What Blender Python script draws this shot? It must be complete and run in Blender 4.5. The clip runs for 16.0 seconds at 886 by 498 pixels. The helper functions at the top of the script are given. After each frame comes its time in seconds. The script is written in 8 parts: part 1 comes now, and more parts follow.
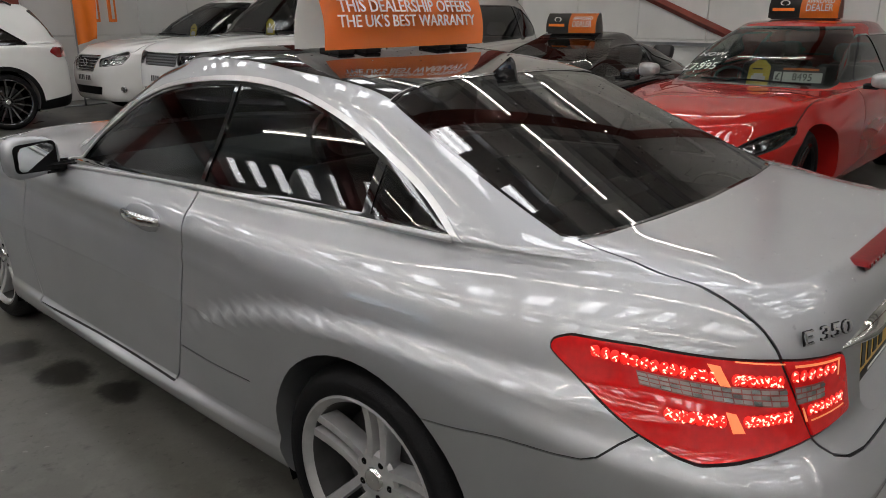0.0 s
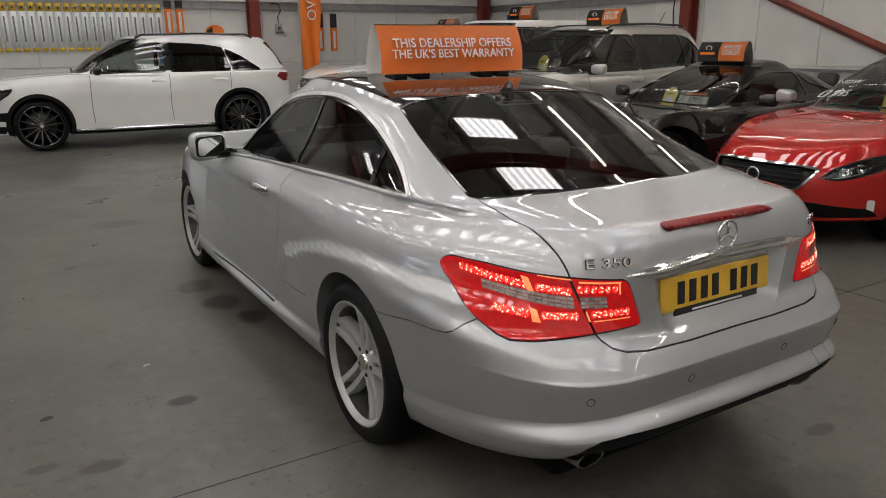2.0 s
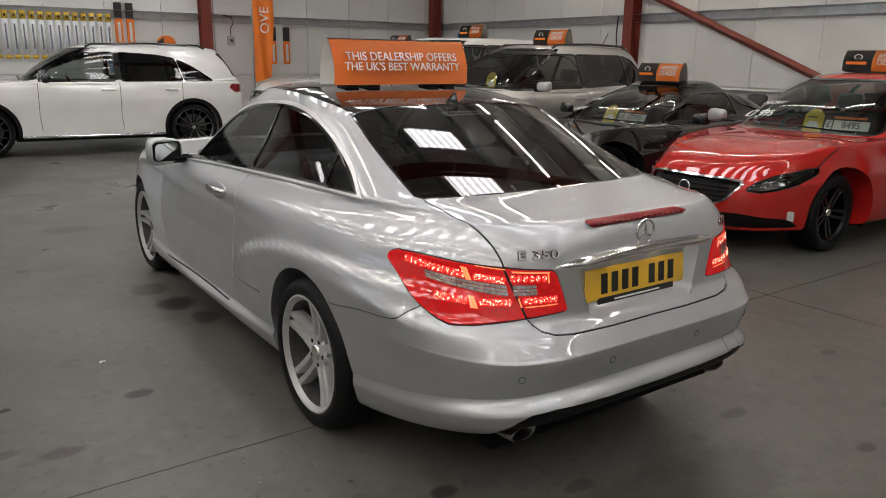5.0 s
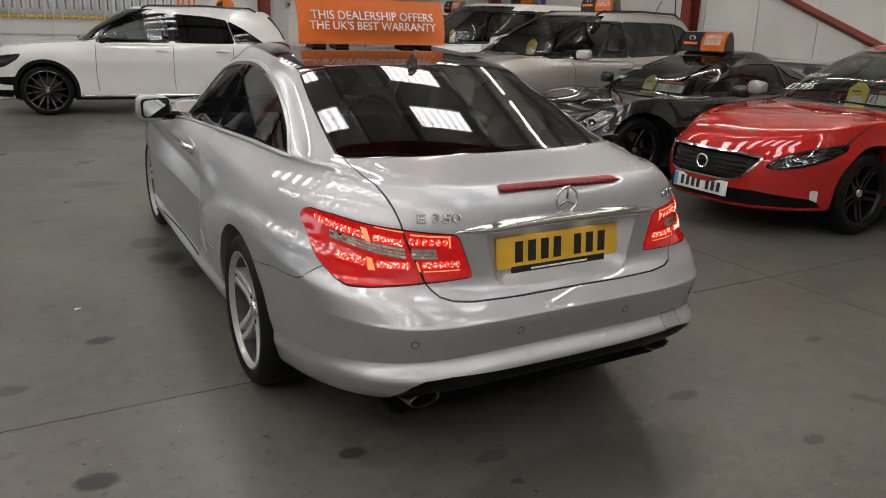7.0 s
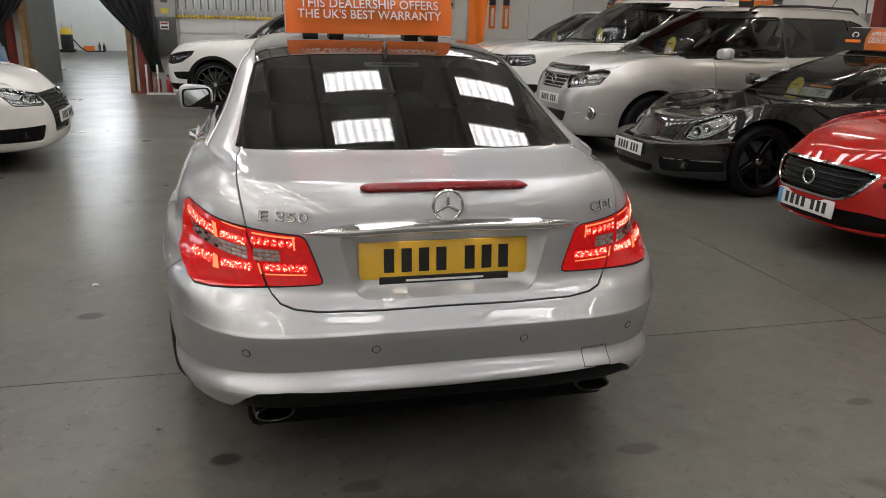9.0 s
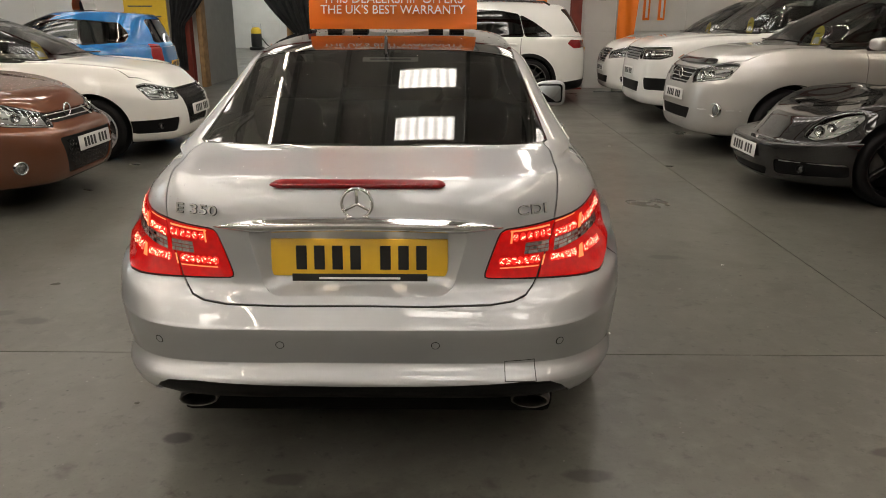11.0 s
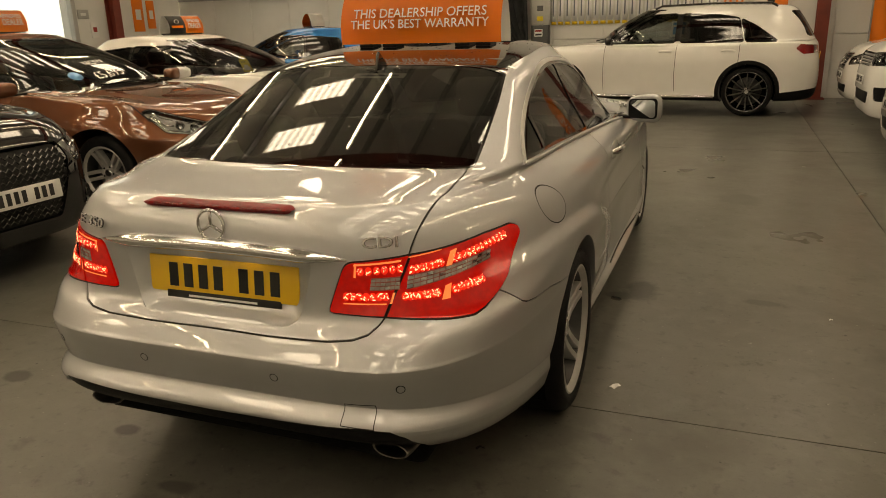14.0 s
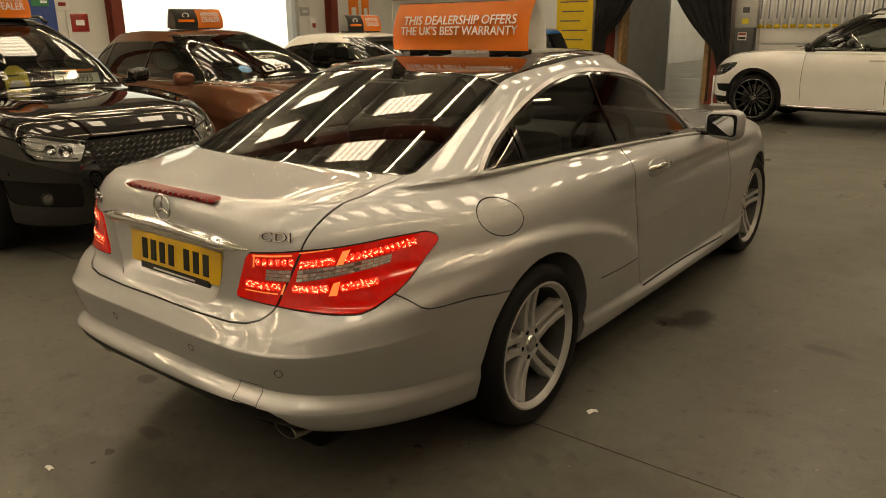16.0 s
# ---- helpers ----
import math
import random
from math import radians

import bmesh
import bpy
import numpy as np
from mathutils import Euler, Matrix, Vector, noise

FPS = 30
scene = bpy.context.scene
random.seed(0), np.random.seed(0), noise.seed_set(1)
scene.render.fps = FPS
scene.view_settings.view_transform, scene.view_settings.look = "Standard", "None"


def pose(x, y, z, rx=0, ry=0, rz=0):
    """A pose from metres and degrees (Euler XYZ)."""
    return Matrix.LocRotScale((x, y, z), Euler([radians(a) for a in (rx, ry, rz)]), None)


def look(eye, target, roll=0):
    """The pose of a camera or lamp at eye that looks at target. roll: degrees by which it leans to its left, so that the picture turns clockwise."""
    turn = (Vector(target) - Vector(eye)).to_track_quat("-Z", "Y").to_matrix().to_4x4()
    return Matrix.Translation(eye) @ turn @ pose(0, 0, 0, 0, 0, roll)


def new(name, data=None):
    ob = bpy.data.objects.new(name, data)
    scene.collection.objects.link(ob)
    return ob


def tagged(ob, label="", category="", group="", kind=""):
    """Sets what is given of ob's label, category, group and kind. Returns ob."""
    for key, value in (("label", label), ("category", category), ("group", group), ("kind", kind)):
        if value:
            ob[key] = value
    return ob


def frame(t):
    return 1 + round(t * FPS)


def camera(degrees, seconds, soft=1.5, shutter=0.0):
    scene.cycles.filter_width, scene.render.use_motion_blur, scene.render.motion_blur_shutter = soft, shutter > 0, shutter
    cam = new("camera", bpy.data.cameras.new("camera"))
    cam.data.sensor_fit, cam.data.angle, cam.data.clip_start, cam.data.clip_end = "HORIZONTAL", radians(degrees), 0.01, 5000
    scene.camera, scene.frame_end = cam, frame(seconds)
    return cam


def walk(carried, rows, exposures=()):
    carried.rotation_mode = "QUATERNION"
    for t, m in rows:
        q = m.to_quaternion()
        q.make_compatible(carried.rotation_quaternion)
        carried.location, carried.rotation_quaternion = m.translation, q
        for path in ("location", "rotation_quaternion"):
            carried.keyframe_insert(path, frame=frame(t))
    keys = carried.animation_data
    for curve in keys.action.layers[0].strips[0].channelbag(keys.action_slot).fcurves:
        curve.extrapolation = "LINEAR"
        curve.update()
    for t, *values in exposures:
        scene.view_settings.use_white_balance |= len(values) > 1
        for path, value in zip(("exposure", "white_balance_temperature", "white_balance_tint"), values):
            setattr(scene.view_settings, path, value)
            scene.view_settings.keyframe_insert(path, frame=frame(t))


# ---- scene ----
cam = camera(61.8, 16.0, soft=0.95)
PATH = [
    (0, (-1.94, -1.231, 1.469), (-0.519, 0.039, 0.862), -0.1),
    (0.5, (-1.896, -1.561, 1.466), (-0.661, -0.105, 0.87), -0.6),
    (1, (-1.874, -1.856, 1.476), (-0.775, -0.292, 0.888), -1.6),
    (1.5, (-1.953, -2.154, 1.467), (-0.916, -0.547, 0.881), -0.8),
    (2, (-1.932, -2.398, 1.499), (-0.931, -0.753, 0.959), -0.5),
    (2.5, (-1.9, -2.575, 1.491), (-0.913, -0.914, 0.972), 0.7),
    (3, (-1.972, -2.614, 1.488), (-0.949, -0.972, 0.98), 1.0),
    (3.5, (-2.026, -2.602, 1.484), (-0.959, -0.984, 0.992), 0.7),
    (4, (-2.049, -2.599, 1.49), (-0.942, -1.006, 1.002), 0.6),
    (4.2, (-2.052, -2.588, 1.488), (-0.934, -1.003, 1.0), 0.7),
    (6.3, (-1.835, -2.787, 1.488), (-0.768, -1.187, 0.939), 0.8),
    (6.5, (-1.757, -2.834, 1.48), (-0.722, -1.217, 0.92), 1.1),
    (7, (-1.553, -2.863, 1.459), (-0.615, -1.195, 0.881), 1.6),
    (7.5, (-1.276, -2.858, 1.451), (-0.458, -1.127, 0.873), 1.8),
    (8, (-0.99, -2.947, 1.431), (-0.32, -1.154, 0.851), 0.9),
    (8.5, (-0.739, -3.033, 1.432), (-0.199, -1.198, 0.849), 0.9),
    (9, (-0.511, -2.981, 1.417), (-0.056, -1.123, 0.833), 1.4),
    (9.5, (-0.308, -2.97, 1.419), (0.031, -1.089, 0.829), 1.1),
    (10, (-0.072, -3.037, 1.42), (0.128, -1.139, 0.825), 1.0),
    (10.2, (0.002, -3.057, 1.423), (0.153, -1.155, 0.823), 0.8),
    (12.3, (0.7, -2.846, 1.421), (0.466, -0.955, 0.816), -0.0),
    (12.5, (0.782, -2.846, 1.424), (0.51, -0.96, 0.816), 0.0),
    (13, (0.947, -2.779, 1.412), (0.585, -0.905, 0.816), -0.5),
    (13.5, (1.13, -2.667, 1.432), (0.641, -0.817, 0.849), -0.6),
    (14, (1.341, -2.604, 1.431), (0.654, -0.816, 0.854), -1.6),
    (14.5, (1.589, -2.552, 1.439), (0.761, -0.822, 0.873), -2.0),
    (15, (1.751, -2.427, 1.431), (0.804, -0.757, 0.873), -1.4),
    (15.5, (1.936, -2.31, 1.449), (0.859, -0.721, 0.886), -1.0),
    (16, (2.167, -2.217, 1.458), (0.979, -0.713, 0.886), -0.7),
]
EXPOSURES = [(0, -0.24, 6600, 12), (1, -0.19, 6750, 12), (2, -0.13, 6800, 12), (4, 0.03, 6750, 12), (8, 0.02, 6800, 12), (10, 0.20, 7050, 12), (11.2, 0.08, 7800, 12), (12.5, -0.12, 9300, 12), (13.5, -0.24, 11700, 12), (16, -0.24, 12300, 12)]
walk(cam, [(t, look(eye, target, roll)) for t, eye, target, roll in PATH], EXPOSURES)
from mathutils.bvhtree import BVHTree
# ---- world and light ----
world = bpy.data.worlds.new("outdoor_sky")
scene.world = world
world.use_nodes = True
wn = world.node_tree.nodes
sky = wn.new("ShaderNodeTexSky")
sky.sky_type, sky.sun_disc = "NISHITA", False
sky.sun_elevation, sky.sun_rotation = radians(35), radians(110)
world.node_tree.links.new(sky.outputs[0], wn["Background"].inputs[0])
wn["Background"].inputs[1].default_value = 0.12
sun = new("sun", bpy.data.lights.new("sun", "SUN"))
sun.data.energy, sun.data.angle, sun.data.color = 2.0, radians(0.5), (1, 0.95, 0.88)
sun.matrix_world = look((-30, 10, 25), (0, 0, 0))

SKYLIGHT_GLOW, TUBE_GLOW = 7.5, 32.0

# ---- materials ----


def mat(name, color, rough=0.5, metal=0.0, coat=0.0, vary=0.0, scale=6.0, bump=0.0, bump_scale=60.0, rough_vary=0.0,
        emit=0.0, spec=0.5, color2=None, coat_rough=0.03):
    """A surface with two scales of variation in colour and roughness, and fine relief."""
    m = bpy.data.materials.new(name)
    m.use_nodes = True
    nt = m.node_tree
    n, link = nt.nodes, nt.links.new
    b = n["Principled BSDF"]
    b.inputs["Base Color"].default_value = (*color, 1)
    b.inputs["Roughness"].default_value = rough
    b.inputs["Metallic"].default_value = metal
    b.inputs["Coat Weight"].default_value = coat
    b.inputs["Coat Roughness"].default_value = coat_rough
    b.inputs["Coat IOR"].default_value = 1.65
    b.inputs["Specular IOR Level"].default_value = spec
    if emit:
        b.inputs["Emission Color"].default_value = (*color, 1)
        b.inputs["Emission Strength"].default_value = emit
    if vary or bump or rough_vary:
        geo = n.new("ShaderNodeNewGeometry")
        big = n.new("ShaderNodeTexNoise")
        big.inputs["Scale"].default_value, big.inputs["Detail"].default_value = scale, 6
        fine = n.new("ShaderNodeTexNoise")
        fine.inputs["Scale"].default_value, fine.inputs["Detail"].default_value = bump_scale, 4
        link(geo.outputs["Position"], big.inputs["Vector"])
        link(geo.outputs["Position"], fine.inputs["Vector"])
        if vary:
            ramp = n.new("ShaderNodeMapRange")
            ramp.inputs["From Min"].default_value, ramp.inputs["From Max"].default_value = 0.3, 0.7
            link(big.outputs["Fac"], ramp.inputs["Value"])
            mix = n.new("ShaderNodeMix")
            mix.data_type = "RGBA"
            other = color2 or tuple(c * (1 - vary) for c in color)
            mix.inputs[6].default_value, mix.inputs[7].default_value = (*color, 1), (*other, 1)
            link(ramp.outputs["Result"], mix.inputs[0])
            link(mix.outputs[2], b.inputs["Base Color"])
        if rough_vary:
            ramp = n.new("ShaderNodeMapRange")
            ramp.inputs["To Min"].default_value = max(rough - rough_vary, 0.02)
            ramp.inputs["To Max"].default_value = rough + rough_vary
            link(big.outputs["Fac"], ramp.inputs["Value"])
            link(ramp.outputs["Result"], b.inputs["Roughness"])
        if bump:
            bn = n.new("ShaderNodeBump")
            bn.inputs["Strength"].default_value, bn.inputs["Distance"].default_value = bump, 0.004
            link(fine.outputs["Fac"], bn.inputs["Height"])
            link(bn.outputs["Normal"], b.inputs["Normal"])
    return m


def paint(name, color, metal=0.0, rough=0.35):
    """Clear-coated car paint with a fine flake and a little dust."""
    return mat(name, color, rough, metal, coat=1.0, spec=0.0, coat_rough=0.015, vary=0.06, scale=3.0, rough_vary=0.05, bump=0.012 if metal else 0.0, bump_scale=900)


def glass(name, tint, gloss=0.02, ior=1.72):
    """A window pane: tinted see-through glass with a mirror-like surface."""
    m = bpy.data.materials.new(name)
    m.use_nodes = True
    nt = m.node_tree
    n, link = nt.nodes, nt.links.new
    n.remove(n["Principled BSDF"])
    clear, shine, mix, fres = (n.new("ShaderNode" + k) for k in ("BsdfTransparent", "BsdfGlossy", "MixShader", "Fresnel"))
    clear.inputs["Color"].default_value = (*tint, 1)
    shine.inputs["Roughness"].default_value = gloss
    fres.inputs["IOR"].default_value = ior
    link(fres.outputs[0], mix.inputs[0])
    link(clear.outputs[0], mix.inputs[1])
    link(shine.outputs[0], mix.inputs[2])
    link(mix.outputs[0], n["Material Output"].inputs["Surface"])
    return m


M = dict(
    silver=paint("silver_paint", (0.485, 0.497, 0.515), 0.84, 0.50),
    white=paint("white_paint", (0.78, 0.78, 0.76)),
    pearl=paint("pearl_white_paint", (0.80, 0.79, 0.76), 0.0, 0.3),
    grey=paint("silver_grey_paint", (0.56, 0.55, 0.535), 0.75, 0.42),
    dark=paint("dark_grey_paint", (0.020, 0.0195, 0.020), 0.3, 0.3),
    red=paint("red_paint", (0.44, 0.015, 0.012), 0.15, 0.3),
    black=paint("black_paint", (0.006, 0.006, 0.007), 0.0, 0.2),
    brown=paint("copper_brown_paint", (0.17, 0.062, 0.032), 0.5, 0.32),
    blue=paint("blue_paint", (0.012, 0.16, 0.42), 0.3, 0.3),
    steel_dull=mat("dull_steel", (0.09, 0.09, 0.09), 0.5, 0.6, vary=0.3, scale=20),
    mirror_pane=mat("mirror", (0.62, 0.65, 0.66), 0.02, 1.0),
    sooty=mat("sooty_steel", (0.30, 0.29, 0.27), 0.28, 1.0, vary=0.5, scale=30),
    chrome=mat("chrome", (0.78, 0.78, 0.78), 0.08, 1.0, vary=0.1, scale=20, rough_vary=0.04),
    alloy=mat("silver_alloy", (0.46, 0.46, 0.46), 0.36, 0.4, vary=0.15, scale=25, rough_vary=0.08),
    darkalloy=mat("black_alloy", (0.02, 0.02, 0.022), 0.18, 0.6, vary=0.3, scale=25),
    gloss_alloy=mat("gloss_dark_alloy", (0.15, 0.15, 0.155), 0.12, 1.0, vary=0.2, scale=25),
    fog_glass=mat("fog_lamp_glass", (0.16, 0.16, 0.16), 0.1, 0.5, coat=1.0, vary=0.5, scale=70),
    satin=mat("satin_aluminium", (0.66, 0.66, 0.66), 0.32, 0.9, vary=0.1, scale=30),
    tyre=mat("tyre_rubber", (0.007, 0.007, 0.008), 0.6, spec=0.18, vary=0.4, scale=9, bump=0.3, bump_scale=180),
    gap=mat("panel_gap", (0.008, 0.008, 0.008), 0.8),
    plastic=mat("black_plastic", (0.005, 0.005, 0.0055), 0.5, spec=0.18, vary=0.3, scale=12, bump=0.1, bump_scale=400),
    gloss_black=mat("gloss_black_trim", (0.006, 0.006, 0.007), 0.06, coat=0.6, vary=0.2, scale=8),
    under=mat("underbody", (0.006, 0.006, 0.006), 0.9, spec=0.1, vary=0.4, scale=8),
    cabin=mat("cabin_trim", (0.022, 0.022, 0.024), 0.6, vary=0.3, scale=10, bump=0.15, bump_scale=250),
    leather=mat("black_leather", (0.02, 0.02, 0.021), 0.42, vary=0.3, scale=14, bump=0.2, bump_scale=220),
    headlining=mat("grey_headlining", (0.32, 0.31, 0.30), 0.9, vary=0.1, scale=12),
    glass=glass("tinted_glass", (0.55, 0.59, 0.58)),
    screen=glass("clear_windscreen", (0.72, 0.75, 0.74)),
    lamp_dark=mat("black_lamp_bowl", (0.045, 0.045, 0.048), 0.22, 0.4, vary=0.5, scale=30),
    privacy=glass("privacy_glass", (0.09, 0.10, 0.10)),
    rear_glass=glass("dark_rear_glass", (0.26, 0.29, 0.285), ior=2.0),
    clear=glass("lamp_glass", (0.95, 0.96, 0.97)),
    lamp_in=mat("lamp_reflector", (0.80, 0.80, 0.78), 0.25, 0.15, vary=0.2, scale=60),
    plate_y=mat("yellow_plate", (0.86, 0.51, 0.045), 0.35, coat=0.3, vary=0.08, scale=14),
    plate_w=mat("white_plate", (0.74, 0.74, 0.72), 0.35, coat=0.5, vary=0.06, scale=14),
    ink=mat("black_ink", (0.012, 0.012, 0.012), 0.5),
    box_dark_ink=mat("grey_ink", (0.10, 0.10, 0.11), 0.5),
    white_ink=mat("white_ink", (0.8, 0.8, 0.8), 0.6),
    orange=mat("orange_print", (0.86, 0.20, 0.016), 0.42, vary=0.06, scale=5),
    card=mat("white_card", (0.72, 0.72, 0.70), 0.6, vary=0.05, scale=7),
    yellow_card=mat("yellow_card", (0.72, 0.56, 0.05), 0.6, vary=0.08, scale=9),
    blue_card=mat("blue_card", (0.10, 0.32, 0.58), 0.5, vary=0.1, scale=9),
)

# ---- shape helpers ----


def link_mesh(name, verts, faces, material, parent=None, label="", smooth=True, normals=None):
    me = bpy.data.meshes.new(name)
    me.from_pydata(verts, [], faces)
    me.materials.append(material)
    me.update()
    if smooth:
        me.polygons.foreach_set("use_smooth", [True] * len(me.polygons))
    if normals is not None and len(normals) == len(verts):
        me.normals_split_custom_set_from_vertices(normals)
    ob = new(name, me)
    ob.parent = parent
    if label:
        tagged(ob, label)
    return ob


def part(name, bm, material, parent=None, label="", smooth=True, angle=None):
    me = bpy.data.meshes.new(name)
    bmesh.ops.recalc_face_normals(bm, faces=bm.faces)
    if angle:
        for e in bm.edges:
            if len(e.link_faces) == 2 and e.calc_face_angle(0) > radians(angle):
                e.smooth = False
    for f in bm.faces:
        f.smooth = smooth
    bm.to_mesh(me)
    bm.free()
    me.materials.append(material)
    ob = new(name, me)
    ob.parent = parent
    if label:
        tagged(ob, label)
    return ob


def box(x0, x1, y0, y1, z0, z1, bevel=0.0, seg=2, bm=None):
    own = bm or bmesh.new()
    piece = bmesh.new()
    bmesh.ops.create_cube(piece, size=1)
    for v in piece.verts:
        v.co = Vector(((x0 + x1) / 2 + v.co.x * (x1 - x0), (y0 + y1) / 2 + v.co.y * (y1 - y0), (z0 + z1) / 2 + v.co.z * (z1 - z0)))
    if bevel:
        bmesh.ops.bevel(piece, geom=piece.edges[:], offset=bevel, segments=seg, affect="EDGES", profile=0.5, clamp_overlap=True)
    merge(own, piece)
    return own


def merge(bm, other, m=None):
    """Adds the geometry of other to bm, moved by m, and frees other."""
    if m is not None:
        bmesh.ops.transform(other, matrix=m, verts=other.verts)
    made = {v: bm.verts.new(v.co) for v in other.verts}
    for f in other.faces:
        try:
            bm.faces.new([made[v] for v in f.verts])
        except ValueError:
            pass
    other.free()
    return bm


def lathe(profile, seg=40, axis="x", bm=None, closed=False):
    """Turns (radius, offset) pairs about an axis."""
    own = bm or bmesh.new()
    rows = []
    for i in range(seg):
        a = 2 * math.pi * i / seg
        c, s = math.cos(a), math.sin(a)
        row = []
        for r, h in profile:
            p = (h, r * c, r * s) if axis == "x" else (r * c, h, r * s) if axis == "y" else (r * c, r * s, h)
            row.append(own.verts.new(p))
        rows.append(row)
    for i in range(seg):
        a, b = rows[i], rows[(i + 1) % seg]
        for k in range(len(profile) - 1 + (1 if closed else 0)):
            j = (k + 1) % len(profile)
            own.faces.new((a[k], a[j], b[j], b[k]))
    return own


def prism(poly, h0, h1, axis="x", bevel=0.0, bm=None):
    """A slab with the outline poly, between h0 and h1 along an axis (x: outline in y, z; y: in x, z; z: in x, y)."""
    own = bm or bmesh.new()
    piece = bmesh.new()

    def at(p, h):
        return (h, p[0], p[1]) if axis == "x" else (p[0], h, p[1]) if axis == "y" else (p[0], p[1], h)
    a = [piece.verts.new(at(p, h0)) for p in poly]
    b = [piece.verts.new(at(p, h1)) for p in poly]
    piece.faces.new(a)
    piece.faces.new(b[::-1])
    for i in range(len(poly)):
        j = (i + 1) % len(poly)
        piece.faces.new((a[j], a[i], b[i], b[j]))
    if bevel:
        bmesh.ops.bevel(piece, geom=piece.edges[:], offset=bevel, segments=2, affect="EDGES", profile=0.5, clamp_overlap=True)
    return merge(own, piece)


def tube(points, r, seg=8, bm=None):
    """A round bar along a line of points."""
    own = bm or bmesh.new()
    pts = [Vector(p) for p in points]
    rings = []
    for i, p in enumerate(pts):
        d = (pts[min(i + 1, len(pts) - 1)] - pts[max(i - 1, 0)]).normalized()
        u = d.cross(Vector((0, 0, 1) if abs(d.z) < 0.9 else (1, 0, 0))).normalized()
        w = d.cross(u)
        rings.append([own.verts.new(p + r * (math.cos(2 * math.pi * k / seg) * u + math.sin(2 * math.pi * k / seg) * w)) for k in range(seg)])
    for a, b in zip(rings, rings[1:]):
        for k in range(seg):
            own.faces.new((a[k], a[(k + 1) % seg], b[(k + 1) % seg], b[k]))
    own.faces.new(rings[0][::-1])
    own.faces.new(rings[-1])
    return own


def thing(name, label, category, m=None, group="", kind=""):
    ob = new(name)
    ob.empty_display_size = 0.2
    if m is not None:
        ob.matrix_world = m
    return tagged(ob, label, category, group, kind)


def letters(name, text, size, m, material, parent, depth=0.001, label="", squash=1.0, bold=0.0):
    """Raised lettering with the built-in font, centred at m, read along its x axis."""
    cu = bpy.data.curves.new(name, "FONT")
    cu.body, cu.size, cu.extrude, cu.align_x, cu.align_y, cu.resolution_u = text, size, depth, "CENTER", "CENTER", 3
    cu.offset = bold
    tmp = bpy.data.objects.new(name, cu)
    scene.collection.objects.link(tmp)
    me = bpy.data.meshes.new_from_object(tmp.evaluated_get(bpy.context.evaluated_depsgraph_get()))
    bpy.data.objects.remove(tmp)
    me.transform(m @ Matrix.Diagonal((squash, 1, 1, 1)))
    me.materials.clear()
    me.materials.append(material)
    me.name = name
    ob = new(name, me)
    ob.parent = parent
    if label:
        tagged(ob, label)
    return ob


def pchip(xs, ys):
    """A curve through knots that never swings past them."""
    xs, ys = np.asarray(xs, float), np.asarray(ys, float)
    h, d = np.diff(xs), np.diff(ys) / np.diff(xs)
    m = np.zeros(len(xs))
    for i in range(1, len(xs) - 1):
        if d[i - 1] * d[i] > 0:
            w1, w2 = 2 * h[i] + h[i - 1], h[i] + 2 * h[i - 1]
            m[i] = (w1 + w2) / (w1 / d[i - 1] + w2 / d[i])
    m[0], m[-1] = d[0], d[-1]

    def f(x):
        x = np.clip(x, xs[0], xs[-1])
        i = np.clip(np.searchsorted(xs, x) - 1, 0, len(xs) - 2)
        t = (x - xs[i]) / h[i]
        return ((1 + 2 * t) * (1 - t) ** 2 * ys[i] + t * (1 - t) ** 2 * h[i] * m[i]
                + t * t * (3 - 2 * t) * ys[i + 1] + t * t * (t - 1) * h[i] * m[i + 1])
    return f


def rounded(poly, r, seg=4):
    """The outline with its corners rounded by about r."""
    out, k = [], len(poly)
    for i in range(k):
        p, a, b = Vector(poly[i]), Vector(poly[i - 1]), Vector(poly[(i + 1) % k])
        u, w = a - p, b - p
        ru, rw = min(r, u.length * 0.45), min(r, w.length * 0.45)
        s, e = p + u.normalized() * ru, p + w.normalized() * rw
        for j in range(seg + 1):
            t = j / seg
            out.append(tuple((1 - t) ** 2 * s + 2 * t * (1 - t) * p + t * t * e))
    return out


def grown(poly, d):
    """The outline moved outwards by d."""
    area = sum(poly[i - 1][0] * poly[i][1] - poly[i][0] * poly[i - 1][1] for i in range(len(poly)))
    sgn = 1 if area > 0 else -1
    out, k = [], len(poly)
    for i in range(k):
        p, a, b = Vector(poly[i]), Vector(poly[i - 1]), Vector(poly[(i + 1) % k])
        u, w = (p - a).normalized(), (b - p).normalized()
        n1, n2 = Vector((u.y, -u.x)), Vector((w.y, -w.x))
        n = (n1 + n2)
        n = n / max(n.length_squared, 0.4) * 2
        out.append(tuple(p + sgn * d * n))
    return out


def strip(points, width):
    """A narrow outline along an open line."""
    pts = [Vector(p) for p in points]
    left, right = [], []
    for i, p in enumerate(pts):
        d = (pts[min(i + 1, len(pts) - 1)] - pts[max(i - 1, 0)]).normalized()
        n = Vector((-d.y, d.x)) * width / 2
        left.append(tuple(p + n))
        right.append(tuple(p - n))
    return left + right[::-1]


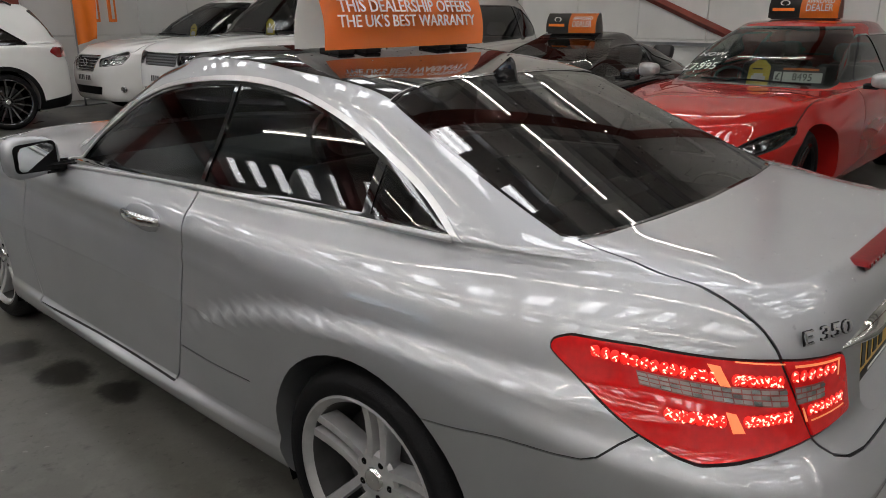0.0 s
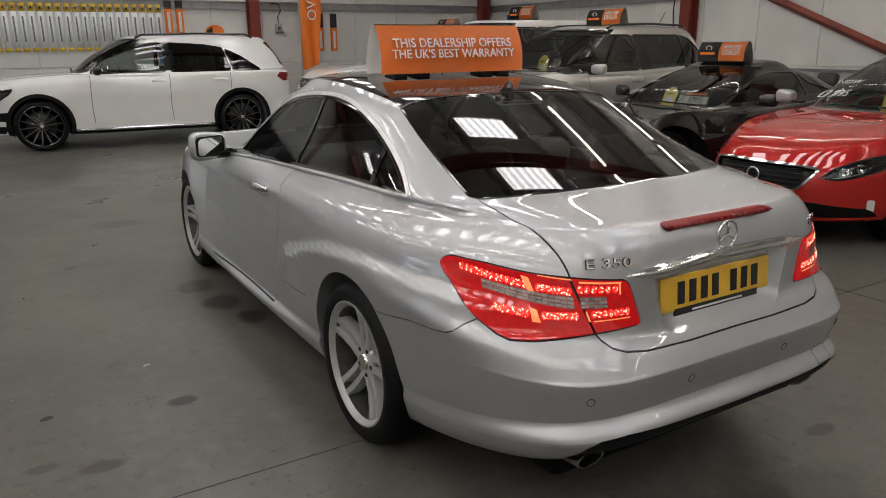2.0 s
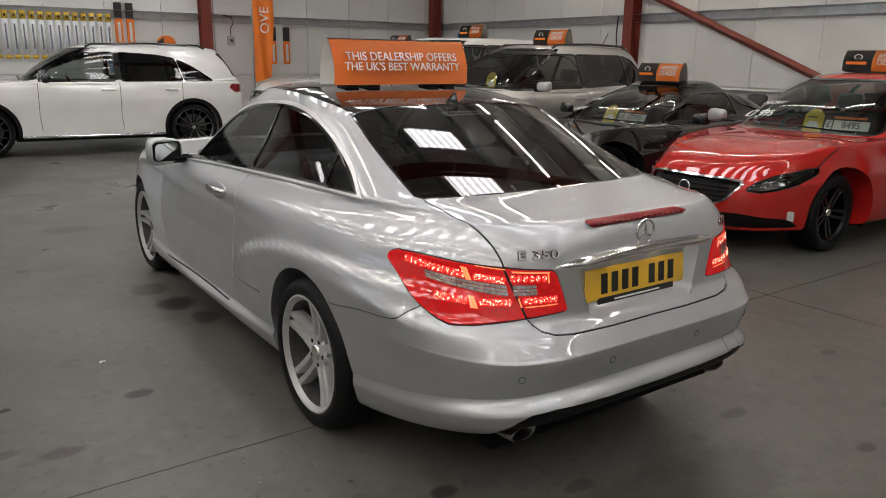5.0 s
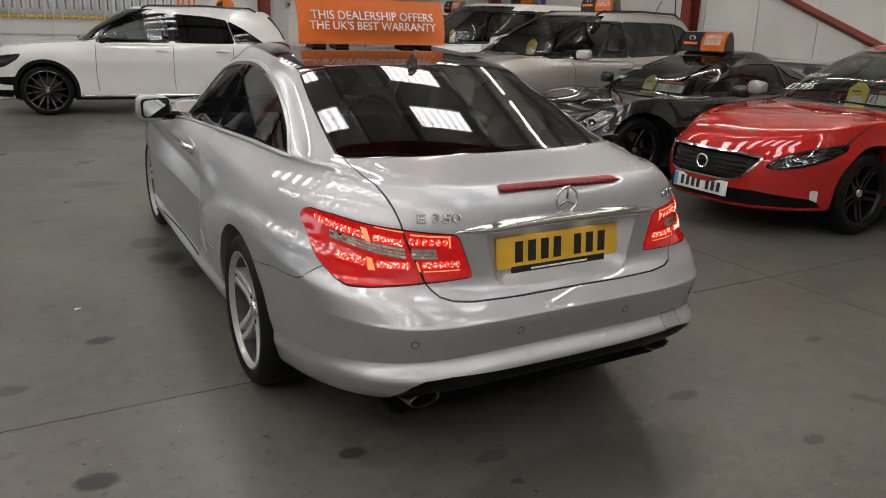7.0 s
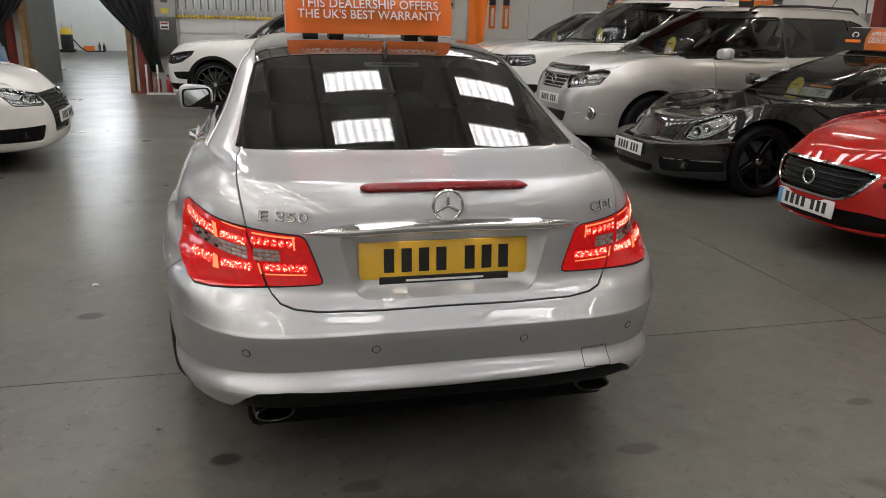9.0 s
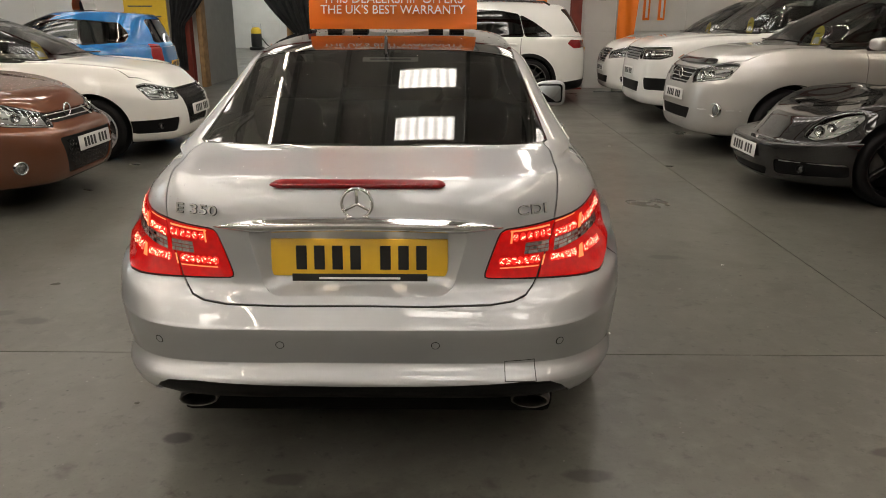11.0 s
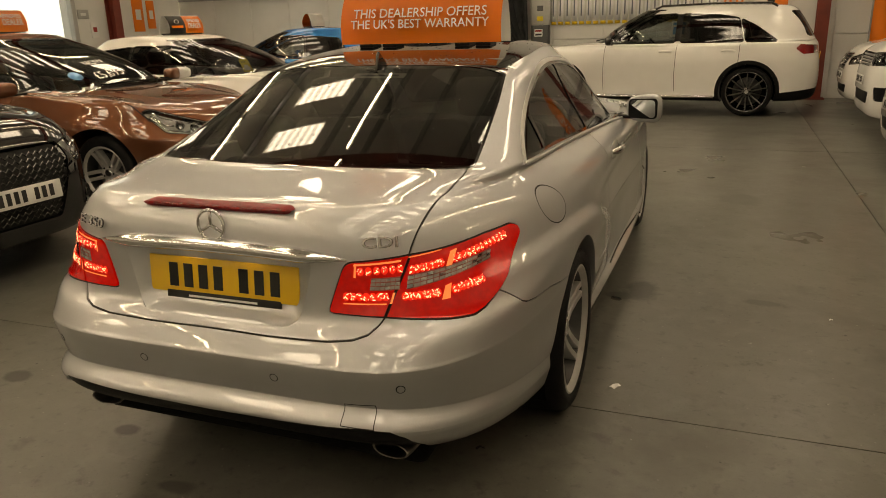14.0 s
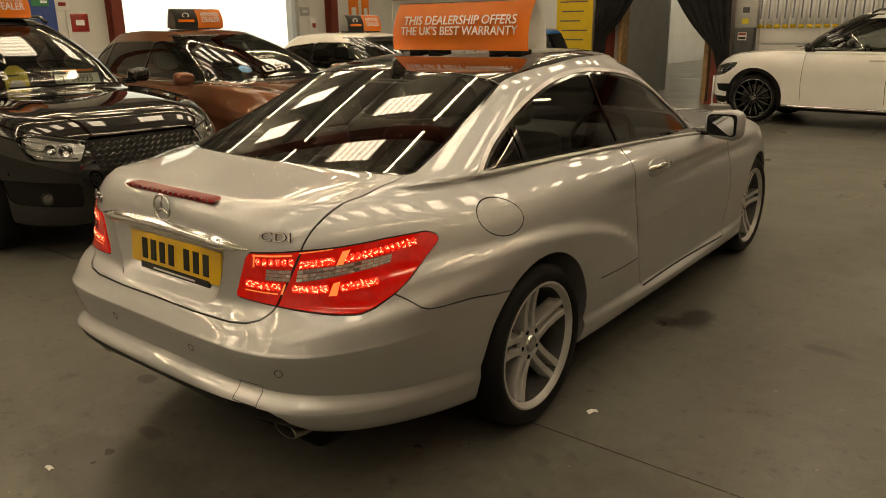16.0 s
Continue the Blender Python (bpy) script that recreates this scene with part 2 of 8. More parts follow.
def curve2(points, per=6):
    """A smooth open line through 2D points."""
    pts = [Vector(p) for p in points]
    ext = [2 * pts[0] - pts[1]] + pts + [2 * pts[-1] - pts[-2]]
    out = []
    for i in range(len(pts) - 1):
        a, b, c, d = ext[i:i + 4]
        for j in range(per):
            t = j / per
            out.append(tuple(0.5 * ((2 * b) + (c - a) * t + (2 * a - 5 * b + 4 * c - d) * t * t + (3 * b - a - 3 * c + d) * t ** 3)))
    return out + [tuple(pts[-1])]


def inside(poly, x, y):
    hit = False
    for i in range(len(poly)):
        (x1, y1), (x2, y2) = poly[i - 1], poly[i]
        if (y1 > y) != (y2 > y) and x < (x2 - x1) * (y - y1) / (y2 - y1) + x1:
            hit = not hit
    return hit


SIDE = lambda c: (c.y, c.z)
FACE = lambda c: (c.x, c.z)
PLAN = lambda c: (c.x, c.y)


class Shell:
    """Half a car body (x >= 0), lofted from plan outlines stacked from the sills to the roof. Outlines are cut into it and mark its parts."""

    def __init__(self, rings, columns, rows, warp=None, soft=None):
        grid = []
        for r in rings:
            phi = np.linspace(0, math.pi, columns)
            yf, yr = r["yf"], r["yr"]
            ym = r.get("ym", (yf + yr) / 2)
            n = np.where(phi < math.pi / 2, r["nf"], r["nr"])
            s, c = np.abs(np.sin(phi)), np.cos(phi)
            s[0] = s[-1] = 0
            rad = (s ** n + np.abs(c) ** n) ** (-1 / n)
            y = ym + np.where(c > 0, yf - ym, ym - yr) * rad * c
            w, z = pchip(*zip(*sorted(r["w"]))), pchip(*zip(*sorted(r["z"])))
            crown = r.get("crown", 0)
            x = w(y) * rad * s
            grid.append(np.stack([x, y, z(y) + crown * (1 - (rad * s) ** 2) * (np.abs(c) > 0)], 1))
        grid = np.array(grid)
        along = np.concatenate([[0], np.cumsum(np.linalg.norm(np.diff(grid, axis=0), axis=2).mean(1))])
        fine = np.concatenate([np.linspace(a, b, rows, endpoint=False) for a, b in zip(along, along[1:])] + [along[-1:]])
        dense = np.zeros((len(fine), columns, 3))
        for j in range(columns):
            for k in range(3):
                dense[:, j, k] = pchip(along, grid[:, j, k])(fine)
        if warp:
            dense = warp(dense)
        du = np.gradient(dense, axis=1)
        dv = np.gradient(dense, axis=0)
        nor = np.cross(dv, du)
        nor[:, 0, 0] = nor[:, -1, 0] = 0
        length = np.linalg.norm(nor, axis=2, keepdims=True)
        nor = np.where(length > 1e-9, nor / np.maximum(length, 1e-9), (0, 0, 1))
        if nor[len(fine) // 3, columns // 2, 0] < 0:
            nor = -nor
        nor[-1] = (0, 0, 1)
        if soft:
            k = soft(dense)[..., None]
            for _ in range(24):
                wide = nor.copy()
                wide[1:-1] = 0.25 * nor[:-2] + 0.5 * nor[1:-1] + 0.25 * nor[2:]
                wide[:, 1:-1] = 0.25 * wide[:, :-2] + 0.5 * wide[:, 1:-1] + 0.25 * wide[:, 2:]
                wide /= np.maximum(np.linalg.norm(wide, axis=2, keepdims=True), 1e-9)
                nor = nor * (1 - k) + wide * k
                nor /= np.maximum(np.linalg.norm(nor, axis=2, keepdims=True), 1e-9)
        self.tree = None
        self.bm = bmesh.new()
        self.nor = {}
        vs = []
        for i in range(len(fine)):
            row = []
            for j in range(columns):
                v = self.bm.verts.new(dense[i, j])
                self.nor[v] = Vector(nor[i, j])
                row.append(v)
            vs.append(row)
        self.kind = self.bm.faces.layers.int.new("part")
        for i in range(len(fine) - 1):
            for j in range(columns - 1):
                self.bm.faces.new((vs[i][j], vs[i + 1][j], vs[i + 1][j + 1], vs[i][j + 1]))
        self.names, self.styles, self.lips, self.dense = ["body"], {}, [], dense.reshape(-1, 3)
        self.bm.normal_update()
        self.tree = BVHTree.FromBMesh(self.bm)

    def on(self, origin, way):
        """Where a line from outside meets the uncut half body, and which way the surface looks there."""
        p, n, _, _ = self.tree.ray_cast(Vector(origin), Vector(way).normalized())
        return p, n

    def id(self, name):
        if name not in self.names:
            self.names.append(name)
        return self.names.index(name)

    def cut(self, name, poly, view, where=lambda c, n: True, only=None, mark=True):
        """Cuts the outline poly, as seen in view, into the faces that where picks, and marks what lies inside as the part name."""
        bm, nor = self.bm, self.nor
        us, ws = [p[0] for p in poly], [p[1] for p in poly]
        u0, u1, w0, w1 = min(us) - 0.002, max(us) + 0.002, min(ws) - 0.002, max(ws) + 0.002
        pick = []
        for f in bm.faces:
            c = f.calc_center_median()
            q = view(c)
            if u0 - 0.25 < q[0] < u1 + 0.25 and w0 - 0.25 < q[1] < w1 + 0.25:
                n = nor[f.verts[0]]
                if where(c, n):
                    pick.append(f)
        faces = set(pick)
        pos = {}
        for i in range(len(poly)):
            px, py = poly[i - 1]
            qx, qy = poly[i]
            dx, dy = qx - px, qy - py
            ln = math.hypot(dx, dy)
            if ln < 1e-6:
                continue
            a0, a1, b0, b1 = min(px, qx) - 1e-4, max(px, qx) + 1e-4, min(py, qy) - 1e-4, max(py, qy) + 1e-4
            hit = []
            for f in faces:
                lo_u = lo_w = 9e9
                hi_u = hi_w = -9e9
                for v in f.verts:
                    p = pos.get(v)
                    if p is None:
                        p = pos[v] = view(v.co)
                    lo_u, hi_u, lo_w, hi_w = min(lo_u, p[0]), max(hi_u, p[0]), min(lo_w, p[1]), max(hi_w, p[1])
                if hi_u >= a0 and lo_u <= a1 and hi_w >= b0 and lo_w <= b1:
                    hit.append(f)
            if not hit:
                continue
            dist = lambda v: (dx * (pos[v][1] - py) - dy * (pos[v][0] - px)) / ln
            edges = {e for f in hit for e in f.edges}
            on = {v for f in hit for v in f.verts if abs(dist(v)) < 2e-5}
            for e in edges:
                a, b = e.verts
                if a in on or b in on:
                    continue
                da, db = dist(a), dist(b)
                if da * db < 0:
                    t = da / (da - db)
                    co, na, nb = a.co.lerp(b.co, t), nor[a], nor[b]
                    _, v = bmesh.utils.edge_split(e, a, t)
                    v.co = co
                    nn = na.lerp(nb, t)
                    nor[v] = nn.normalized() if nn.length > 1e-6 else na
                    pos[v] = view(co)
                    on.add(v)
            for f in hit:
                mine = [v for v in f.verts if v in on]
                if len(mine) == 2:
                    a, b = mine
                    if not any(b in e.verts for e in a.link_edges if f in e.link_faces):
                        try:
                            g, _ = bmesh.utils.face_split(f, a, b)
                            if g:
                                faces.add(g)
                        except ValueError:
                            pass
        if mark:
            k = self.id(name)
            for f in faces:
                c = f.calc_center_median()
                if (only is None or self.names[f[self.kind]] in only) and inside(poly, *view(c)):
                    f[self.kind] = k
        return self

    def finish(self, name, material, shift=0.0, split=False, label="", part_name=None, behind=None, bend=None):
        """How the part is made: its material, how far it stands off the body, and whether left and right are separate."""
        self.styles[name] = (material, shift, split, label, part_name or name, behind, bend)

    def arch(self, y, z, r, depth=0.22):
        """Opens a wheel arch and gives it a rolled lip."""
        circle = [(y + r * math.cos(a), max(z + r * math.sin(a), -0.2)) for a in np.linspace(0, 2 * math.pi, 48, endpoint=False)]
        self.cut("arch", circle, SIDE, lambda c, n: c.x > 0.45)
        k = self.id("arch")
        new_faces = []
        for e in list(self.bm.edges):
            if len(e.link_faces) == 2 and (e.link_faces[0][self.kind] == k) != (e.link_faces[1][self.kind] == k):
                mid = (e.verts[0].co + e.verts[1].co) / 2
                if abs(math.hypot(mid.y - y, mid.z - z) - r) < 0.04:
                    new_faces.append([v.co.copy() for v in e.verts])
        self.lips.append((new_faces, y, z, depth))

    def front(self, x, z):
        """How far forward the nose reaches at (x, z)."""
        d = self.dense[self.dense[:, 1] > self.dense[:, 1].mean() + 0.8]
        return float(d[np.argmin((d[:, 0] - abs(x)) ** 2 + (d[:, 2] - z) ** 2), 1])

    def rear(self, x, z):
        d = self.dense[self.dense[:, 1] < self.dense[:, 1].mean() - 0.8]
        return float(d[np.argmin((d[:, 0] - abs(x)) ** 2 + (d[:, 2] - z) ** 2), 1])

    def flank(self, y, z):
        return float(self.dense[np.argmin((self.dense[:, 1] - y) ** 2 + (self.dense[:, 2] - z) ** 2 - 0.02 * self.dense[:, 0]), 0])

    def roof(self, x, y):
        d = self.dense[self.dense[:, 2] > 0.6]
        return float(d[np.argmin((d[:, 0] - abs(x)) ** 2 + (d[:, 1] - y) ** 2), 2])

    def build(self, parent, material, edge=0.012):
        """Makes the meshes."""
        bm = self.bm
        made = {}
        for k, name in enumerate(self.names):
            if name in ("arch", "none"):
                continue
            faces = [f for f in bm.faces if f[self.kind] == k]
            if not faces:
                continue
            m, shift, split, label, pname, behind, bend = self.styles.get(name, (material, 0.0, False, "", name, None, None))
            index, verts, nors, out = {}, [], [], []
            for f in faces:
                row = []
                for v in f.verts:
                    if v not in index:
                        index[v] = len(verts)
                        n = self.nor[v]
                        verts.append(v.co + n * shift)
                        nors.append(bend(v.co).normalized() if bend else n.copy())
                    row.append(index[v])
                out.append(row)
            sides = {}
            for f in faces:
                for e in f.edges:
                    if sum(1 for g in e.link_faces if g[self.kind] == k) == 1 and not all(abs(v.co.x) < 1e-4 for v in e.verts):
                        sides[e] = f
            for e, f in sides.items():
                a, b = e.verts
                for loop in f.loops:
                    if loop.edge is e:
                        a, b = loop.vert, loop.link_loop_next.vert
                base = len(verts)
                mid = f.calc_center_median()
                flat = (self.nor[a] + self.nor[b]).normalized()
                outward = (b.co - a.co).cross(flat).normalized()
                for v, d in ((a, 0), (b, 0), (b, edge), (a, edge)):
                    verts.append(v.co + self.nor[v] * (shift - d))
                    nors.append(outward)
                out.append([base, base + 3, base + 2, base + 1])
            if name == "body":
                for rows, y, z, depth in self.lips:
                    for a, b in rows:
                        base = len(verts)
                        for p, d in ((a, 0), (b, 0), (b, depth), (a, depth)):
                            verts.append(Vector((p.x - d, p.y, p.z)))
                            nors.append(Vector((0, y - p.y, z - p.z)).normalized())
                        up = (b - a).cross(Vector((-1, 0, 0))).dot(nors[base]) > 0
                        out.append([base, base + 1, base + 2, base + 3] if up else [base + 3, base + 2, base + 1, base])
            if behind:
                bname, bmat, depth = behind
                bv = [v.co - self.nor[v] * depth for v in index]
                bn = [self.nor[v] for v in index]
                bf = [[index[v] for v in f.verts] for f in faces]
                k0 = len(bv)
                link_mesh(bname, bv + [Vector((-v.x, v.y, v.z)) for v in bv], bf + [[i + k0 for i in r[::-1]] for r in bf], bmat, parent, "", True,
                          bn + [Vector((-n.x, n.y, n.z)) for n in bn])
            flip = [Vector((-v.x, v.y, v.z)) for v in verts]
            fnor = [Vector((-n.x, n.y, n.z)) for n in nors]
            fout = [r[::-1] for r in out]
            if split:
                made[name] = (link_mesh(pname, flip, fout, m, parent, label, True, fnor), link_mesh(pname, verts, out, m, parent, label, True, nors))
            else:
                k0 = len(verts)
                # weld the halves along the middle
                twin, keep = [], []
                for i, v in enumerate(verts):
                    if abs(v.x) < 1e-5 and i < len(index):
                        twin.append(i)
                        nors[i] = Vector((0, nors[i].y, nors[i].z))
                    else:
                        twin.append(k0 + len(keep))
                        keep.append(i)
                made[name] = link_mesh(pname, verts + [flip[i] for i in keep], out + [[twin[i] for i in r] for r in fout], m, parent, label, True, nors + [fnor[i] for i in keep])
        return made

# ---- parts that every car has ----


def make_wheel(parent, x, y, r, width, rim, style, alloy, turn=0.0, barrel=None):
    """A tyre on an alloy wheel, at the hub (x, y, r). The outer side looks away from the car."""
    sgn = 1 if x > 0 else -1
    wheel_m = Matrix.Translation((x, y, r)) @ Matrix.Rotation(radians(turn), 4, "X") @ Matrix.Diagonal((sgn, 1, 1, 1))
    h = width / 2
    bm = lathe([(rim - 0.012, -h * 0.8), (rim + 0.004, -h), (r - 0.03, -h), (r - 0.008, -h * 0.8), (r, -h * 0.55), (r, h * 0.55), (r - 0.004, h * 0.74), (r - 0.012, h * 0.88),
                (r - 0.03, h * 1.0), ((r + rim) / 2, h * 1.04), (rim + 0.010, h * 0.99), (rim + 0.004, h * 0.95), (rim - 0.012, h * 0.80)], 48)
    bmesh.ops.transform(bm, matrix=wheel_m, verts=bm.verts)
    rb = lathe([(rim - 0.020, h * 0.80), (rim - 0.026, h * 0.4), (rim - 0.045, -h * 0.75)], 56)
    bmesh.ops.transform(rb, matrix=wheel_m, verts=rb.verts)
    # default barrel darker than the alloy: shade behind the spokes, put into its colour
    wheel = part("wheel", rb, barrel or M["steel_dull"], parent, angle=40)
    lip = lathe([(rim - 0.002, h * 0.88), (rim + 0.006, h * 0.96), (rim - 0.001, h * 0.985), (rim - 0.007, h * 0.95), (rim - 0.019, h * 0.80)], 56)
    bmesh.ops.transform(lip, matrix=wheel_m, verts=lip.verts)
    part("rim_lip", lip, alloy, wheel, angle=50)
    rb = bmesh.new()
    merge(rb, lathe([(0.001, h * 0.62), (0.03, h * 0.62), (0.036, h * 0.60), (0.070, h * 0.58), (0.078, h * 0.50), (0.072, h * 0.2)], 32))
    bmesh.ops.transform(rb, matrix=wheel_m, verts=rb.verts)
    part("hub", rb, alloy, wheel, angle=40)
    count, twin, sw = style

    def spoke(a, skew, w0, w1):
        p = bmesh.new()
        rings = []
        for t in (0.0, 0.35, 0.7, 0.93, 1.0):
            rad = 0.058 + (rim - 0.014 - 0.058) * t
            w = w0 + (w1 - w0) * t
            hgt = h * (0.60 + 0.24 * t - 0.07 * math.sin(math.pi * t)) - (0.004 if t == 1.0 else 0)
            off = skew * (0.88 + 0.12 * t)
            rings.append([p.verts.new((hx, off + e * w, rad)) for hx, e in ((hgt - 0.05, -1.05), (hgt - 0.006, -1.0), (hgt, -0.8), (hgt, 0.8), (hgt - 0.006, 1.0), (hgt - 0.05, 1.05))])
        for a0, a1 in zip(rings, rings[1:]):
            for k in range(5):
                p.faces.new((a0[k], a0[k + 1], a1[k + 1], a1[k]))
        bmesh.ops.transform(p, matrix=wheel_m @ Matrix.Rotation(a, 4, "X"), verts=p.verts)
        part("spoke", p, alloy, wheel, angle=35)
    for i in range(count):
        a = 2 * math.pi * i / count
        if twin:
            spoke(a, sw * 1.75, sw * 0.85, sw * 1.0)
            spoke(a, -sw * 1.75, sw * 0.85, sw * 1.0)
        else:
            spoke(a, 0, sw, sw * 0.8)
    part("tyre", bm, M["tyre"], wheel)
    cap = lathe([(0.001, h * 0.675), (0.028, h * 0.675), (0.032, h * 0.64), (0.034, h * 0.60)], 24)
    bmesh.ops.transform(cap, matrix=wheel_m, verts=cap.verts)
    part("hub_cap", cap, M["chrome"], wheel, angle=30)
    for i in range(5):
        a = 2 * math.pi * (i + 0.5) / 5
        nut = lathe([(0.001, h * 0.605), (0.009, h * 0.605), (0.011, h * 0.57)], 8)
        bmesh.ops.transform(nut, matrix=wheel_m @ Matrix.Translation((0, 0.054 * math.cos(a), 0.054 * math.sin(a))), verts=nut.verts)
        part("wheel_bolt", nut, M["under"], wheel)
    disc = lathe([(0.06, h * 0.1), (rim * 0.72, h * 0.1), (rim * 0.72, -h * 0.05), (0.06, -h * 0.05)], 32)
    bmesh.ops.transform(disc, matrix=wheel_m, verts=disc.verts)
    part("brake_disc", disc, M["steel_dull"], wheel)
    back = lathe([(0.06, -h * 0.3), (rim - 0.05, -h * 0.35)], 32)
    bmesh.ops.transform(back, matrix=wheel_m, verts=back.verts)
    part("back_plate", back, M["under"], wheel)
    return wheel


def wheel_well(car, sh, y, z, radius, s, depth=0.36):
    """The dark liner of a wheel arch; its mouth follows the inside of the body."""
    bm = bmesh.new()
    rows = []
    for a in np.linspace(-0.42, math.pi + 0.42, 30):
        c, d = math.cos(a), math.sin(a)
        q, _ = sh.on((2, y + (radius + 0.012) * c, max(z + (radius + 0.012) * d, 0.30)), (-1, 0, 0))
        x = (q.x if q else 0.8) - 0.014
        rows.append([bm.verts.new((s * (x - e), y + r_ * c, z + r_ * d)) for e, r_ in ((0, radius), (depth, radius), (depth, 0.02))])
    for a, b in zip(rows, rows[1:]):
        for k in range(2):
            bm.faces.new((a[k], a[k + 1], b[k + 1], b[k]))
    return part("wheel_well", bm, M["under"], car)


def number_plate(parent, m, yellow=False, blue_band=False, gap=4):
    """A number plate on the plane of m (x across, z up, facing -y); its signs are plain bars."""
    slab = box(-0.26, 0.26, -0.004, 0.004, -0.056, 0.056, 0.004)
    bmesh.ops.transform(slab, matrix=m, verts=slab.verts)
    plate = part("number_plate", slab, M["plate_y"] if yellow else M["plate_w"], parent, "yellow number plate" if yellow else "white number plate", angle=40)
    x = -0.19
    for i in range(7):
        if i == gap:
            x += 0.035
        bar = box(x + 0.004, x + 0.035, -0.0062, -0.0042, -0.036, 0.036)
        bmesh.ops.transform(bar, matrix=m, verts=bar.verts)
        part("bar", bar, M["ink"], plate, smooth=False)
        x += 0.053
    if blue_band:
        band = box(-0.257, -0.22, -0.0062, -0.0042, -0.05, 0.05)
        bmesh.ops.transform(band, matrix=m, verts=band.verts)
        part("blue_band", band, M["blue_card"], plate, smooth=False)
    return plate


def door_mirror(car, x, y, z, material, size=1.0, tall=1.0):
    """A wing mirror on its arm; the glass faces the rear."""
    s = 1 if x > 0 else -1
    bm = bmesh.new()
    bmesh.ops.create_cube(bm, size=1)
    bmesh.ops.subdivide_edges(bm, edges=bm.edges[:], cuts=4, use_grid_fill=True)
    for v in bm.verts:
        c = v.co * 2
        k = (abs(c.x) ** 4 + abs(c.y) ** 3 + abs(c.z) ** 4) ** 0.28 or 1
        lim = Vector(c) / max(k, 0.6)
        back = lim.y < -0.55
        v.co = Vector((lim.x * 0.118 * size, max(lim.y, -0.6) * 0.075 * size, lim.z * 0.075 * size * tall * (1 + 0.12 * s * lim.x)))
    bmesh.ops.transform(bm, matrix=Matrix.Translation((x, y, z)) @ Matrix.Rotation(radians(-8 * s), 4, "Z"), verts=bm.verts)
    mirror = part("door_mirror", bm, material, car)
    turn_m = Matrix.Translation((x, y, z)) @ Matrix.Rotation(radians(-8 * s), 4, "Z")
    frame_ = lambda k: rounded([(-k * 0.108 * size, -0.058 * size * k * tall), (k * 0.108 * size, -0.062 * size * k * tall), (k * 0.108 * size, 0.064 * size * k * tall), (-k * 0.108 * size, 0.058 * size * k * tall)], 0.03 * size)
    for nm, k, y0, y1, mt, lb in (("bezel", 0.90, -0.0475, -0.036, "plastic", "black mirror surround"), ("mirror_glass", 0.80, -0.0530, -0.049, "mirror_pane", "silvered mirror glass")):
        pane = prism(frame_(k), y0 * size, y1 * size, "y")
        lean_m = Matrix.Rotation(radians(11), 4, "X") @ Matrix.Rotation(radians(-7 * s), 4, "Z") if nm == "mirror_glass" else Matrix.Identity(4)
        bmesh.ops.transform(pane, matrix=turn_m @ Matrix.Translation((0, y0 * size, 0)) @ lean_m @ Matrix.Translation((0, -y0 * size, 0)), verts=pane.verts)
        part(nm, pane, M[mt], mirror, lb, smooth=False)
    arm = box(x - s * 0.20 * size - 0.03, x - s * 0.06 * size, y - 0.03, y + 0.03, z - 0.07 * size, z - 0.045 * size, 0.01)
    part("arm", arm, M["plastic"], mirror, angle=40)
    return mirror


def door_handle(car, x, y, z, material, length=0.2):
    s = 1 if x > 0 else -1
    bm = bmesh.new()
    n = 10
    rings = []
    for i in range(n + 1):
        t = i / n
        bow = math.sin(math.pi * t) ** 0.6
        c = Vector((x + s * (0.006 + 0.034 * bow), y + (t - 0.5) * length, z + 0.004 * bow))
        rings.append([bm.verts.new(c + Vector((s * 0.010 * math.cos(a), 0, (0.012 + 0.009 * bow) * math.sin(a)))) for a in np.linspace(0, 2 * math.pi, 8, endpoint=False)])
    for a, b in zip(rings, rings[1:]):
        for k in range(8):
            bm.faces.new((a[k], a[(k + 1) % 8], b[(k + 1) % 8], b[k]))
    bm.faces.new(rings[0])
    bm.faces.new(rings[-1])
    return part("door_handle", bm, material, car)


def make_seat(car, x, y, z, w=0.5, tilt=14, head=True):
    """A car seat: cushion, back and head restraint."""
    base = box(x - w / 2, x + w / 2, y - 0.25, y + 0.25, z, z + 0.16, 0.05)
    seat = part("seat", base, M["leather"], car)
    back = box(-w / 2, w / 2, -0.08, 0.06, 0, 0.60, 0.05)
    bmesh.ops.transform(back, matrix=Matrix.Translation((x, y - 0.24, z + 0.1)) @ Matrix.Rotation(radians(tilt), 4, "X"), verts=back.verts)
    part("backrest", back, M["leather"], seat)
    if head:
        rest = box(-0.13, 0.13, -0.06, 0.05, 0.63, 0.80, 0.045)
        bmesh.ops.transform(rest, matrix=Matrix.Translation((x, y - 0.24, z + 0.1)) @ Matrix.Rotation(radians(tilt), 4, "X"), verts=rest.verts)
        part("head_restraint", rest, M["leather"], seat)
    return seat


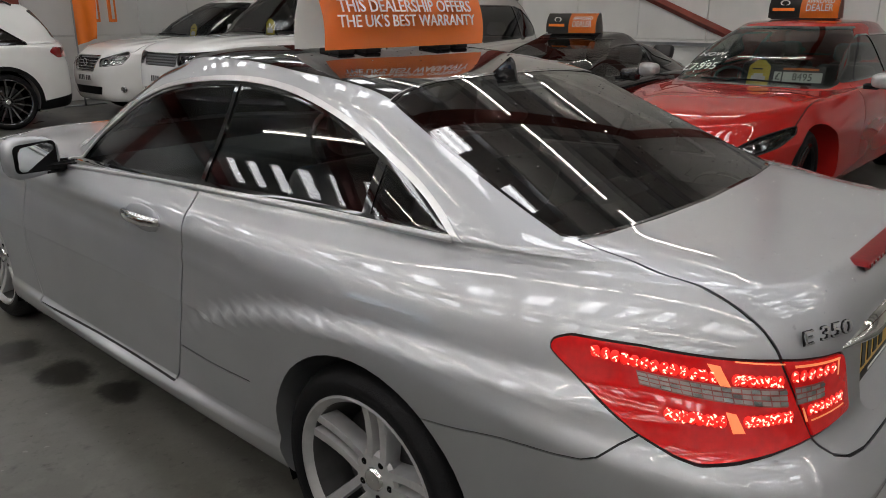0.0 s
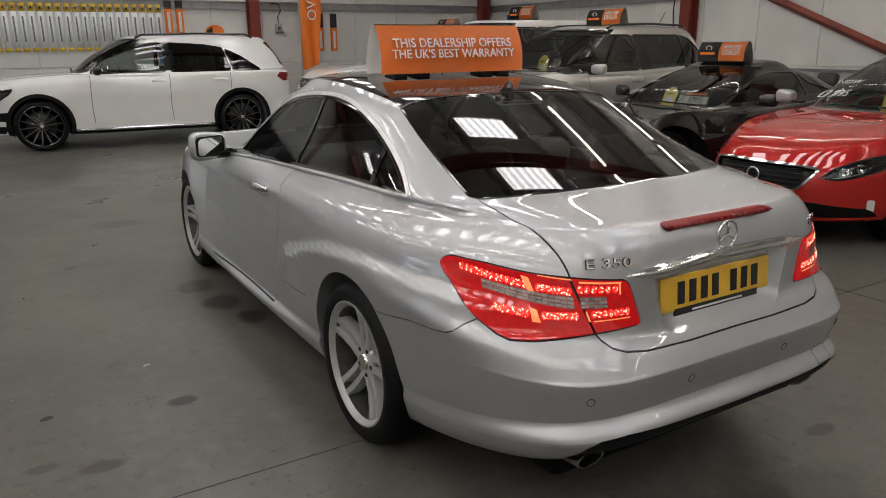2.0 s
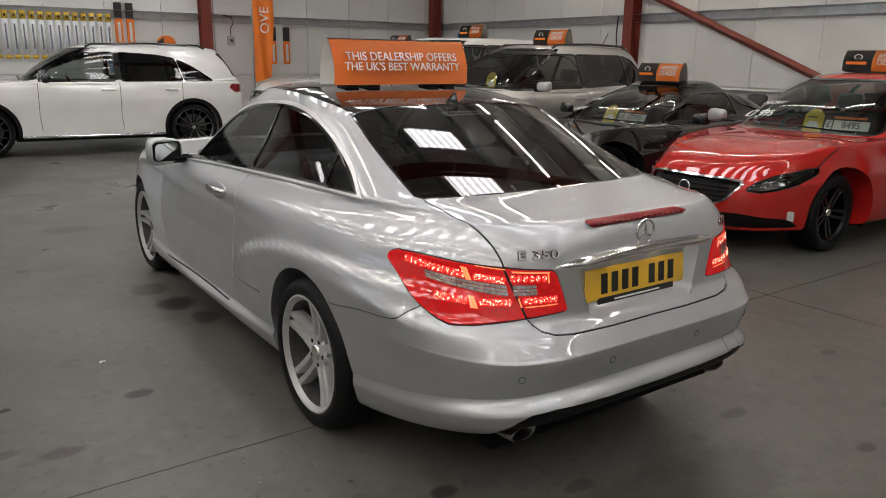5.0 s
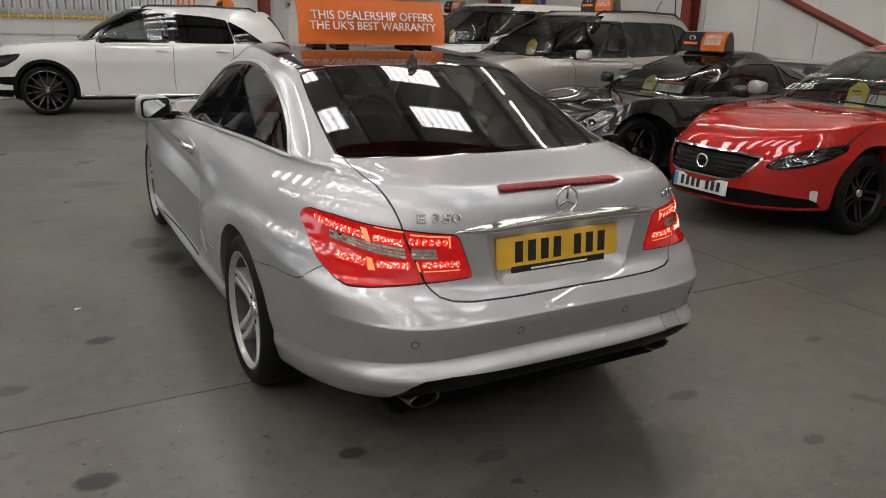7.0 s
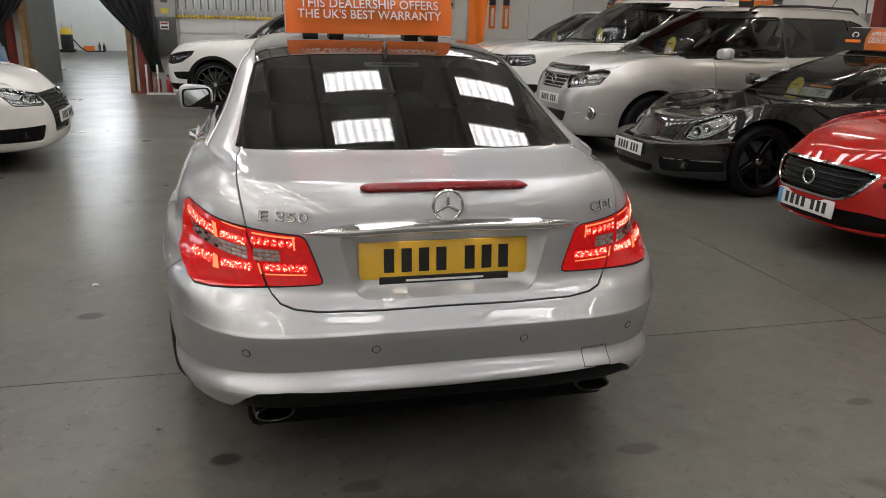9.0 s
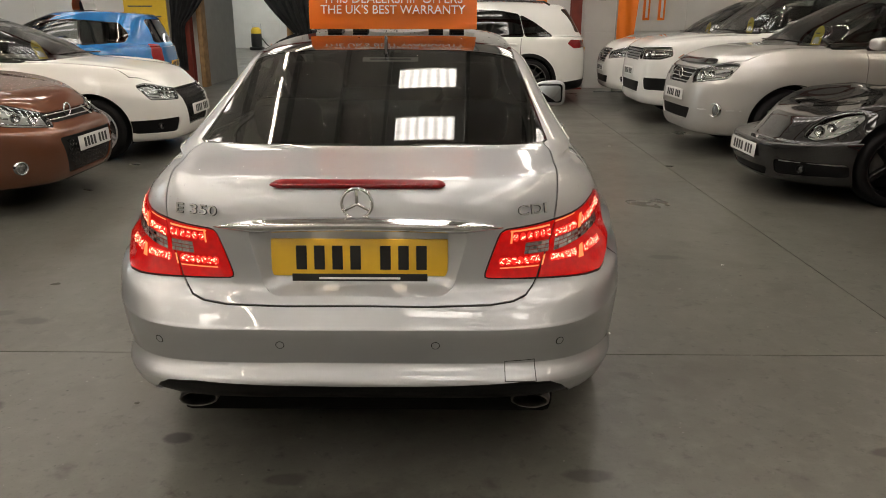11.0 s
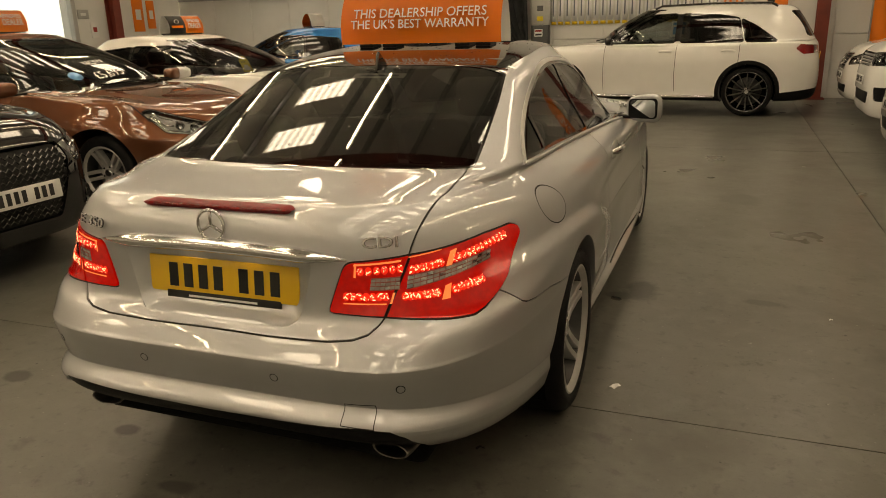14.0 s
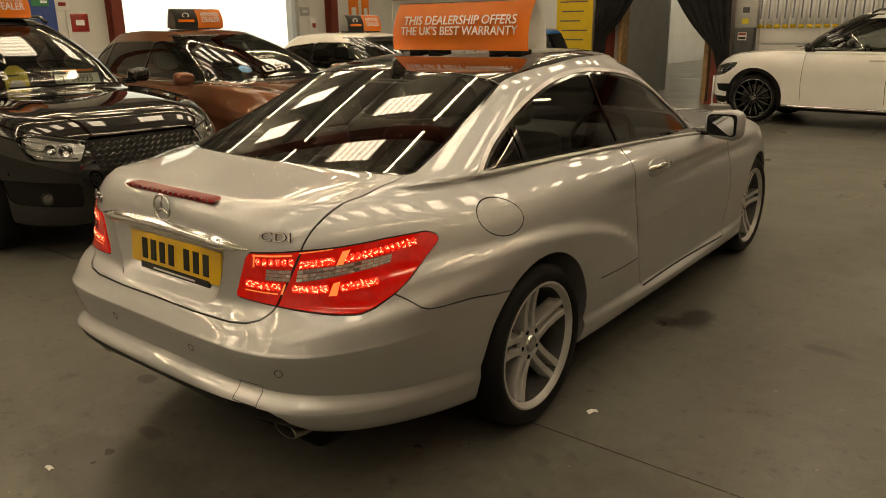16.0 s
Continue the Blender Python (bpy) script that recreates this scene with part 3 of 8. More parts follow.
def cabin(car, p):
    """Tray, dashboard, wheel, seats and roof lining."""
    hw, cy, g = p["hw"], p["cowl_y"], p["g"]
    tray = box(-hw + 0.28, hw - 0.28, p["tail"] + 0.35, p["nose"] - 0.45, g + 0.01, g + 0.10, 0.02)
    box(-hw + 0.10, hw - 0.10, 0.5, p["wb"] - 0.5, g + 0.01, g + 0.10, 0.02, bm=tray)
    part("floor_pan", tray, M["under"], car)
    dash = box(-hw + 0.2, hw - 0.2, cy - 0.72, cy - 0.18, p["belt"] - 0.28, p["belt"] - 0.04, 0.06)
    part("dashboard", dash, M["cabin"], car)
    side = 1 if p.get("rhd", True) else -1
    ring = lathe([(0.18 + 0.014 * math.cos(a), 0.014 * math.sin(a)) for a in np.linspace(0, 2 * math.pi, 8, endpoint=False)], 28, "y", closed=True)
    merge(ring, box(-0.17, 0.17, -0.012, 0.012, -0.03, 0.03, 0.01))
    merge(ring, lathe([(0.001, -0.03), (0.06, -0.025), (0.07, 0.02)], 16, "y"))
    bmesh.ops.transform(ring, matrix=Matrix.Translation((side * 0.36, cy - 0.80, p["belt"] - 0.06)) @ Matrix.Rotation(radians(-25), 4, "X"), verts=ring.verts)
    part("steering_wheel", ring, M["cabin"], car)
    for x in (-0.36, 0.36):
        make_seat(car, x, cy - 1.32, p["belt"] - 0.58, 0.5)
    bench = p["back_seat"]
    for x in (-0.36, 0.36):
        make_seat(car, x, bench, p["belt"] - 0.56 - p.get("low", 0), 0.56, 20)


def car_rings(p):
    """Plan outlines from the sills to the roof, from a car's main measures."""
    nose, tail, wb, hw, g = p["nose"], p["tail"], p["wb"], p["hw"], p["g"]
    belt, hood, cowl, back, H = p["belt"], p["hood"], p["cowl_z"], p["back_z"], p["H"]
    rise = p.get("rise", 0.05)
    gm = (p["cowl_y"] + p["back_y"]) / 2
    nf, nr = p.get("nf", 4.4), p.get("nr", 4.6)
    bz = p.get("bumper", 0.48)

    def low(df, dr, dw, zs, k=0.0):
        ys = (tail, 0, wb / 2, wb, nose)
        ws = (hw - dw - 0.02, hw - dw + k, hw - dw - p.get("waist", 0.02), hw - dw + k, hw - dw - 0.03)
        return dict(yf=nose - df, yr=tail + dr, ym=gm, nf=nf, nr=nr, w=list(zip(ys, ws)), z=list(zip(ys, zs)))
    mid1, mid2 = 0.5 * (bz + hood), 0.5 * (bz + belt)
    rings = [low(0.22, 0.20, 0.12, [g] * 5), low(0.07, 0.07, 0.035, [g + 0.03] * 5), low(0.015, 0.02, 0.012, [g + 0.14] * 5, 0.006),
             low(0.0, 0.0, 0.012, [bz, bz + 0.02, bz, bz + 0.02, bz], 0.010),
             low(0.02, 0.01, 0.0, [mid2, mid2, mid2 - 0.02, mid1 + 0.06, mid1], 0.004),
             low(p.get("lean", 0.06), 0.03, 0.012, [belt - 0.12, belt - 0.10, belt - 0.13, hood + 0.02, hood - 0.06]),
             low(p.get("lean", 0.06) + 0.07, 0.05, 0.04, [belt + rise - 0.03, belt + rise - 0.02, belt - 0.03, hood + 0.09, hood]),
             low(p.get("lean", 0.06) + 0.20, 0.07, 0.085, [back - 0.02, belt + rise, belt, cowl - 0.05, hood + 0.05])]
    cy, by = p["cowl_y"], p["back_y"]
    hm = nose - 0.55 * (nose - cy)
    rings.append(dict(yf=hm, yr=(tail + 0.07 + by) / 2, ym=gm, nf=nf, nr=nr + 0.6, w=[(by, hw - 0.12), (gm, hw - 0.10), (cy, hw - 0.12), (hm, hw - 0.2)],
                      z=[(by, back), (by + 0.5, belt + rise + 0.012), (gm, belt + 0.012), (cy, cowl - 0.015), (hm, hood + 0.66 * (cowl - hood) + p.get("hump", 0.02))]))
    rings.append(dict(yf=cy, yr=by, ym=gm, nf=5.0, nr=4.5, w=[(by, hw - 0.15), (gm, hw - 0.115), (cy, hw - 0.16)],
                      z=[(by, back + 0.01), (by + 0.5, belt + rise + 0.025), (gm, belt + 0.025), (cy, cowl)]))
    wt, bt, rw = p["screen_top"], p["back_top"], p["roof_w"]
    for t, wk in ((0.33, 0.30), (0.68, 0.66), (0.93, 1.0)):
        yf, yr = cy + (wt - cy) * t, by + (bt - by) * t
        y2 = (yf + yr) / 2
        w = hw - 0.115 + (rw - hw + 0.115) * wk
        top = H - 0.045
        bulge = 0.03 * math.sin(math.pi * t)
        rings.append(dict(yf=yf, yr=yr, ym=y2, nf=5.4, nr=5, w=[(yr, w - 0.03), (y2, w), (yf, w - 0.03)],
                          z=[(yr, back + (top - p.get("droop", 0.03) - back) * t + bulge), (y2, belt + (top - 0.02 - belt) * t), (yf, cowl + (top - 0.02 - cowl) * t + bulge)]))
    rings.append(dict(yf=wt - 0.06, yr=bt + 0.06, nf=3.6, nr=4.5, w=[(bt, rw - 0.07), (wt, rw - 0.07)], z=[(bt + 0.06, H - 0.02 - p.get("droop", 0.03)), ((wt + bt) / 2, H - 0.015), (wt - 0.06, H - 0.035)]))
    rings.append(dict(yf=wt - 0.16, yr=bt + 0.16, nf=3.4, nr=4, w=[(bt, rw * 0.5), (wt, rw * 0.5)], z=[(bt + 0.16, H - 0.005 - p.get("droop", 0.03)), ((wt + bt) / 2, H - 0.002), (wt - 0.16, H - 0.012)]))
    rings.append(dict(yf=wt - 0.3, yr=bt + 0.3, nf=2, nr=2, w=[(bt, 0.001), (wt, 0.001)], z=[(bt + 0.3, H - p.get("droop", 0.03) * 0.7), ((wt + bt) / 2, H), (wt - 0.3, H - 0.005)]))
    return rings


def bonnet_shape(p):
    """Raises the middle of the bonnet between two soft creases, and the wings where a car has them proud."""
    nose, cy, hw = p["nose"], p["cowl_y"], p["hw"]
    wing, crease = p.get("wing", 0.0), p.get("crease", 0.018)

    def warp(d):
        x, y, z = d[..., 0], d[..., 1], d[..., 2]
        along = np.clip((y - cy + 0.1) / 0.25, 0, 1) * np.clip((nose - 0.06 - y) / 0.35, 0, 1)
        up = np.clip((z - p["hood"] + 0.02) / 0.08, 0, 1) * np.clip((p["cowl_z"] + 0.03 - z) / 0.05, 0, 1)
        k = along * up
        out = d.copy()
        out[..., 2] += k * (crease / (1 + np.exp((x - hw * 0.52) / 0.03)) + wing * np.exp(-((x - hw * 0.74) / 0.17) ** 2))
        return out
    return warp


def topper(car_m, x, y, z, w=0.62, turn=0.0, big=False, name_group="roof signs"):
    """A folded card sign for a car roof. car_m places it; the sign faces the car's front, or its tail when turned."""
    m = car_m @ pose(x, y, z, 0, 0, turn)
    depth, h = (0.15, 0.214) if big else (0.16, 0.20)
    reach = (lambda t: -depth * 0.5 + 0.055 * t ** 1.7 - 0.012 * math.sin(math.pi * t)) if big else (lambda t: -depth * (0.5 - 0.36 * t ** 0.8) - 0.03 * math.sin(math.pi * t))
    label = "orange curved card roof sign with white warranty lettering" if big else "black and orange card roof sign of a dealer on a car"
    sign = thing("roof_sign", label, "sign", m, "" if big else name_group)

    def curved(x0, x1, mat_, nm, offset=0.0):
        bm = bmesh.new()
        rows = []
        outline = [(reach(k / 10) - offset, h * (k / 10) ** 0.92) for k in range(11)]
        for xx in (x0, x1):
            rows.append([bm.verts.new((xx, yy, zz)) for yy, zz in outline])
        for k in range(10):
            bm.faces.new((rows[0][k], rows[1][k], rows[1][k + 1], rows[0][k + 1]))
        r = bmesh.ops.solidify(bm, geom=bm.faces[:], thickness=0.003)
        return part(nm, bm, mat_, sign)
    split = -w / 2 if big else -0.04 * w
    if not big:
        curved(-w / 2, split, M["ink"], "panel")
    curved(split, w / 2, M["orange"], "panel")
    bm = bmesh.new()
    back = [(-0.020, h), (-0.008, h + 0.004), (0.010, h - 0.004), (0.040, h * 0.80), (0.064, h * 0.52), (0.076, h * 0.25), (0.078, 0)] if big else \
        [(-depth * 0.14, h), (0.0, h + 0.008), (depth * 0.16, h), (depth * 0.4, h * 0.5), (depth * 0.5, 0)]
    rows = [[bm.verts.new((xx, yy, zz)) for yy, zz in back] for xx in (-w / 2, w / 2)]
    for k in range(len(back) - 1):
        bm.faces.new((rows[0][k], rows[1][k], rows[1][k + 1], rows[0][k + 1]))
    bmesh.ops.solidify(bm, geom=bm.faces[:], thickness=0.003)
    part("rear_fold", bm, M["card"], sign)
    if big:
        for xx in (-0.28, -0.16, 0.20, 0.30):
            part("magnet_foot", box(xx - 0.035, xx + 0.035, -0.05, 0.05, -0.016, 0.003, 0.004), M["ink"], sign, smooth=False)
    else:
        part("base", box(-w / 2 + 0.02, w / 2 - 0.02, -depth * 0.45, depth * 0.45, -0.012, 0.004, 0.004), M["ink"], sign, smooth=False)

    def face(t):
        return reach(t), h * t ** 0.92
    def put(text, t, size, xx, material, squash=1.0):
        y0, z0 = face(t)
        y1, z1 = face(t + 0.05)
        lean = math.degrees(math.atan2(y1 - y0, z1 - z0))
        letters("lettering", text, size, pose(xx, y0 - 0.006, z0, 90 - lean, 0, 0), material, sign, 0.0015, squash=squash)
    if big:
        put("THIS DEALERSHIP OFFERS", 0.60, 0.0605, 0.0, M["white_ink"], 0.95)
        put("THE UK'S BEST WARRANTY", 0.37, 0.0555, 0.0, M["white_ink"], 0.985)
    else:
        put("APPROVED", 0.72, 0.062, w * 0.23, M["card"], 0.78)
        put("DEALER", 0.42, 0.085, w * 0.23, M["card"], 0.8)
        y0, z0 = face(0.66)
        eye = lathe([(0.024, -0.002), (0.034, -0.002), (0.034, 0.002), (0.024, 0.002)], 20, "y")
        bmesh.ops.transform(eye, matrix=Matrix.Translation((-w * 0.27, y0 - 0.006, z0)) @ Matrix.Diagonal((1.3, 1, 0.8, 1)), verts=eye.verts)
        part("mark", eye, M["card"], sign)
        y0, z0 = face(0.36)
        part("bar", box(-w * 0.44, -w * 0.12, y0 - 0.008, y0 - 0.004, z0 - 0.014, z0 + 0.014), M["orange"], sign, smooth=False)
    return sign


def lamp_innards(car, sh, p):
    """Round bowls, a bright ledge and a lower blade behind each headlamp lens."""
    poly = p["headlamp"]
    u0, u1 = min(q[0] for q in poly), max(q[0] for q in poly)

    def span(u):
        zs = []
        for a, b in zip(poly, poly[1:] + poly[:1]):
            if min(a[0], b[0]) <= u < max(a[0], b[0]):
                zs.append(a[1] + (b[1] - a[1]) * (u - a[0]) / (b[0] - a[0]))
        return (min(zs), max(zs)) if len(zs) > 1 else None

    def inside(u, z, deep):
        q, n_ = sh.on((u / 2 + 1, p["nose"] - u / 2 + 1, z), (-1, -1, 0))
        return q - n_ * deep, n_
    for s in (-1, 1):
        for f, big in ((0.26, 0.95), (0.47, 0.80)):
            u = u0 + (u1 - u0) * f
            zz = span(u)
            if not zz:
                continue
            rad = min(0.046, 0.40 * (zz[1] - zz[0])) * big
            q, n_ = inside(u, (zz[0] + zz[1]) / 2, 0.012)
            bowl = lathe([(0.001, -0.016), (rad * 0.42, -0.013), (rad * 0.80, -0.002), (rad, 0.004), (rad, -0.004), (rad * 0.5, -0.022)], 20, "y")
            turn = Matrix((Vector((n_.y, -n_.x, 0)).normalized(), Vector((n_.x, n_.y, 0)).normalized(), Vector((0, 0, 1)))).transposed().to_4x4()
            bmesh.ops.transform(bowl, matrix=Matrix.Diagonal((s, 1, 1, 1)) @ Matrix.Translation(q) @ turn, verts=bowl.verts)
            part("lamp_bowl_ring", bowl, M["chrome"], car, "bright round lamp bowl")
        for f0, f1, h, rad, nm in ((0.10, 0.90, 0.16, 0.006, "lamp_ledge"), (0.30, 0.93, 0.72, 0.005, "lamp_blade"), (0.56, 0.88, 0.42, 0.009, "lamp_blade")):
            pts = []
            for f in np.linspace(f0, f1, 9):
                u = u0 + (u1 - u0) * f
                zz = span(u)
                if zz:
                    q, n_ = inside(u, zz[0] + (zz[1] - zz[0]) * h, 0.016)
                    pts.append((s * q.x, q.y, q.z))
            part(nm, tube(pts, rad, 6), M["chrome"], car)


def make_car(p, m, name, label, group=""):
    """A parked car from its measures p: body with cut windows, lamps, grille and doors, wheels, mirrors, plates and cabin."""
    car = thing(name, label, "car", m, group)
    sh = Shell(car_rings(p), p.get("columns", 56), p.get("rows", 4), bonnet_shape(p))
    nose, tail, wb, hw = p["nose"], p["tail"], p["wb"], p["hw"]
    colour = p["paint"]
    r = p["wheel_r"]
    on_side = lambda c, n: c.x > 0.35 and abs(n.y) < 0.92
    NW = lambda c: (c.x + nose - c.y, c.z)
    RW = lambda c: (c.x - tail + c.y, c.z)
    at_nose = lambda c, n: c.y > wb - 0.2 and n.y > -0.1
    at_tail = lambda c, n: c.y < 0.5 and n.y < 0.1
    for y in (0, wb):
        sh.arch(y, r + 0.01, r + p.get("arch", 0.05))
    if p.get("cladding"):
        for y in (0, wb):
            ring = [(y + (r + 0.09) * math.cos(a), max(r + 0.01 + (r + 0.09) * math.sin(a), 0)) for a in np.linspace(0, 2 * math.pi, 40, endpoint=False)]
            sh.cut("cladding", ring, SIDE, lambda c, n: c.x > 0.4, only=("body",))
        sh.cut("cladding", [(0, 0), (wb, 0), (wb, p["g"] + 0.07), (0, p["g"] + 0.07)], SIDE, lambda c, n: c.x > 0.4, only=("body",))
        sh.cut("cladding", [(tail - 0.1, 0), (0.2, 0), (0.2, p["g"] + 0.07), (-0.35, p["g"] + 0.12), (tail - 0.1, p["g"] + 0.20)], SIDE, lambda c, n: c.y < 0.2, only=("body",))
        sh.finish("cladding", p["cladding"], 0.004)
    for d in p.get("pillars", p["doors"][1:-1]):
        top = p["H"] - p.get("frame", 0.135)
        sh.cut("pillar", [(d - 0.05, p["belt"] + 0.05 + p.get("rise", 0.05) * 0.6), (d + 0.05, p["belt"] + 0.05 + p.get("rise", 0.05) * 0.5), (d + 0.05, top - 0.0), (d - 0.05, top - 0.0)], SIDE, on_side, only=("body",))
    sh.finish("pillar", M["gloss_black"], 0.001, True, "", "door_pillar")
    for k, (poly, tone) in enumerate(p["windows"]):
        poly = rounded(poly, 0.035, 3)
        sh.cut("trim%d" % k, grown(poly, 0.014), SIDE, on_side, only=("body", "pillar"))
        sh.finish("trim%d" % k, p.get("window_trim", M["gloss_black"]), 0.002, True, "", "window_trim")
        sh.cut("pane%d" % k, poly, SIDE, on_side)
        sh.finish("pane%d" % k, M[tone], -0.004, True, "", "side_window")
    cz, H = p["cowl_z"], p["H"]
    a, b = p["screen"]
    screen = rounded([(-a, cz + 0.012), (a, cz + 0.012), (b, H - 0.075), (-b, H - 0.075)], 0.05, 3)
    sh.cut("screen_seal", grown(screen, 0.018), FACE, lambda c, n: n.y > 0.12 and c.z > cz - 0.1 and c.y < p["cowl_y"] + 0.3, only=("body",))
    sh.finish("screen_seal", M["gloss_black"], 0.0)
    sh.cut("windscreen", screen, FACE, lambda c, n: n.y > 0.12 and c.z > cz - 0.1 and c.y < p["cowl_y"] + 0.3)
    sh.finish("windscreen", M["screen"], -0.002)
    a, b = p["tailgate_glass"]
    bz = p["back_z"]
    rear = rounded([(-a, bz + 0.05), (a, bz + 0.05), (b, H - 0.12), (-b, H - 0.12)], 0.05, 3)
    sh.cut("rear_window", rear, FACE, lambda c, n: n.y < -0.12 and c.y < 1.0 and c.z > bz - 0.1)
    sh.finish("rear_window", M["privacy"], -0.002)
    for poly in p.get("grille", []):
        poly = rounded(poly, p.get("grille_round", 0.03), 3)
        if p.get("grille_trim"):
            sh.cut("grille_frame", grown(poly, 0.014), FACE, at_nose, only=("body",))
            sh.finish("grille_frame", p["grille_trim"], 0.006)
        sh.cut("grille", poly, FACE, at_nose)
    sh.finish("grille", M["gap"], -0.03)
    for poly in p.get("intakes", []):
        side_one = min(q[0] for q in poly) > 0 or max(q[0] for q in poly) < 0
        sh.cut("intake" if side_one else "lower_intake", rounded(poly, 0.03, 3), FACE, at_nose, only=("body",))
    sh.finish("intake", M["plastic"], -0.012, True)
    sh.finish("lower_intake", M["plastic"], -0.012)
    if p.get("slit"):
        sh.cut("fog_slit", rounded(p["slit"], 0.012, 2), FACE, at_nose, only=("body",))
        sh.finish("fog_slit", M["lamp_in"], 0.002, True, "upright white fog lamp")
    if p.get("guard"):
        x0, z0, z1 = p["guard"]
        sh.cut("bonnet_guard", rounded([(-x0, z0), (x0, z0 + 0.02), (x0 * 0.96, z1 + 0.01), (-x0, z1)], 0.02, 2), FACE, lambda c, n: c.y > nose - 0.55, only=("body", "grille", "grille_frame"))
        sh.finish("bonnet_guard", M["gloss_black"], 0.022, False, "black plastic bonnet guard")
    if p.get("belt_line"):
        ds = p["doors"]
        sh.cut("belt_trim", strip([(ds[0] + 0.03, p["belt"] + 0.035), (ds[1], p["belt"] + 0.04), (ds[-1], p["belt"] + 0.075)], 0.014), SIDE, on_side, only=("body",))
        sh.finish("belt_trim", M["chrome"], 0.003, True, "chrome strip under the side windows")
    lamp = rounded(p["headlamp"], 0.03, 3)
    sh.cut("lamp_edge", grown(lamp, 0.008), NW, at_nose, only=("body", "grille", "grille_frame"))
    sh.finish("lamp_edge", M["gap"], -0.004, True)
    sh.cut("headlamp", lamp, NW, at_nose)
    sh.finish("headlamp", M["clear"], 0.002, True, "clear headlamp lens", None, ("lamp_bowl", p.get("lamp_mat", M["lamp_in"]), 0.05))
    if p.get("taillamp"):
        tl = rounded(p["taillamp"], 0.03, 3)
        sh.cut("tail_lamp", tl, RW, at_tail, only=("body", "trim0", "trim1"))
        sh.finish("tail_lamp", M["dull_lens"], 0.006, True, "unlit red tail lamp")
    for k, line in enumerate(p.get("seams", [])):
        sh.cut("door_gap%d" % k, strip(line, 0.008), SIDE, lambda c, n: c.x > 0.4, only=("body", "cladding"))
        sh.finish("door_gap%d" % k, M["gap"], -0.006, True, "", "panel_gap")
    for k, line in enumerate(p.get("bonnet", [])):
        sh.cut("bonnet_gap%d" % k, strip(line, 0.0055), PLAN, lambda c, n: n.z > 0.35 and c.y > p["cowl_y"] - 0.1, only=("body",))
        sh.finish("bonnet_gap%d" % k, M["gap"], -0.006, True, "", "panel_gap")
    if p.get("black_roof"):
        sh.cut("roof_panel", [(-0.1, p["back_top"] + 0.05), (p["roof_w"] - 0.03, p["back_top"] + 0.05), (p["roof_w"] - 0.03, p["screen_top"] + 0.05), (-0.1, p["screen_top"] + 0.05)], PLAN, lambda c, n: n.z > 0.7 and c.z > H - 0.2, only=("body",))
        sh.finish("roof_panel", M["gloss_black"], 0.0)
    sh.build(car, colour)
    # wheels and wells
    for y in (0, wb):
        for s in (-1, 1):
            q, _ = sh.on((2, y, 2 * r + p.get("arch", 0.05) + 0.05), (-1, 0, 0))
            make_wheel(car, s * (q.x - 0.022 - 0.117), y, r, 0.225, p["rim"], p["spokes"], p["alloy"], 11 * y, p.get("barrel"))
            wheel_well(car, sh, y, r + 0.01, r + p.get("arch", 0.05) + 0.003, s)
    mx, my, mz = p["mirror"]
    for s in (-1, 1):
        door_mirror(car, s * mx, my, mz, p.get("mirror_paint", colour), p.get("mirror_size", 0.82))
        for y, z in p.get("handles", []):
            door_handle(car, s * (sh.flank(y, z) - 0.004), y, z, p.get("handle_mat", colour))
    if p.get("grille_bars"):
        x0, z0, z1, count = p["grille_bars"]
        for i in range(count):
            z = z0 + (z1 - z0) * (i + 0.5) / count
            pts = [(x, sh.front(x, z) - 0.012, z) for x in np.linspace(-x0, x0, 11)]
            part("grille_bar", tube(pts, 0.007, 6), p.get("bar_mat", M["gloss_black"]), car)
    if p.get("comb"):
        x0, z0, z1 = p["comb"]
        n = int((z1 - z0) / 0.034)
        for i in range(n):
            z = z0 + 0.017 + 0.034 * i
            wide = x0 * (1.0 if z > z1 - 0.12 else 0.70 + 0.30 * (z - z0) / (z1 - 0.12 - z0))
            xs_ = np.arange(-wide, wide, 0.024)
            pts = [(x, sh.front(x, z) - 0.010, z + (0.011 if (k + i) % 2 else -0.011)) for k, x in enumerate(xs_)]
            part("grille_mesh", tube(pts, 0.0045, 4), p.get("comb_mat", M["gloss_black"]), car)
    if p.get("badge"):
        z = p["badge"]
        ring = lathe([(0.042, -0.006), (0.056, -0.006), (0.056, 0.006), (0.042, 0.006)], 24, "y", closed=True)
        bmesh.ops.transform(ring, matrix=Matrix.Translation((0, sh.front(0, z) + 0.006, z)), verts=ring.verts)
        part("badge", ring, M["chrome"], car, "plain chrome badge")
    z = p["plate_z"]
    lift = p.get("plate_out", 0.006)
    number_plate(car, pose(0, sh.front(0.1, z) + lift, z, 0, 0, 180) @ pose(0, 0, 0, -p.get("plate_lean", 4), 0, 0), False, p.get("blue_band", False))
    if p.get("rear_plate"):
        z = p["rear_plate"]
        number_plate(car, pose(0, sh.rear(0.1, z) - 0.006, z, 4, 0, 0), True)
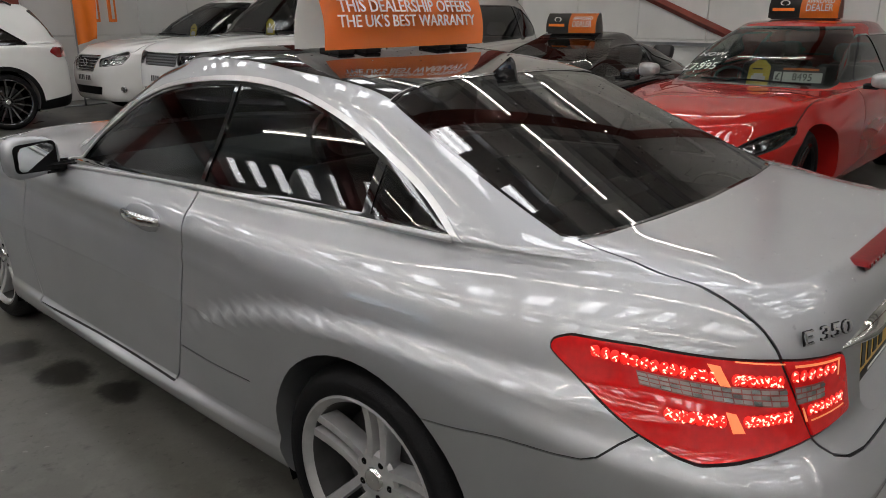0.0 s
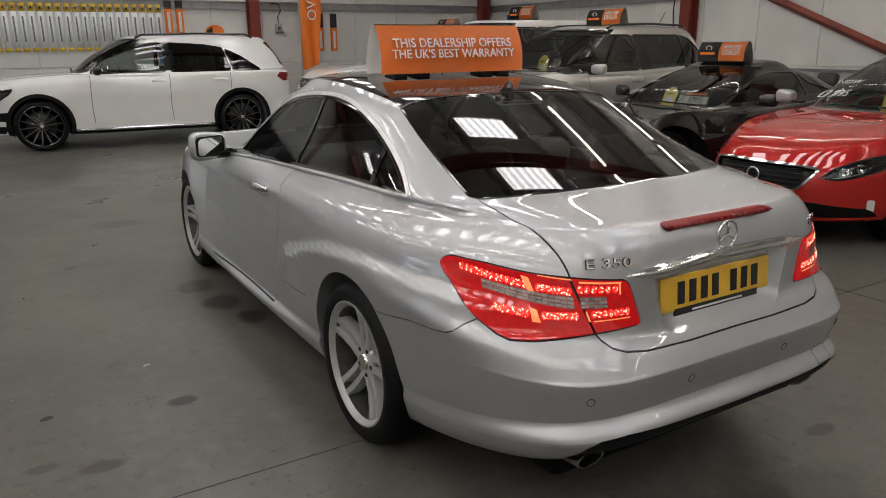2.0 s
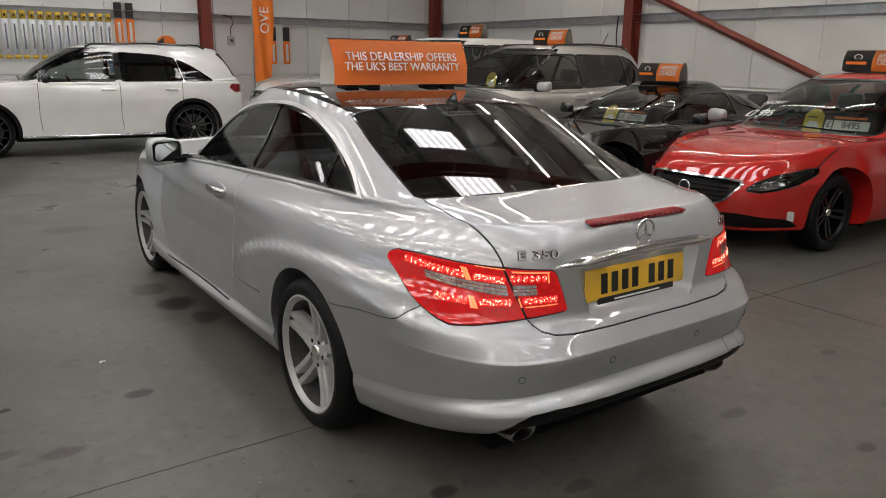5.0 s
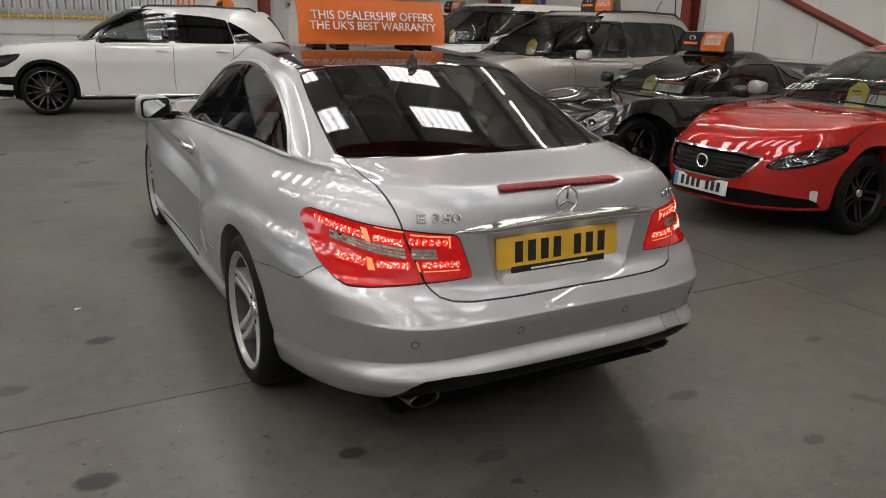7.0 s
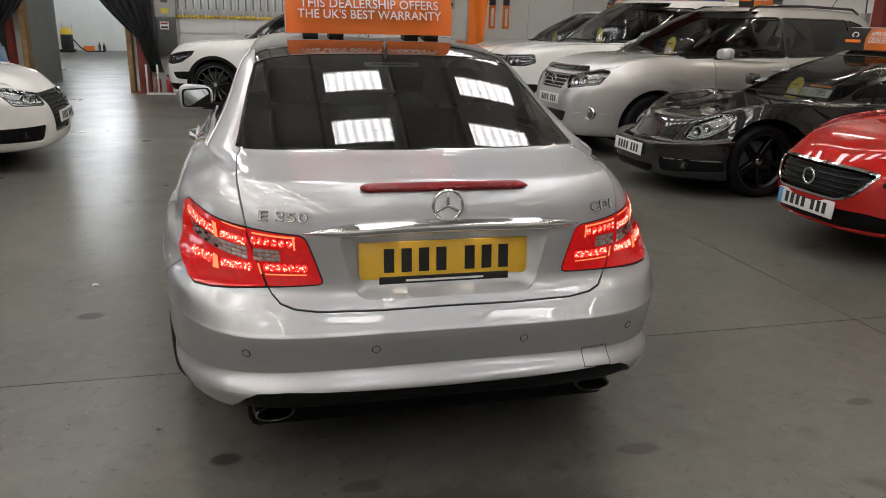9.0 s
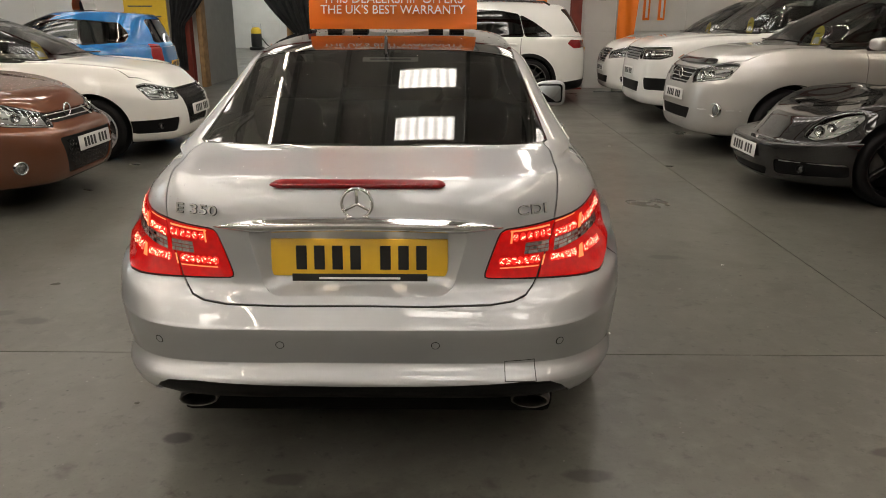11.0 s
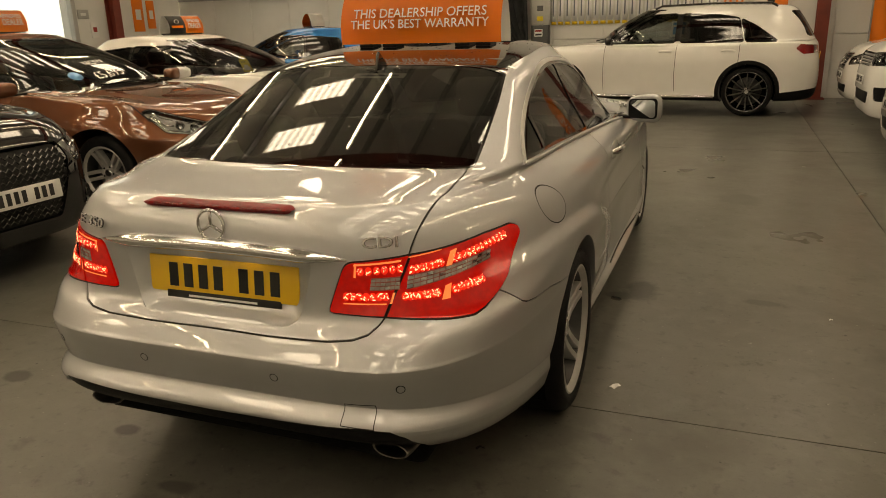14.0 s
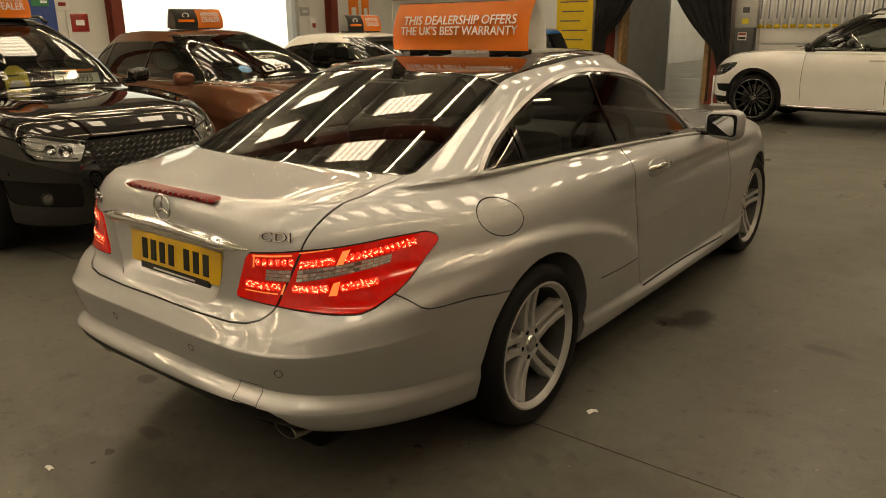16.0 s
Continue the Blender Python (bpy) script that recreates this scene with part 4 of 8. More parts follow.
    for x, z, rad in p.get("fogs", []):
        for s in (-1, 1):
            at = Matrix.Translation((s * x, sh.front(x, z) + 0.004, z)) @ Matrix.Rotation(radians(-25 * s), 4, "Z")
            ring = lathe([(rad, -0.02), (rad, 0.014), (rad * 0.86, 0.018), (rad * 0.78, 0.004), (rad * 0.76, -0.01)], 20, "y")
            bmesh.ops.transform(ring, matrix=at, verts=ring.verts)
            fog = part("fog_lamp", ring, M["chrome"] if p.get("chrome_fog", True) else M["plastic"], car)
            lens = lathe([(0.001, 0.011), (rad * 0.45, 0.009), (rad * 0.78, 0.002)], 20, "y")
            bmesh.ops.transform(lens, matrix=at, verts=lens.verts)
            part("lens", lens, M["fog_glass"], fog, "dark clear fog lamp lens")
    lamp_innards(car, sh, p)
    for x0, x1, z in p.get("strips", []):
        for s in (-1, 1):
            pts = [(s * x, sh.front(x, z) + 0.006, z) for x in np.linspace(x0, x1, 6)]
            part("bumper_strip", tube(pts, 0.006, 6), M["satin"], car, "bright strip across the intake")
    if p.get("rails"):
        for s in (-1, 1):
            x = p["roof_w"] - 0.05
            y0, y1 = p["back_top"] + 0.25, p["screen_top"] - 0.2
            pts = [(s * x, y0, H - 0.06), (s * x, y0 + 0.1, H - 0.006), (s * x, (y0 + y1) / 2, H + 0.012), (s * x, y1 - 0.1, H - 0.006), (s * x, y1, H - 0.05)]
            part("roof_rail", tube(pts, 0.016, 8), p["rails"], car)
    pts = [(-0.55, p["cowl_y"] - 0.03, cz + 0.035), (-0.1, p["cowl_y"] - 0.02, cz + 0.05), (0.35, p["cowl_y"] - 0.04, cz + 0.045)]
    part("wiper", tube(pts, 0.008, 6), M["plastic"], car)
    cabin(car, p)
    return car, sh

# ---- the hall ----
M.update(
    wall=mat("white_wall_panel", (0.72, 0.72, 0.70), 0.5, vary=0.12, scale=1.3, bump=0.05, bump_scale=25, color2=(0.64, 0.64, 0.615)),
    steel_red=mat("red_oxide_steel", (0.22, 0.035, 0.022), 0.5, vary=0.3, scale=4, bump=0.1),
    galv=mat("galvanised_steel", (0.42, 0.43, 0.44), 0.4, 0.7, vary=0.25, scale=9),
    roof_sheet=mat("white_roof_sheet", (0.80, 0.81, 0.79), 0.6, vary=0.2, scale=2),
    timber=mat("raw_timber", (0.45, 0.27, 0.13), 0.7, vary=0.4, scale=9, bump=0.2),
    curtain=mat("dark_grey_cloth", (0.05, 0.052, 0.055), 0.9, vary=0.4, scale=6, bump=0.3, bump_scale=120),
    skylight=mat("translucent_roof_sheet", (0.95, 0.97, 1.0), 0.6, emit=SKYLIGHT_GLOW),
    lamp_tube=mat("fluorescent_tube", (1.0, 0.95, 0.86), 0.5, emit=TUBE_GLOW),
    outside=mat("bright_daylight_yard", (0.74, 0.89, 1.0), 0.9, emit=1.55),
    brake_lens=mat("dark_red_lens", (0.22, 0.002, 0.005), 0.3, coat=0.1, spec=0.25, vary=0.3, scale=60),
    led=mat("red_light", (1.0, 0.014, 0.008), 0.4, emit=0.62),
    plate_glow=mat("plate_lamp_glow", (1.0, 0.90, 0.74), 0.4, emit=4.0),
    amber=mat("pale_orange_reflector", (1.0, 0.25, 0.09), 0.3, coat=1.0, emit=0.7),
    clear_band=mat("pale_lens", (0.80, 0.66, 0.64), 0.12, 0.6, coat=1.0, vary=0.25, scale=40),
    tail_lens=mat("red_lens", (0.50, 0.003, 0.004), 0.12, coat=0.6, emit=0.40, vary=0.35, scale=50),
    dull_lens=mat("unlit_red_lens", (0.28, 0.006, 0.008), 0.12, coat=1.0, vary=0.3, scale=40),
)


# old oil and tyre marks, and a wide darker patch at (0, -1.2) behind the coupe: x, y, half width, half depth, strength
FLOOR_MARKS = ((-1.385, 0.70, 0.085, 0.06, 0.75), (-0.88, 1.88, 0.16, 0.20, 0.6), (-0.80, 1.55, 0.12, 0.16, 0.6), (-0.95, 2.28, 0.16, 0.18, 0.5), (-1.76, 0.32, 0.13, 0.06, 0.4), (-1.95, 0.42, 0.08, 0.05, 0.35),
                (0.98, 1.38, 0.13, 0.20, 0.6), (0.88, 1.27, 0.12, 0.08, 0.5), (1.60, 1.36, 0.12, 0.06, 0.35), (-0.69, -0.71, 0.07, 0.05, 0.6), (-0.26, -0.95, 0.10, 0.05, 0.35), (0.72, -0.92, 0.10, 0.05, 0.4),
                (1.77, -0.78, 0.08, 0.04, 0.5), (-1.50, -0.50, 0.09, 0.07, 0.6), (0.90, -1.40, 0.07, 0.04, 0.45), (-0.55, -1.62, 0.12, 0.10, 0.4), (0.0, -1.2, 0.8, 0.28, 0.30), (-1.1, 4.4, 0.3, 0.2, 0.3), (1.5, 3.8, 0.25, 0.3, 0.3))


def floor_material():
    """Worn grey floor paint: soft gloss, dark stains, one wide darker patch, scuffs and dust."""
    m = mat("grey_floor_paint", (0.165, 0.165, 0.155), 0.34, bump=0.05, bump_scale=40)
    nt = m.node_tree
    n, link = nt.nodes, nt.links.new
    b = n["Principled BSDF"]
    geo = n.new("ShaderNodeNewGeometry")

    def noise_(scale, lo, hi, detail=8, rough=0.6):
        t = n.new("ShaderNodeTexNoise")
        t.inputs["Scale"].default_value, t.inputs["Detail"].default_value, t.inputs["Roughness"].default_value = scale, detail, rough
        link(geo.outputs["Position"], t.inputs["Vector"])
        r = n.new("ShaderNodeMapRange")
        r.inputs["From Min"].default_value, r.inputs["From Max"].default_value = lo, hi
        link(t.outputs["Fac"], r.inputs["Value"])
        return r.outputs["Result"]

    def mix(fac, a, c):
        x = n.new("ShaderNodeMix")
        x.data_type = "RGBA"
        link(fac, x.inputs[0])
        if isinstance(a, tuple):
            x.inputs[6].default_value = (*a, 1)
        else:
            link(a, x.inputs[6])
        x.inputs[7].default_value = (*c, 1)
        return x.outputs[2]
    c = mix(noise_(0.7, 0.35, 0.65), (0.118, 0.116, 0.101), (0.098, 0.096, 0.083))
    c = mix(noise_(1.6, 0.48, 0.78), c, (0.086, 0.083, 0.071))
    c = mix(noise_(4.0, 0.56, 0.78), c, (0.074, 0.070, 0.060))
    c = mix(noise_(10, 0.48, 0.78), c, (0.132, 0.130, 0.114))
    c = mix(noise_(18, 0.58, 0.74), c, (0.054, 0.052, 0.047))
    c = mix(noise_(85, 0.58, 0.86), c, (0.040, 0.038, 0.034))
    c = mix(noise_(1.15, 0.56, 0.72, 9, 0.66), c, (0.080, 0.075, 0.063))
    c = mix(noise_(2.7, 0.65, 0.74, 5, 0.55), c, (0.040, 0.037, 0.031))
    c = mix(noise_(26, 0.725, 0.745, 3, 0.5), c, (0.022, 0.020, 0.018))
    c = mix(noise_(33, 0.735, 0.75, 2, 0.5), c, (0.20, 0.19, 0.18))
    c = mix(noise_(5.5, 0.60, 0.70, 9, 0.75), c, (0.050, 0.046, 0.038))
    c = mix(noise_(48, 0.765, 0.785, 2, 0.5), c, (0.020, 0.018, 0.015))
    ragged = n.new("ShaderNodeTexNoise")
    ragged.inputs["Scale"].default_value, ragged.inputs["Detail"].default_value, ragged.inputs["Roughness"].default_value = 7, 7, 0.7
    link(geo.outputs["Position"], ragged.inputs["Vector"])
    for x, y, wide, deep, strength in FLOOR_MARKS:
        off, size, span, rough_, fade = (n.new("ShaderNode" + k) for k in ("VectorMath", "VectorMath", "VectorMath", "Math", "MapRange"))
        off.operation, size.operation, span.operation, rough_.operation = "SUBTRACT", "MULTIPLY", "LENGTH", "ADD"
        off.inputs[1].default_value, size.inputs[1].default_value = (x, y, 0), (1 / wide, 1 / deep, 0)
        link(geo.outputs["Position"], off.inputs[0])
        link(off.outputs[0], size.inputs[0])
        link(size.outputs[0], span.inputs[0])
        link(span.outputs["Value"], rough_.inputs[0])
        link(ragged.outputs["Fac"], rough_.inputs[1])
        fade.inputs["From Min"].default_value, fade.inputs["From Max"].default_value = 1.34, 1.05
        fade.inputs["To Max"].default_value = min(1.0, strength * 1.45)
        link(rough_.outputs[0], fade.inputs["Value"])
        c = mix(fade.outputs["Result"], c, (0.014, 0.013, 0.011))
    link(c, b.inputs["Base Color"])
    rr = n.new("ShaderNodeMapRange")
    rr.inputs["To Min"].default_value, rr.inputs["To Max"].default_value = 0.24, 0.40
    link(noise_(1.3, 0.2, 0.8, 3), rr.inputs["Value"])
    link(rr.outputs["Result"], b.inputs["Roughness"])
    b.inputs["Specular IOR Level"].default_value = 0.34
    return m


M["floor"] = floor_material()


def ribbed_glow(m, strength):
    """Ribs of a corrugated translucent sheet: the daylight through it is uneven."""
    n, link = m.node_tree.nodes, m.node_tree.links.new
    geo, wave, ramp = n.new("ShaderNodeNewGeometry"), n.new("ShaderNodeTexWave"), n.new("ShaderNodeMapRange")
    wave.bands_direction = "X"
    wave.inputs["Scale"].default_value, wave.inputs["Distortion"].default_value, wave.inputs["Detail"].default_value = 1.9, 1.2, 2.0
    ramp.inputs["To Min"].default_value, ramp.inputs["To Max"].default_value = strength * 0.55, strength * 1.3
    link(geo.outputs["Position"], wave.inputs["Vector"])
    link(wave.outputs["Fac"], ramp.inputs["Value"])
    link(ramp.outputs["Result"], n["Principled BSDF"].inputs["Emission Strength"])


ribbed_glow(M["skylight"], SKYLIGHT_GLOW)
EAST, NORTH, WEST, SOUTH = 8.4, 12.5, -11.0, -9.0

floor = part("floor", box(WEST - 6, EAST + 0.3, SOUTH - 0.3, NORTH + 20, -0.20, -0.012), M["gap"])
tagged(floor, "worn grey painted concrete floor with saw-cut joints", "floor", kind="structure")
xs, ys = [WEST - 6, -5.6, 2.42, EAST + 0.3], [SOUTH - 0.3, -6.5, -0.02, 6.4, NORTH + 0.1, NORTH + 10, NORTH + 19.9]
for x0, x1 in zip(xs, xs[1:]):
    for y0, y1 in zip(ys, ys[1:]):
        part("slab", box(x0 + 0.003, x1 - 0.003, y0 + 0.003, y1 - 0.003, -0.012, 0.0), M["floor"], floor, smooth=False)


def wall(name, a, b, height, holes=(), panel=1.0, label="white composite wall panels with fine vertical joints", low=0.0):
    """A straight wall of upright panels from a to b, its face on the line; holes: (from, to, bottom, top) along it."""
    a, b = Vector((*a, 0)), Vector((*b, 0))
    d = (b - a).normalized()
    length = (b - a).length
    m = Matrix.Translation(a) @ Matrix.Rotation(math.atan2(d.y, d.x), 4, "Z")
    body = bmesh.new()
    cuts = sorted({0, length, *[h for hole in holes for h in hole[:2]]})
    for s0, s1 in zip(cuts, cuts[1:]):
        mid = (s0 + s1) / 2
        hole = [h for h in holes if h[0] < mid < h[1]]
        for z0, z1 in ([(0, hole[0][2]), (hole[0][3], height)] if hole else [(0, height)]):
            if z1 - z0 > 0.01:
                box(s0, s1, 0.035, 0.2, z0, z1, bm=body)
    bmesh.ops.transform(body, matrix=m, verts=body.verts)
    w = part(name, body, M["wall"], smooth=False)
    tagged(w, label, "wall", kind="structure")
    s = 0.0
    while s < length - 0.01:
        e = min(s + panel, length)
        for z0, z1 in ((0.0, 1.10), (1.115, height)):
            pieces = [(s, e, z0, z1)]
            for h in holes:
                out = []
                for p0, p1, q0, q1 in pieces:
                    if p1 <= h[0] or p0 >= h[1] or q1 <= h[2] or q0 >= h[3]:
                        out.append((p0, p1, q0, q1))
                        continue
                    if p0 < h[0]:
                        out.append((p0, h[0], q0, q1))
                    if p1 > h[1]:
                        out.append((h[1], p1, q0, q1))
                    if q1 > h[3]:
                        out.append((max(p0, h[0]), min(p1, h[1]), max(h[3], q0), q1))
                    if q0 < h[2]:
                        out.append((max(p0, h[0]), min(p1, h[1]), q0, h[2]))
                pieces = out
            for p0, p1, q0, q1 in pieces:
                if p1 - p0 > 0.03 and q1 - q0 > 0.03:
                    pb = box(p0 + 0.004, p1 - 0.004, 0.0, 0.034, q0 + 0.003, q1 - 0.003, 0.003, 1)
                    bmesh.ops.transform(pb, matrix=m, verts=pb.verts)
                    part("panel", pb, M["wall"], w, smooth=False)
        s = e
    return w


TOP = 5.0
wall("wall_north", (WEST, NORTH), (EAST, NORTH), TOP, [(-4.75 - WEST, -2.85 - WEST, 0, 3.2)])
wall("wall_east", (EAST, NORTH), (EAST, SOUTH), TOP, panel=1.04)
wall("wall_south", (EAST, SOUTH), (WEST, SOUTH), TOP, panel=1.2)
wall("wall_west", (WEST, SOUTH), (WEST, NORTH), TOP, [(5.25 - SOUTH, 9.2 - SOUTH, 0.0, 3.6)], panel=1.2)

ceiling = bmesh.new()
RIDGE = -0.45
sky_rows = [(y, y + 0.50) for y in np.round(np.arange(1.1 - 8 * 1.17, 12.0, 1.17), 3).tolist()]
sky_cols = [(x - 0.52, x + 0.52) for x in (-7.2, -3.8, 0.3, 2.75)]


def roof_z(x):
    return 6.3 - 0.145 * abs(x - RIDGE)


xs = sorted({WEST - 0.2, EAST + 0.2, RIDGE, *[c for col in sky_cols for c in col]})
ys = sorted({SOUTH - 0.2, NORTH + 0.2, *[c for row in sky_rows for c in row]})
for x0, x1 in zip(xs, xs[1:]):
    for y0, y1 in zip(ys, ys[1:]):
        if (x0, x1) in sky_cols and (y0, y1) in sky_rows:
            continue
        vs = [ceiling.verts.new((x, y, roof_z(x) + d)) for d in (0, 0.1) for x, y in ((x0, y0), (x1, y0), (x1, y1), (x0, y1))]
        for k in ((0, 1, 2, 3), (7, 6, 5, 4), (0, 4, 5, 1), (1, 5, 6, 2), (2, 6, 7, 3), (3, 7, 4, 0)):
            ceiling.faces.new([vs[i] for i in k])
# gable infill above the side walls
for y in (SOUTH - 0.1, NORTH + 0.1):
    vs = [ceiling.verts.new(p) for p in ((WEST, y, TOP - 0.2), (EAST, y, TOP - 0.2), (EAST, y, roof_z(EAST) + 0.05), (RIDGE, y, roof_z(RIDGE) + 0.05), (WEST, y, roof_z(WEST) + 0.05))]
    ceiling.faces.new(vs)
ceiling = part("ceiling", ceiling, M["roof_sheet"], smooth=False)
tagged(ceiling, "pale lined metal roof over the hall", "ceiling", kind="structure")
for x0, x1 in sky_cols:
    for y0, y1 in sky_rows:
        bm = bmesh.new()
        rows = []
        for x in (x0, x1):
            rows.append([bm.verts.new((x, y0 + (y1 - y0) * k / 24, roof_z(x) + 0.05 + 0.012 * math.sin(k * math.pi / 3))) for k in range(25)])
        for k in range(24):
            bm.faces.new((rows[0][k], rows[1][k], rows[1][k + 1], rows[0][k + 1]))
        tagged(part("skylight", bm, M["skylight"]), "translucent corrugated roof light glowing with daylight", "skylight", "roof lights", "structure")
# portal frames and purlins
for y in (SOUTH + 0.25, -3.2, 1.6, 6.45, NORTH - 0.2):
    for x0, x1 in ((WEST, RIDGE), (RIDGE, EAST)):
        bm = bmesh.new()
        for u, d in ((0.10, 0.02), (0.012, 0.16), (0.10, 0.30)):
            h = 0.02 if u == 0.10 else 0.28
            vs = [bm.verts.new((x, y + s * u, roof_z(x) - 0.2 - e)) for e in ((d, d + 0.02) if u == 0.10 else (0.03, 0.30)) for x, s in ((x0, -1), (x1, -1), (x1, 1), (x0, 1))]
            for k in ((0, 1, 2, 3), (7, 6, 5, 4), (0, 4, 5, 1), (1, 5, 6, 2), (2, 6, 7, 3), (3, 7, 4, 0)):
                bm.faces.new([vs[i] for i in k])
        tagged(part("rafter", bm, M["steel_red"], smooth=False), "red oxide steel roof rafter", "beam", "roof frames", "structure")
for x in (-10.2, -9.3, -8.4, -6.2, -5.5, -4.6, -2.9, -2.1, -1.2, -0.4, 1.0, 2.0, 3.5, 4.4, 5.4, 6.4, 7.4):
    b = part("purlin", box(x - 0.03, x + 0.03, SOUTH, NORTH, roof_z(x) - 0.20, roof_z(x) - 0.02), M["galv"], smooth=False)
    tagged(b, "galvanised steel roof purlin", "beam", "purlins", "structure")


def column(x, y, along, h=TOP):
    """A rolled steel column with flanges and web; along: the axis of the web."""
    bm = bmesh.new()
    a, b = 0.11, 0.10
    if along == "x":
        box(x - a, x - a + 0.02, y - b, y + b, 0, h, bm=bm)
        box(x + a - 0.02, x + a, y - b, y + b, 0, h, bm=bm)
        box(x - a + 0.021, x + a - 0.021, y - 0.008, y + 0.008, 0, h, bm=bm)
    else:
        box(x - b, x + b, y - a, y - a + 0.02, 0, h, bm=bm)
        box(x - b, x + b, y + a - 0.02, y + a, 0, h, bm=bm)
        box(x - 0.008, x + 0.008, y - a + 0.021, y + a - 0.021, 0, h, bm=bm)
    box(x - 0.16, x + 0.16, y - 0.16, y + 0.16, 0, 0.025, bm=bm)
    return tagged(part("column", bm, M["steel_red"], smooth=False), "red oxide steel column against the wall", "column", "steel columns", "structure")


column(EAST - 0.14, 6.45, "x")
column(EAST - 0.14, 1.6, "x")
column(EAST - 0.14, -3.2, "x")
column(EAST - 0.2, NORTH - 0.13, "x")
column(2.79, NORTH - 0.13, "y")
column(-2.66, NORTH - 0.13, "y")
column(-4.95, NORTH - 0.13, "y")
for y in (-3.2, 0.6, 5.0, 10.25):
    column(WEST + 0.14, y, "x")


def girt(a, b, z, d=0.14):
    """A galvanised channel rail fixed along a wall."""
    a, b = Vector((*a, 0)), Vector((*b, 0))
    dr = (b - a).normalized()
    m = Matrix.Translation(a) @ Matrix.Rotation(math.atan2(dr.y, dr.x), 4, "Z")
    length = (b - a).length
    bm = bmesh.new()
    box(0, length, -0.006, 0.0, z - d / 2, z + d / 2, bm=bm)
    box(0, length, -0.07, -0.0061, z + d / 2 - 0.006, z + d / 2, bm=bm)
    box(0, length, -0.07, -0.0061, z - d / 2, z - d / 2 + 0.006, bm=bm)
    bmesh.ops.transform(bm, matrix=m, verts=bm.verts)
    return tagged(part("wall_rail", bm, M["galv"], smooth=False), "galvanised steel channel rail along the wall", "rail", "wall rails", "structure")


girt((-2.5, NORTH), (EAST, NORTH), 2.20)
girt((EAST, NORTH), (EAST, SOUTH), 2.20)
girt((EAST, NORTH), (EAST, SOUTH), 1.05, 0.05)
girt((WEST, NORTH), (-5.1, NORTH), 2.20)
brace = tube([(EAST - 0.07, 6.35, 2.66), (EAST - 0.07, 1.75, 0.75)], 0.06, 4)
tagged(part("brace", brace, M["steel_red"], smooth=False), "red oxide diagonal wind brace on the wall", "brace", kind="structure")

# fluorescent fittings, hung end to end in three runs; runs at x -8.1 and 7.3 and fittings at y -7.9 are added fill
# light
for x in (-8.1, -4.85, -1.95, 4.25, 7.3):
    for y in (-7.9, -6.2, -4.5, -2.8, -1.1, 0.6, 2.3, 4.0, 5.7, 7.4):
        if x > 7 and y < 2:
            continue
        z = 4.95
        lamp = thing("strip_light", "white fluorescent strip light hung from the roof, outermost runs added as fill", "lamp", Matrix.Translation((x, y, z)), "strip lights")
        part("housing", box(-0.016, 0.016, -0.76, 0.76, 0.012, 0.055, 0.005), M["card"], lamp, angle=40)
        part("tube", tube([(0, -0.74, -0.025), (0, 0.74, -0.025)], 0.018, 8), M["lamp_tube"], lamp)
        for s in (-0.6, 0.6):
            part("hanger", tube([(0, s, 0.06), (0, s, roof_z(x) - z)], 0.005, 6), M["galv"], lamp)

# ---- the cars in the rows ----


def windows(p, doors, drop=0.0, tone=("glass", "privacy", "privacy")):
    """Side windows between the pillars: doors gives the y of each pillar, from the front to the back."""
    top = p["H"] - p.get("frame", 0.135)
    out = []
    belt = lambda y: p["belt"] + 0.055 + p.get("rise", 0.05) * max(0, (p["wb"] / 2 - y)) / (p["wb"] / 2)
    span = len(doors) - 1
    for k in range(span):
        a, b = doors[k] - 0.018, doors[k + 1] + 0.018
        t0 = top - (0.0 if k < span - 1 else p.get("tail_drop", 0.05))
        if k == 0:
            pillar = lambda z: p["cowl_y"] + (p["screen_top"] - p["cowl_y"]) * (z - p["cowl_z"]) / (p["H"] - 0.045 - p["cowl_z"])
            z0, z1 = belt(a), top - 0.03
            poly = [(pillar(z0) - p.get("pillar", 0.24), z0), (pillar(z1) - p.get("pillar", 0.24) + 0.02, z1), (pillar(z1) - 0.45, top), (b, top), (b, belt(b))]
        elif k == span - 1:
            poly = [(a, belt(a)), (a, top - 0.005), (b + p.get("slant", 0.30), t0), (b, belt(b) + p.get("kick", 0.1)), (b + 0.05, belt(b) + 0.01)]
        else:
            poly = [(a, belt(a)), (a, top), (b, top - 0.005), (b, belt(b))]
        out.append((poly, tone[min(k, 2)]))
    return out


def base(**k):
    p = dict(g=0.19, nf=4.4, nr=4.6, screen=(0.66, 0.54), tailgate_glass=(0.56, 0.48), rim=0.225, spokes=(5, True, 0.014), alloy=M["alloy"], back_seat=0.45)
    p.update(k)
    p.setdefault("windows", windows(p, p["doors"]))
    ds = p["doors"]
    if "seams" not in p:
        lines = []
        for d in ds[:-1]:
            lines.append([(d, p["belt"] + 0.03), (d + 0.015, 0.6), (d, p["g"] + 0.15)])
        p["seams"] = lines
    p.setdefault("mirror", (p["hw"] + 0.10, ds[0] - 0.10, p["belt"] + 0.10))
    p.setdefault("handles", [(d + 0.16, p["belt"] - 0.07) for d in ds[1:3]])
    p.setdefault("bonnet", [[(p["hw"] - 0.17, p["cowl_y"]), (p["hw"] - 0.22, p["nose"] - 0.45), (p["hw"] - 0.33, p["nose"] - 0.28)]])
    return p


FACING_WEST = lambda x, y, p, d=0.0: pose(x + p["nose"], y, 0, 0, 0, 90 + d)
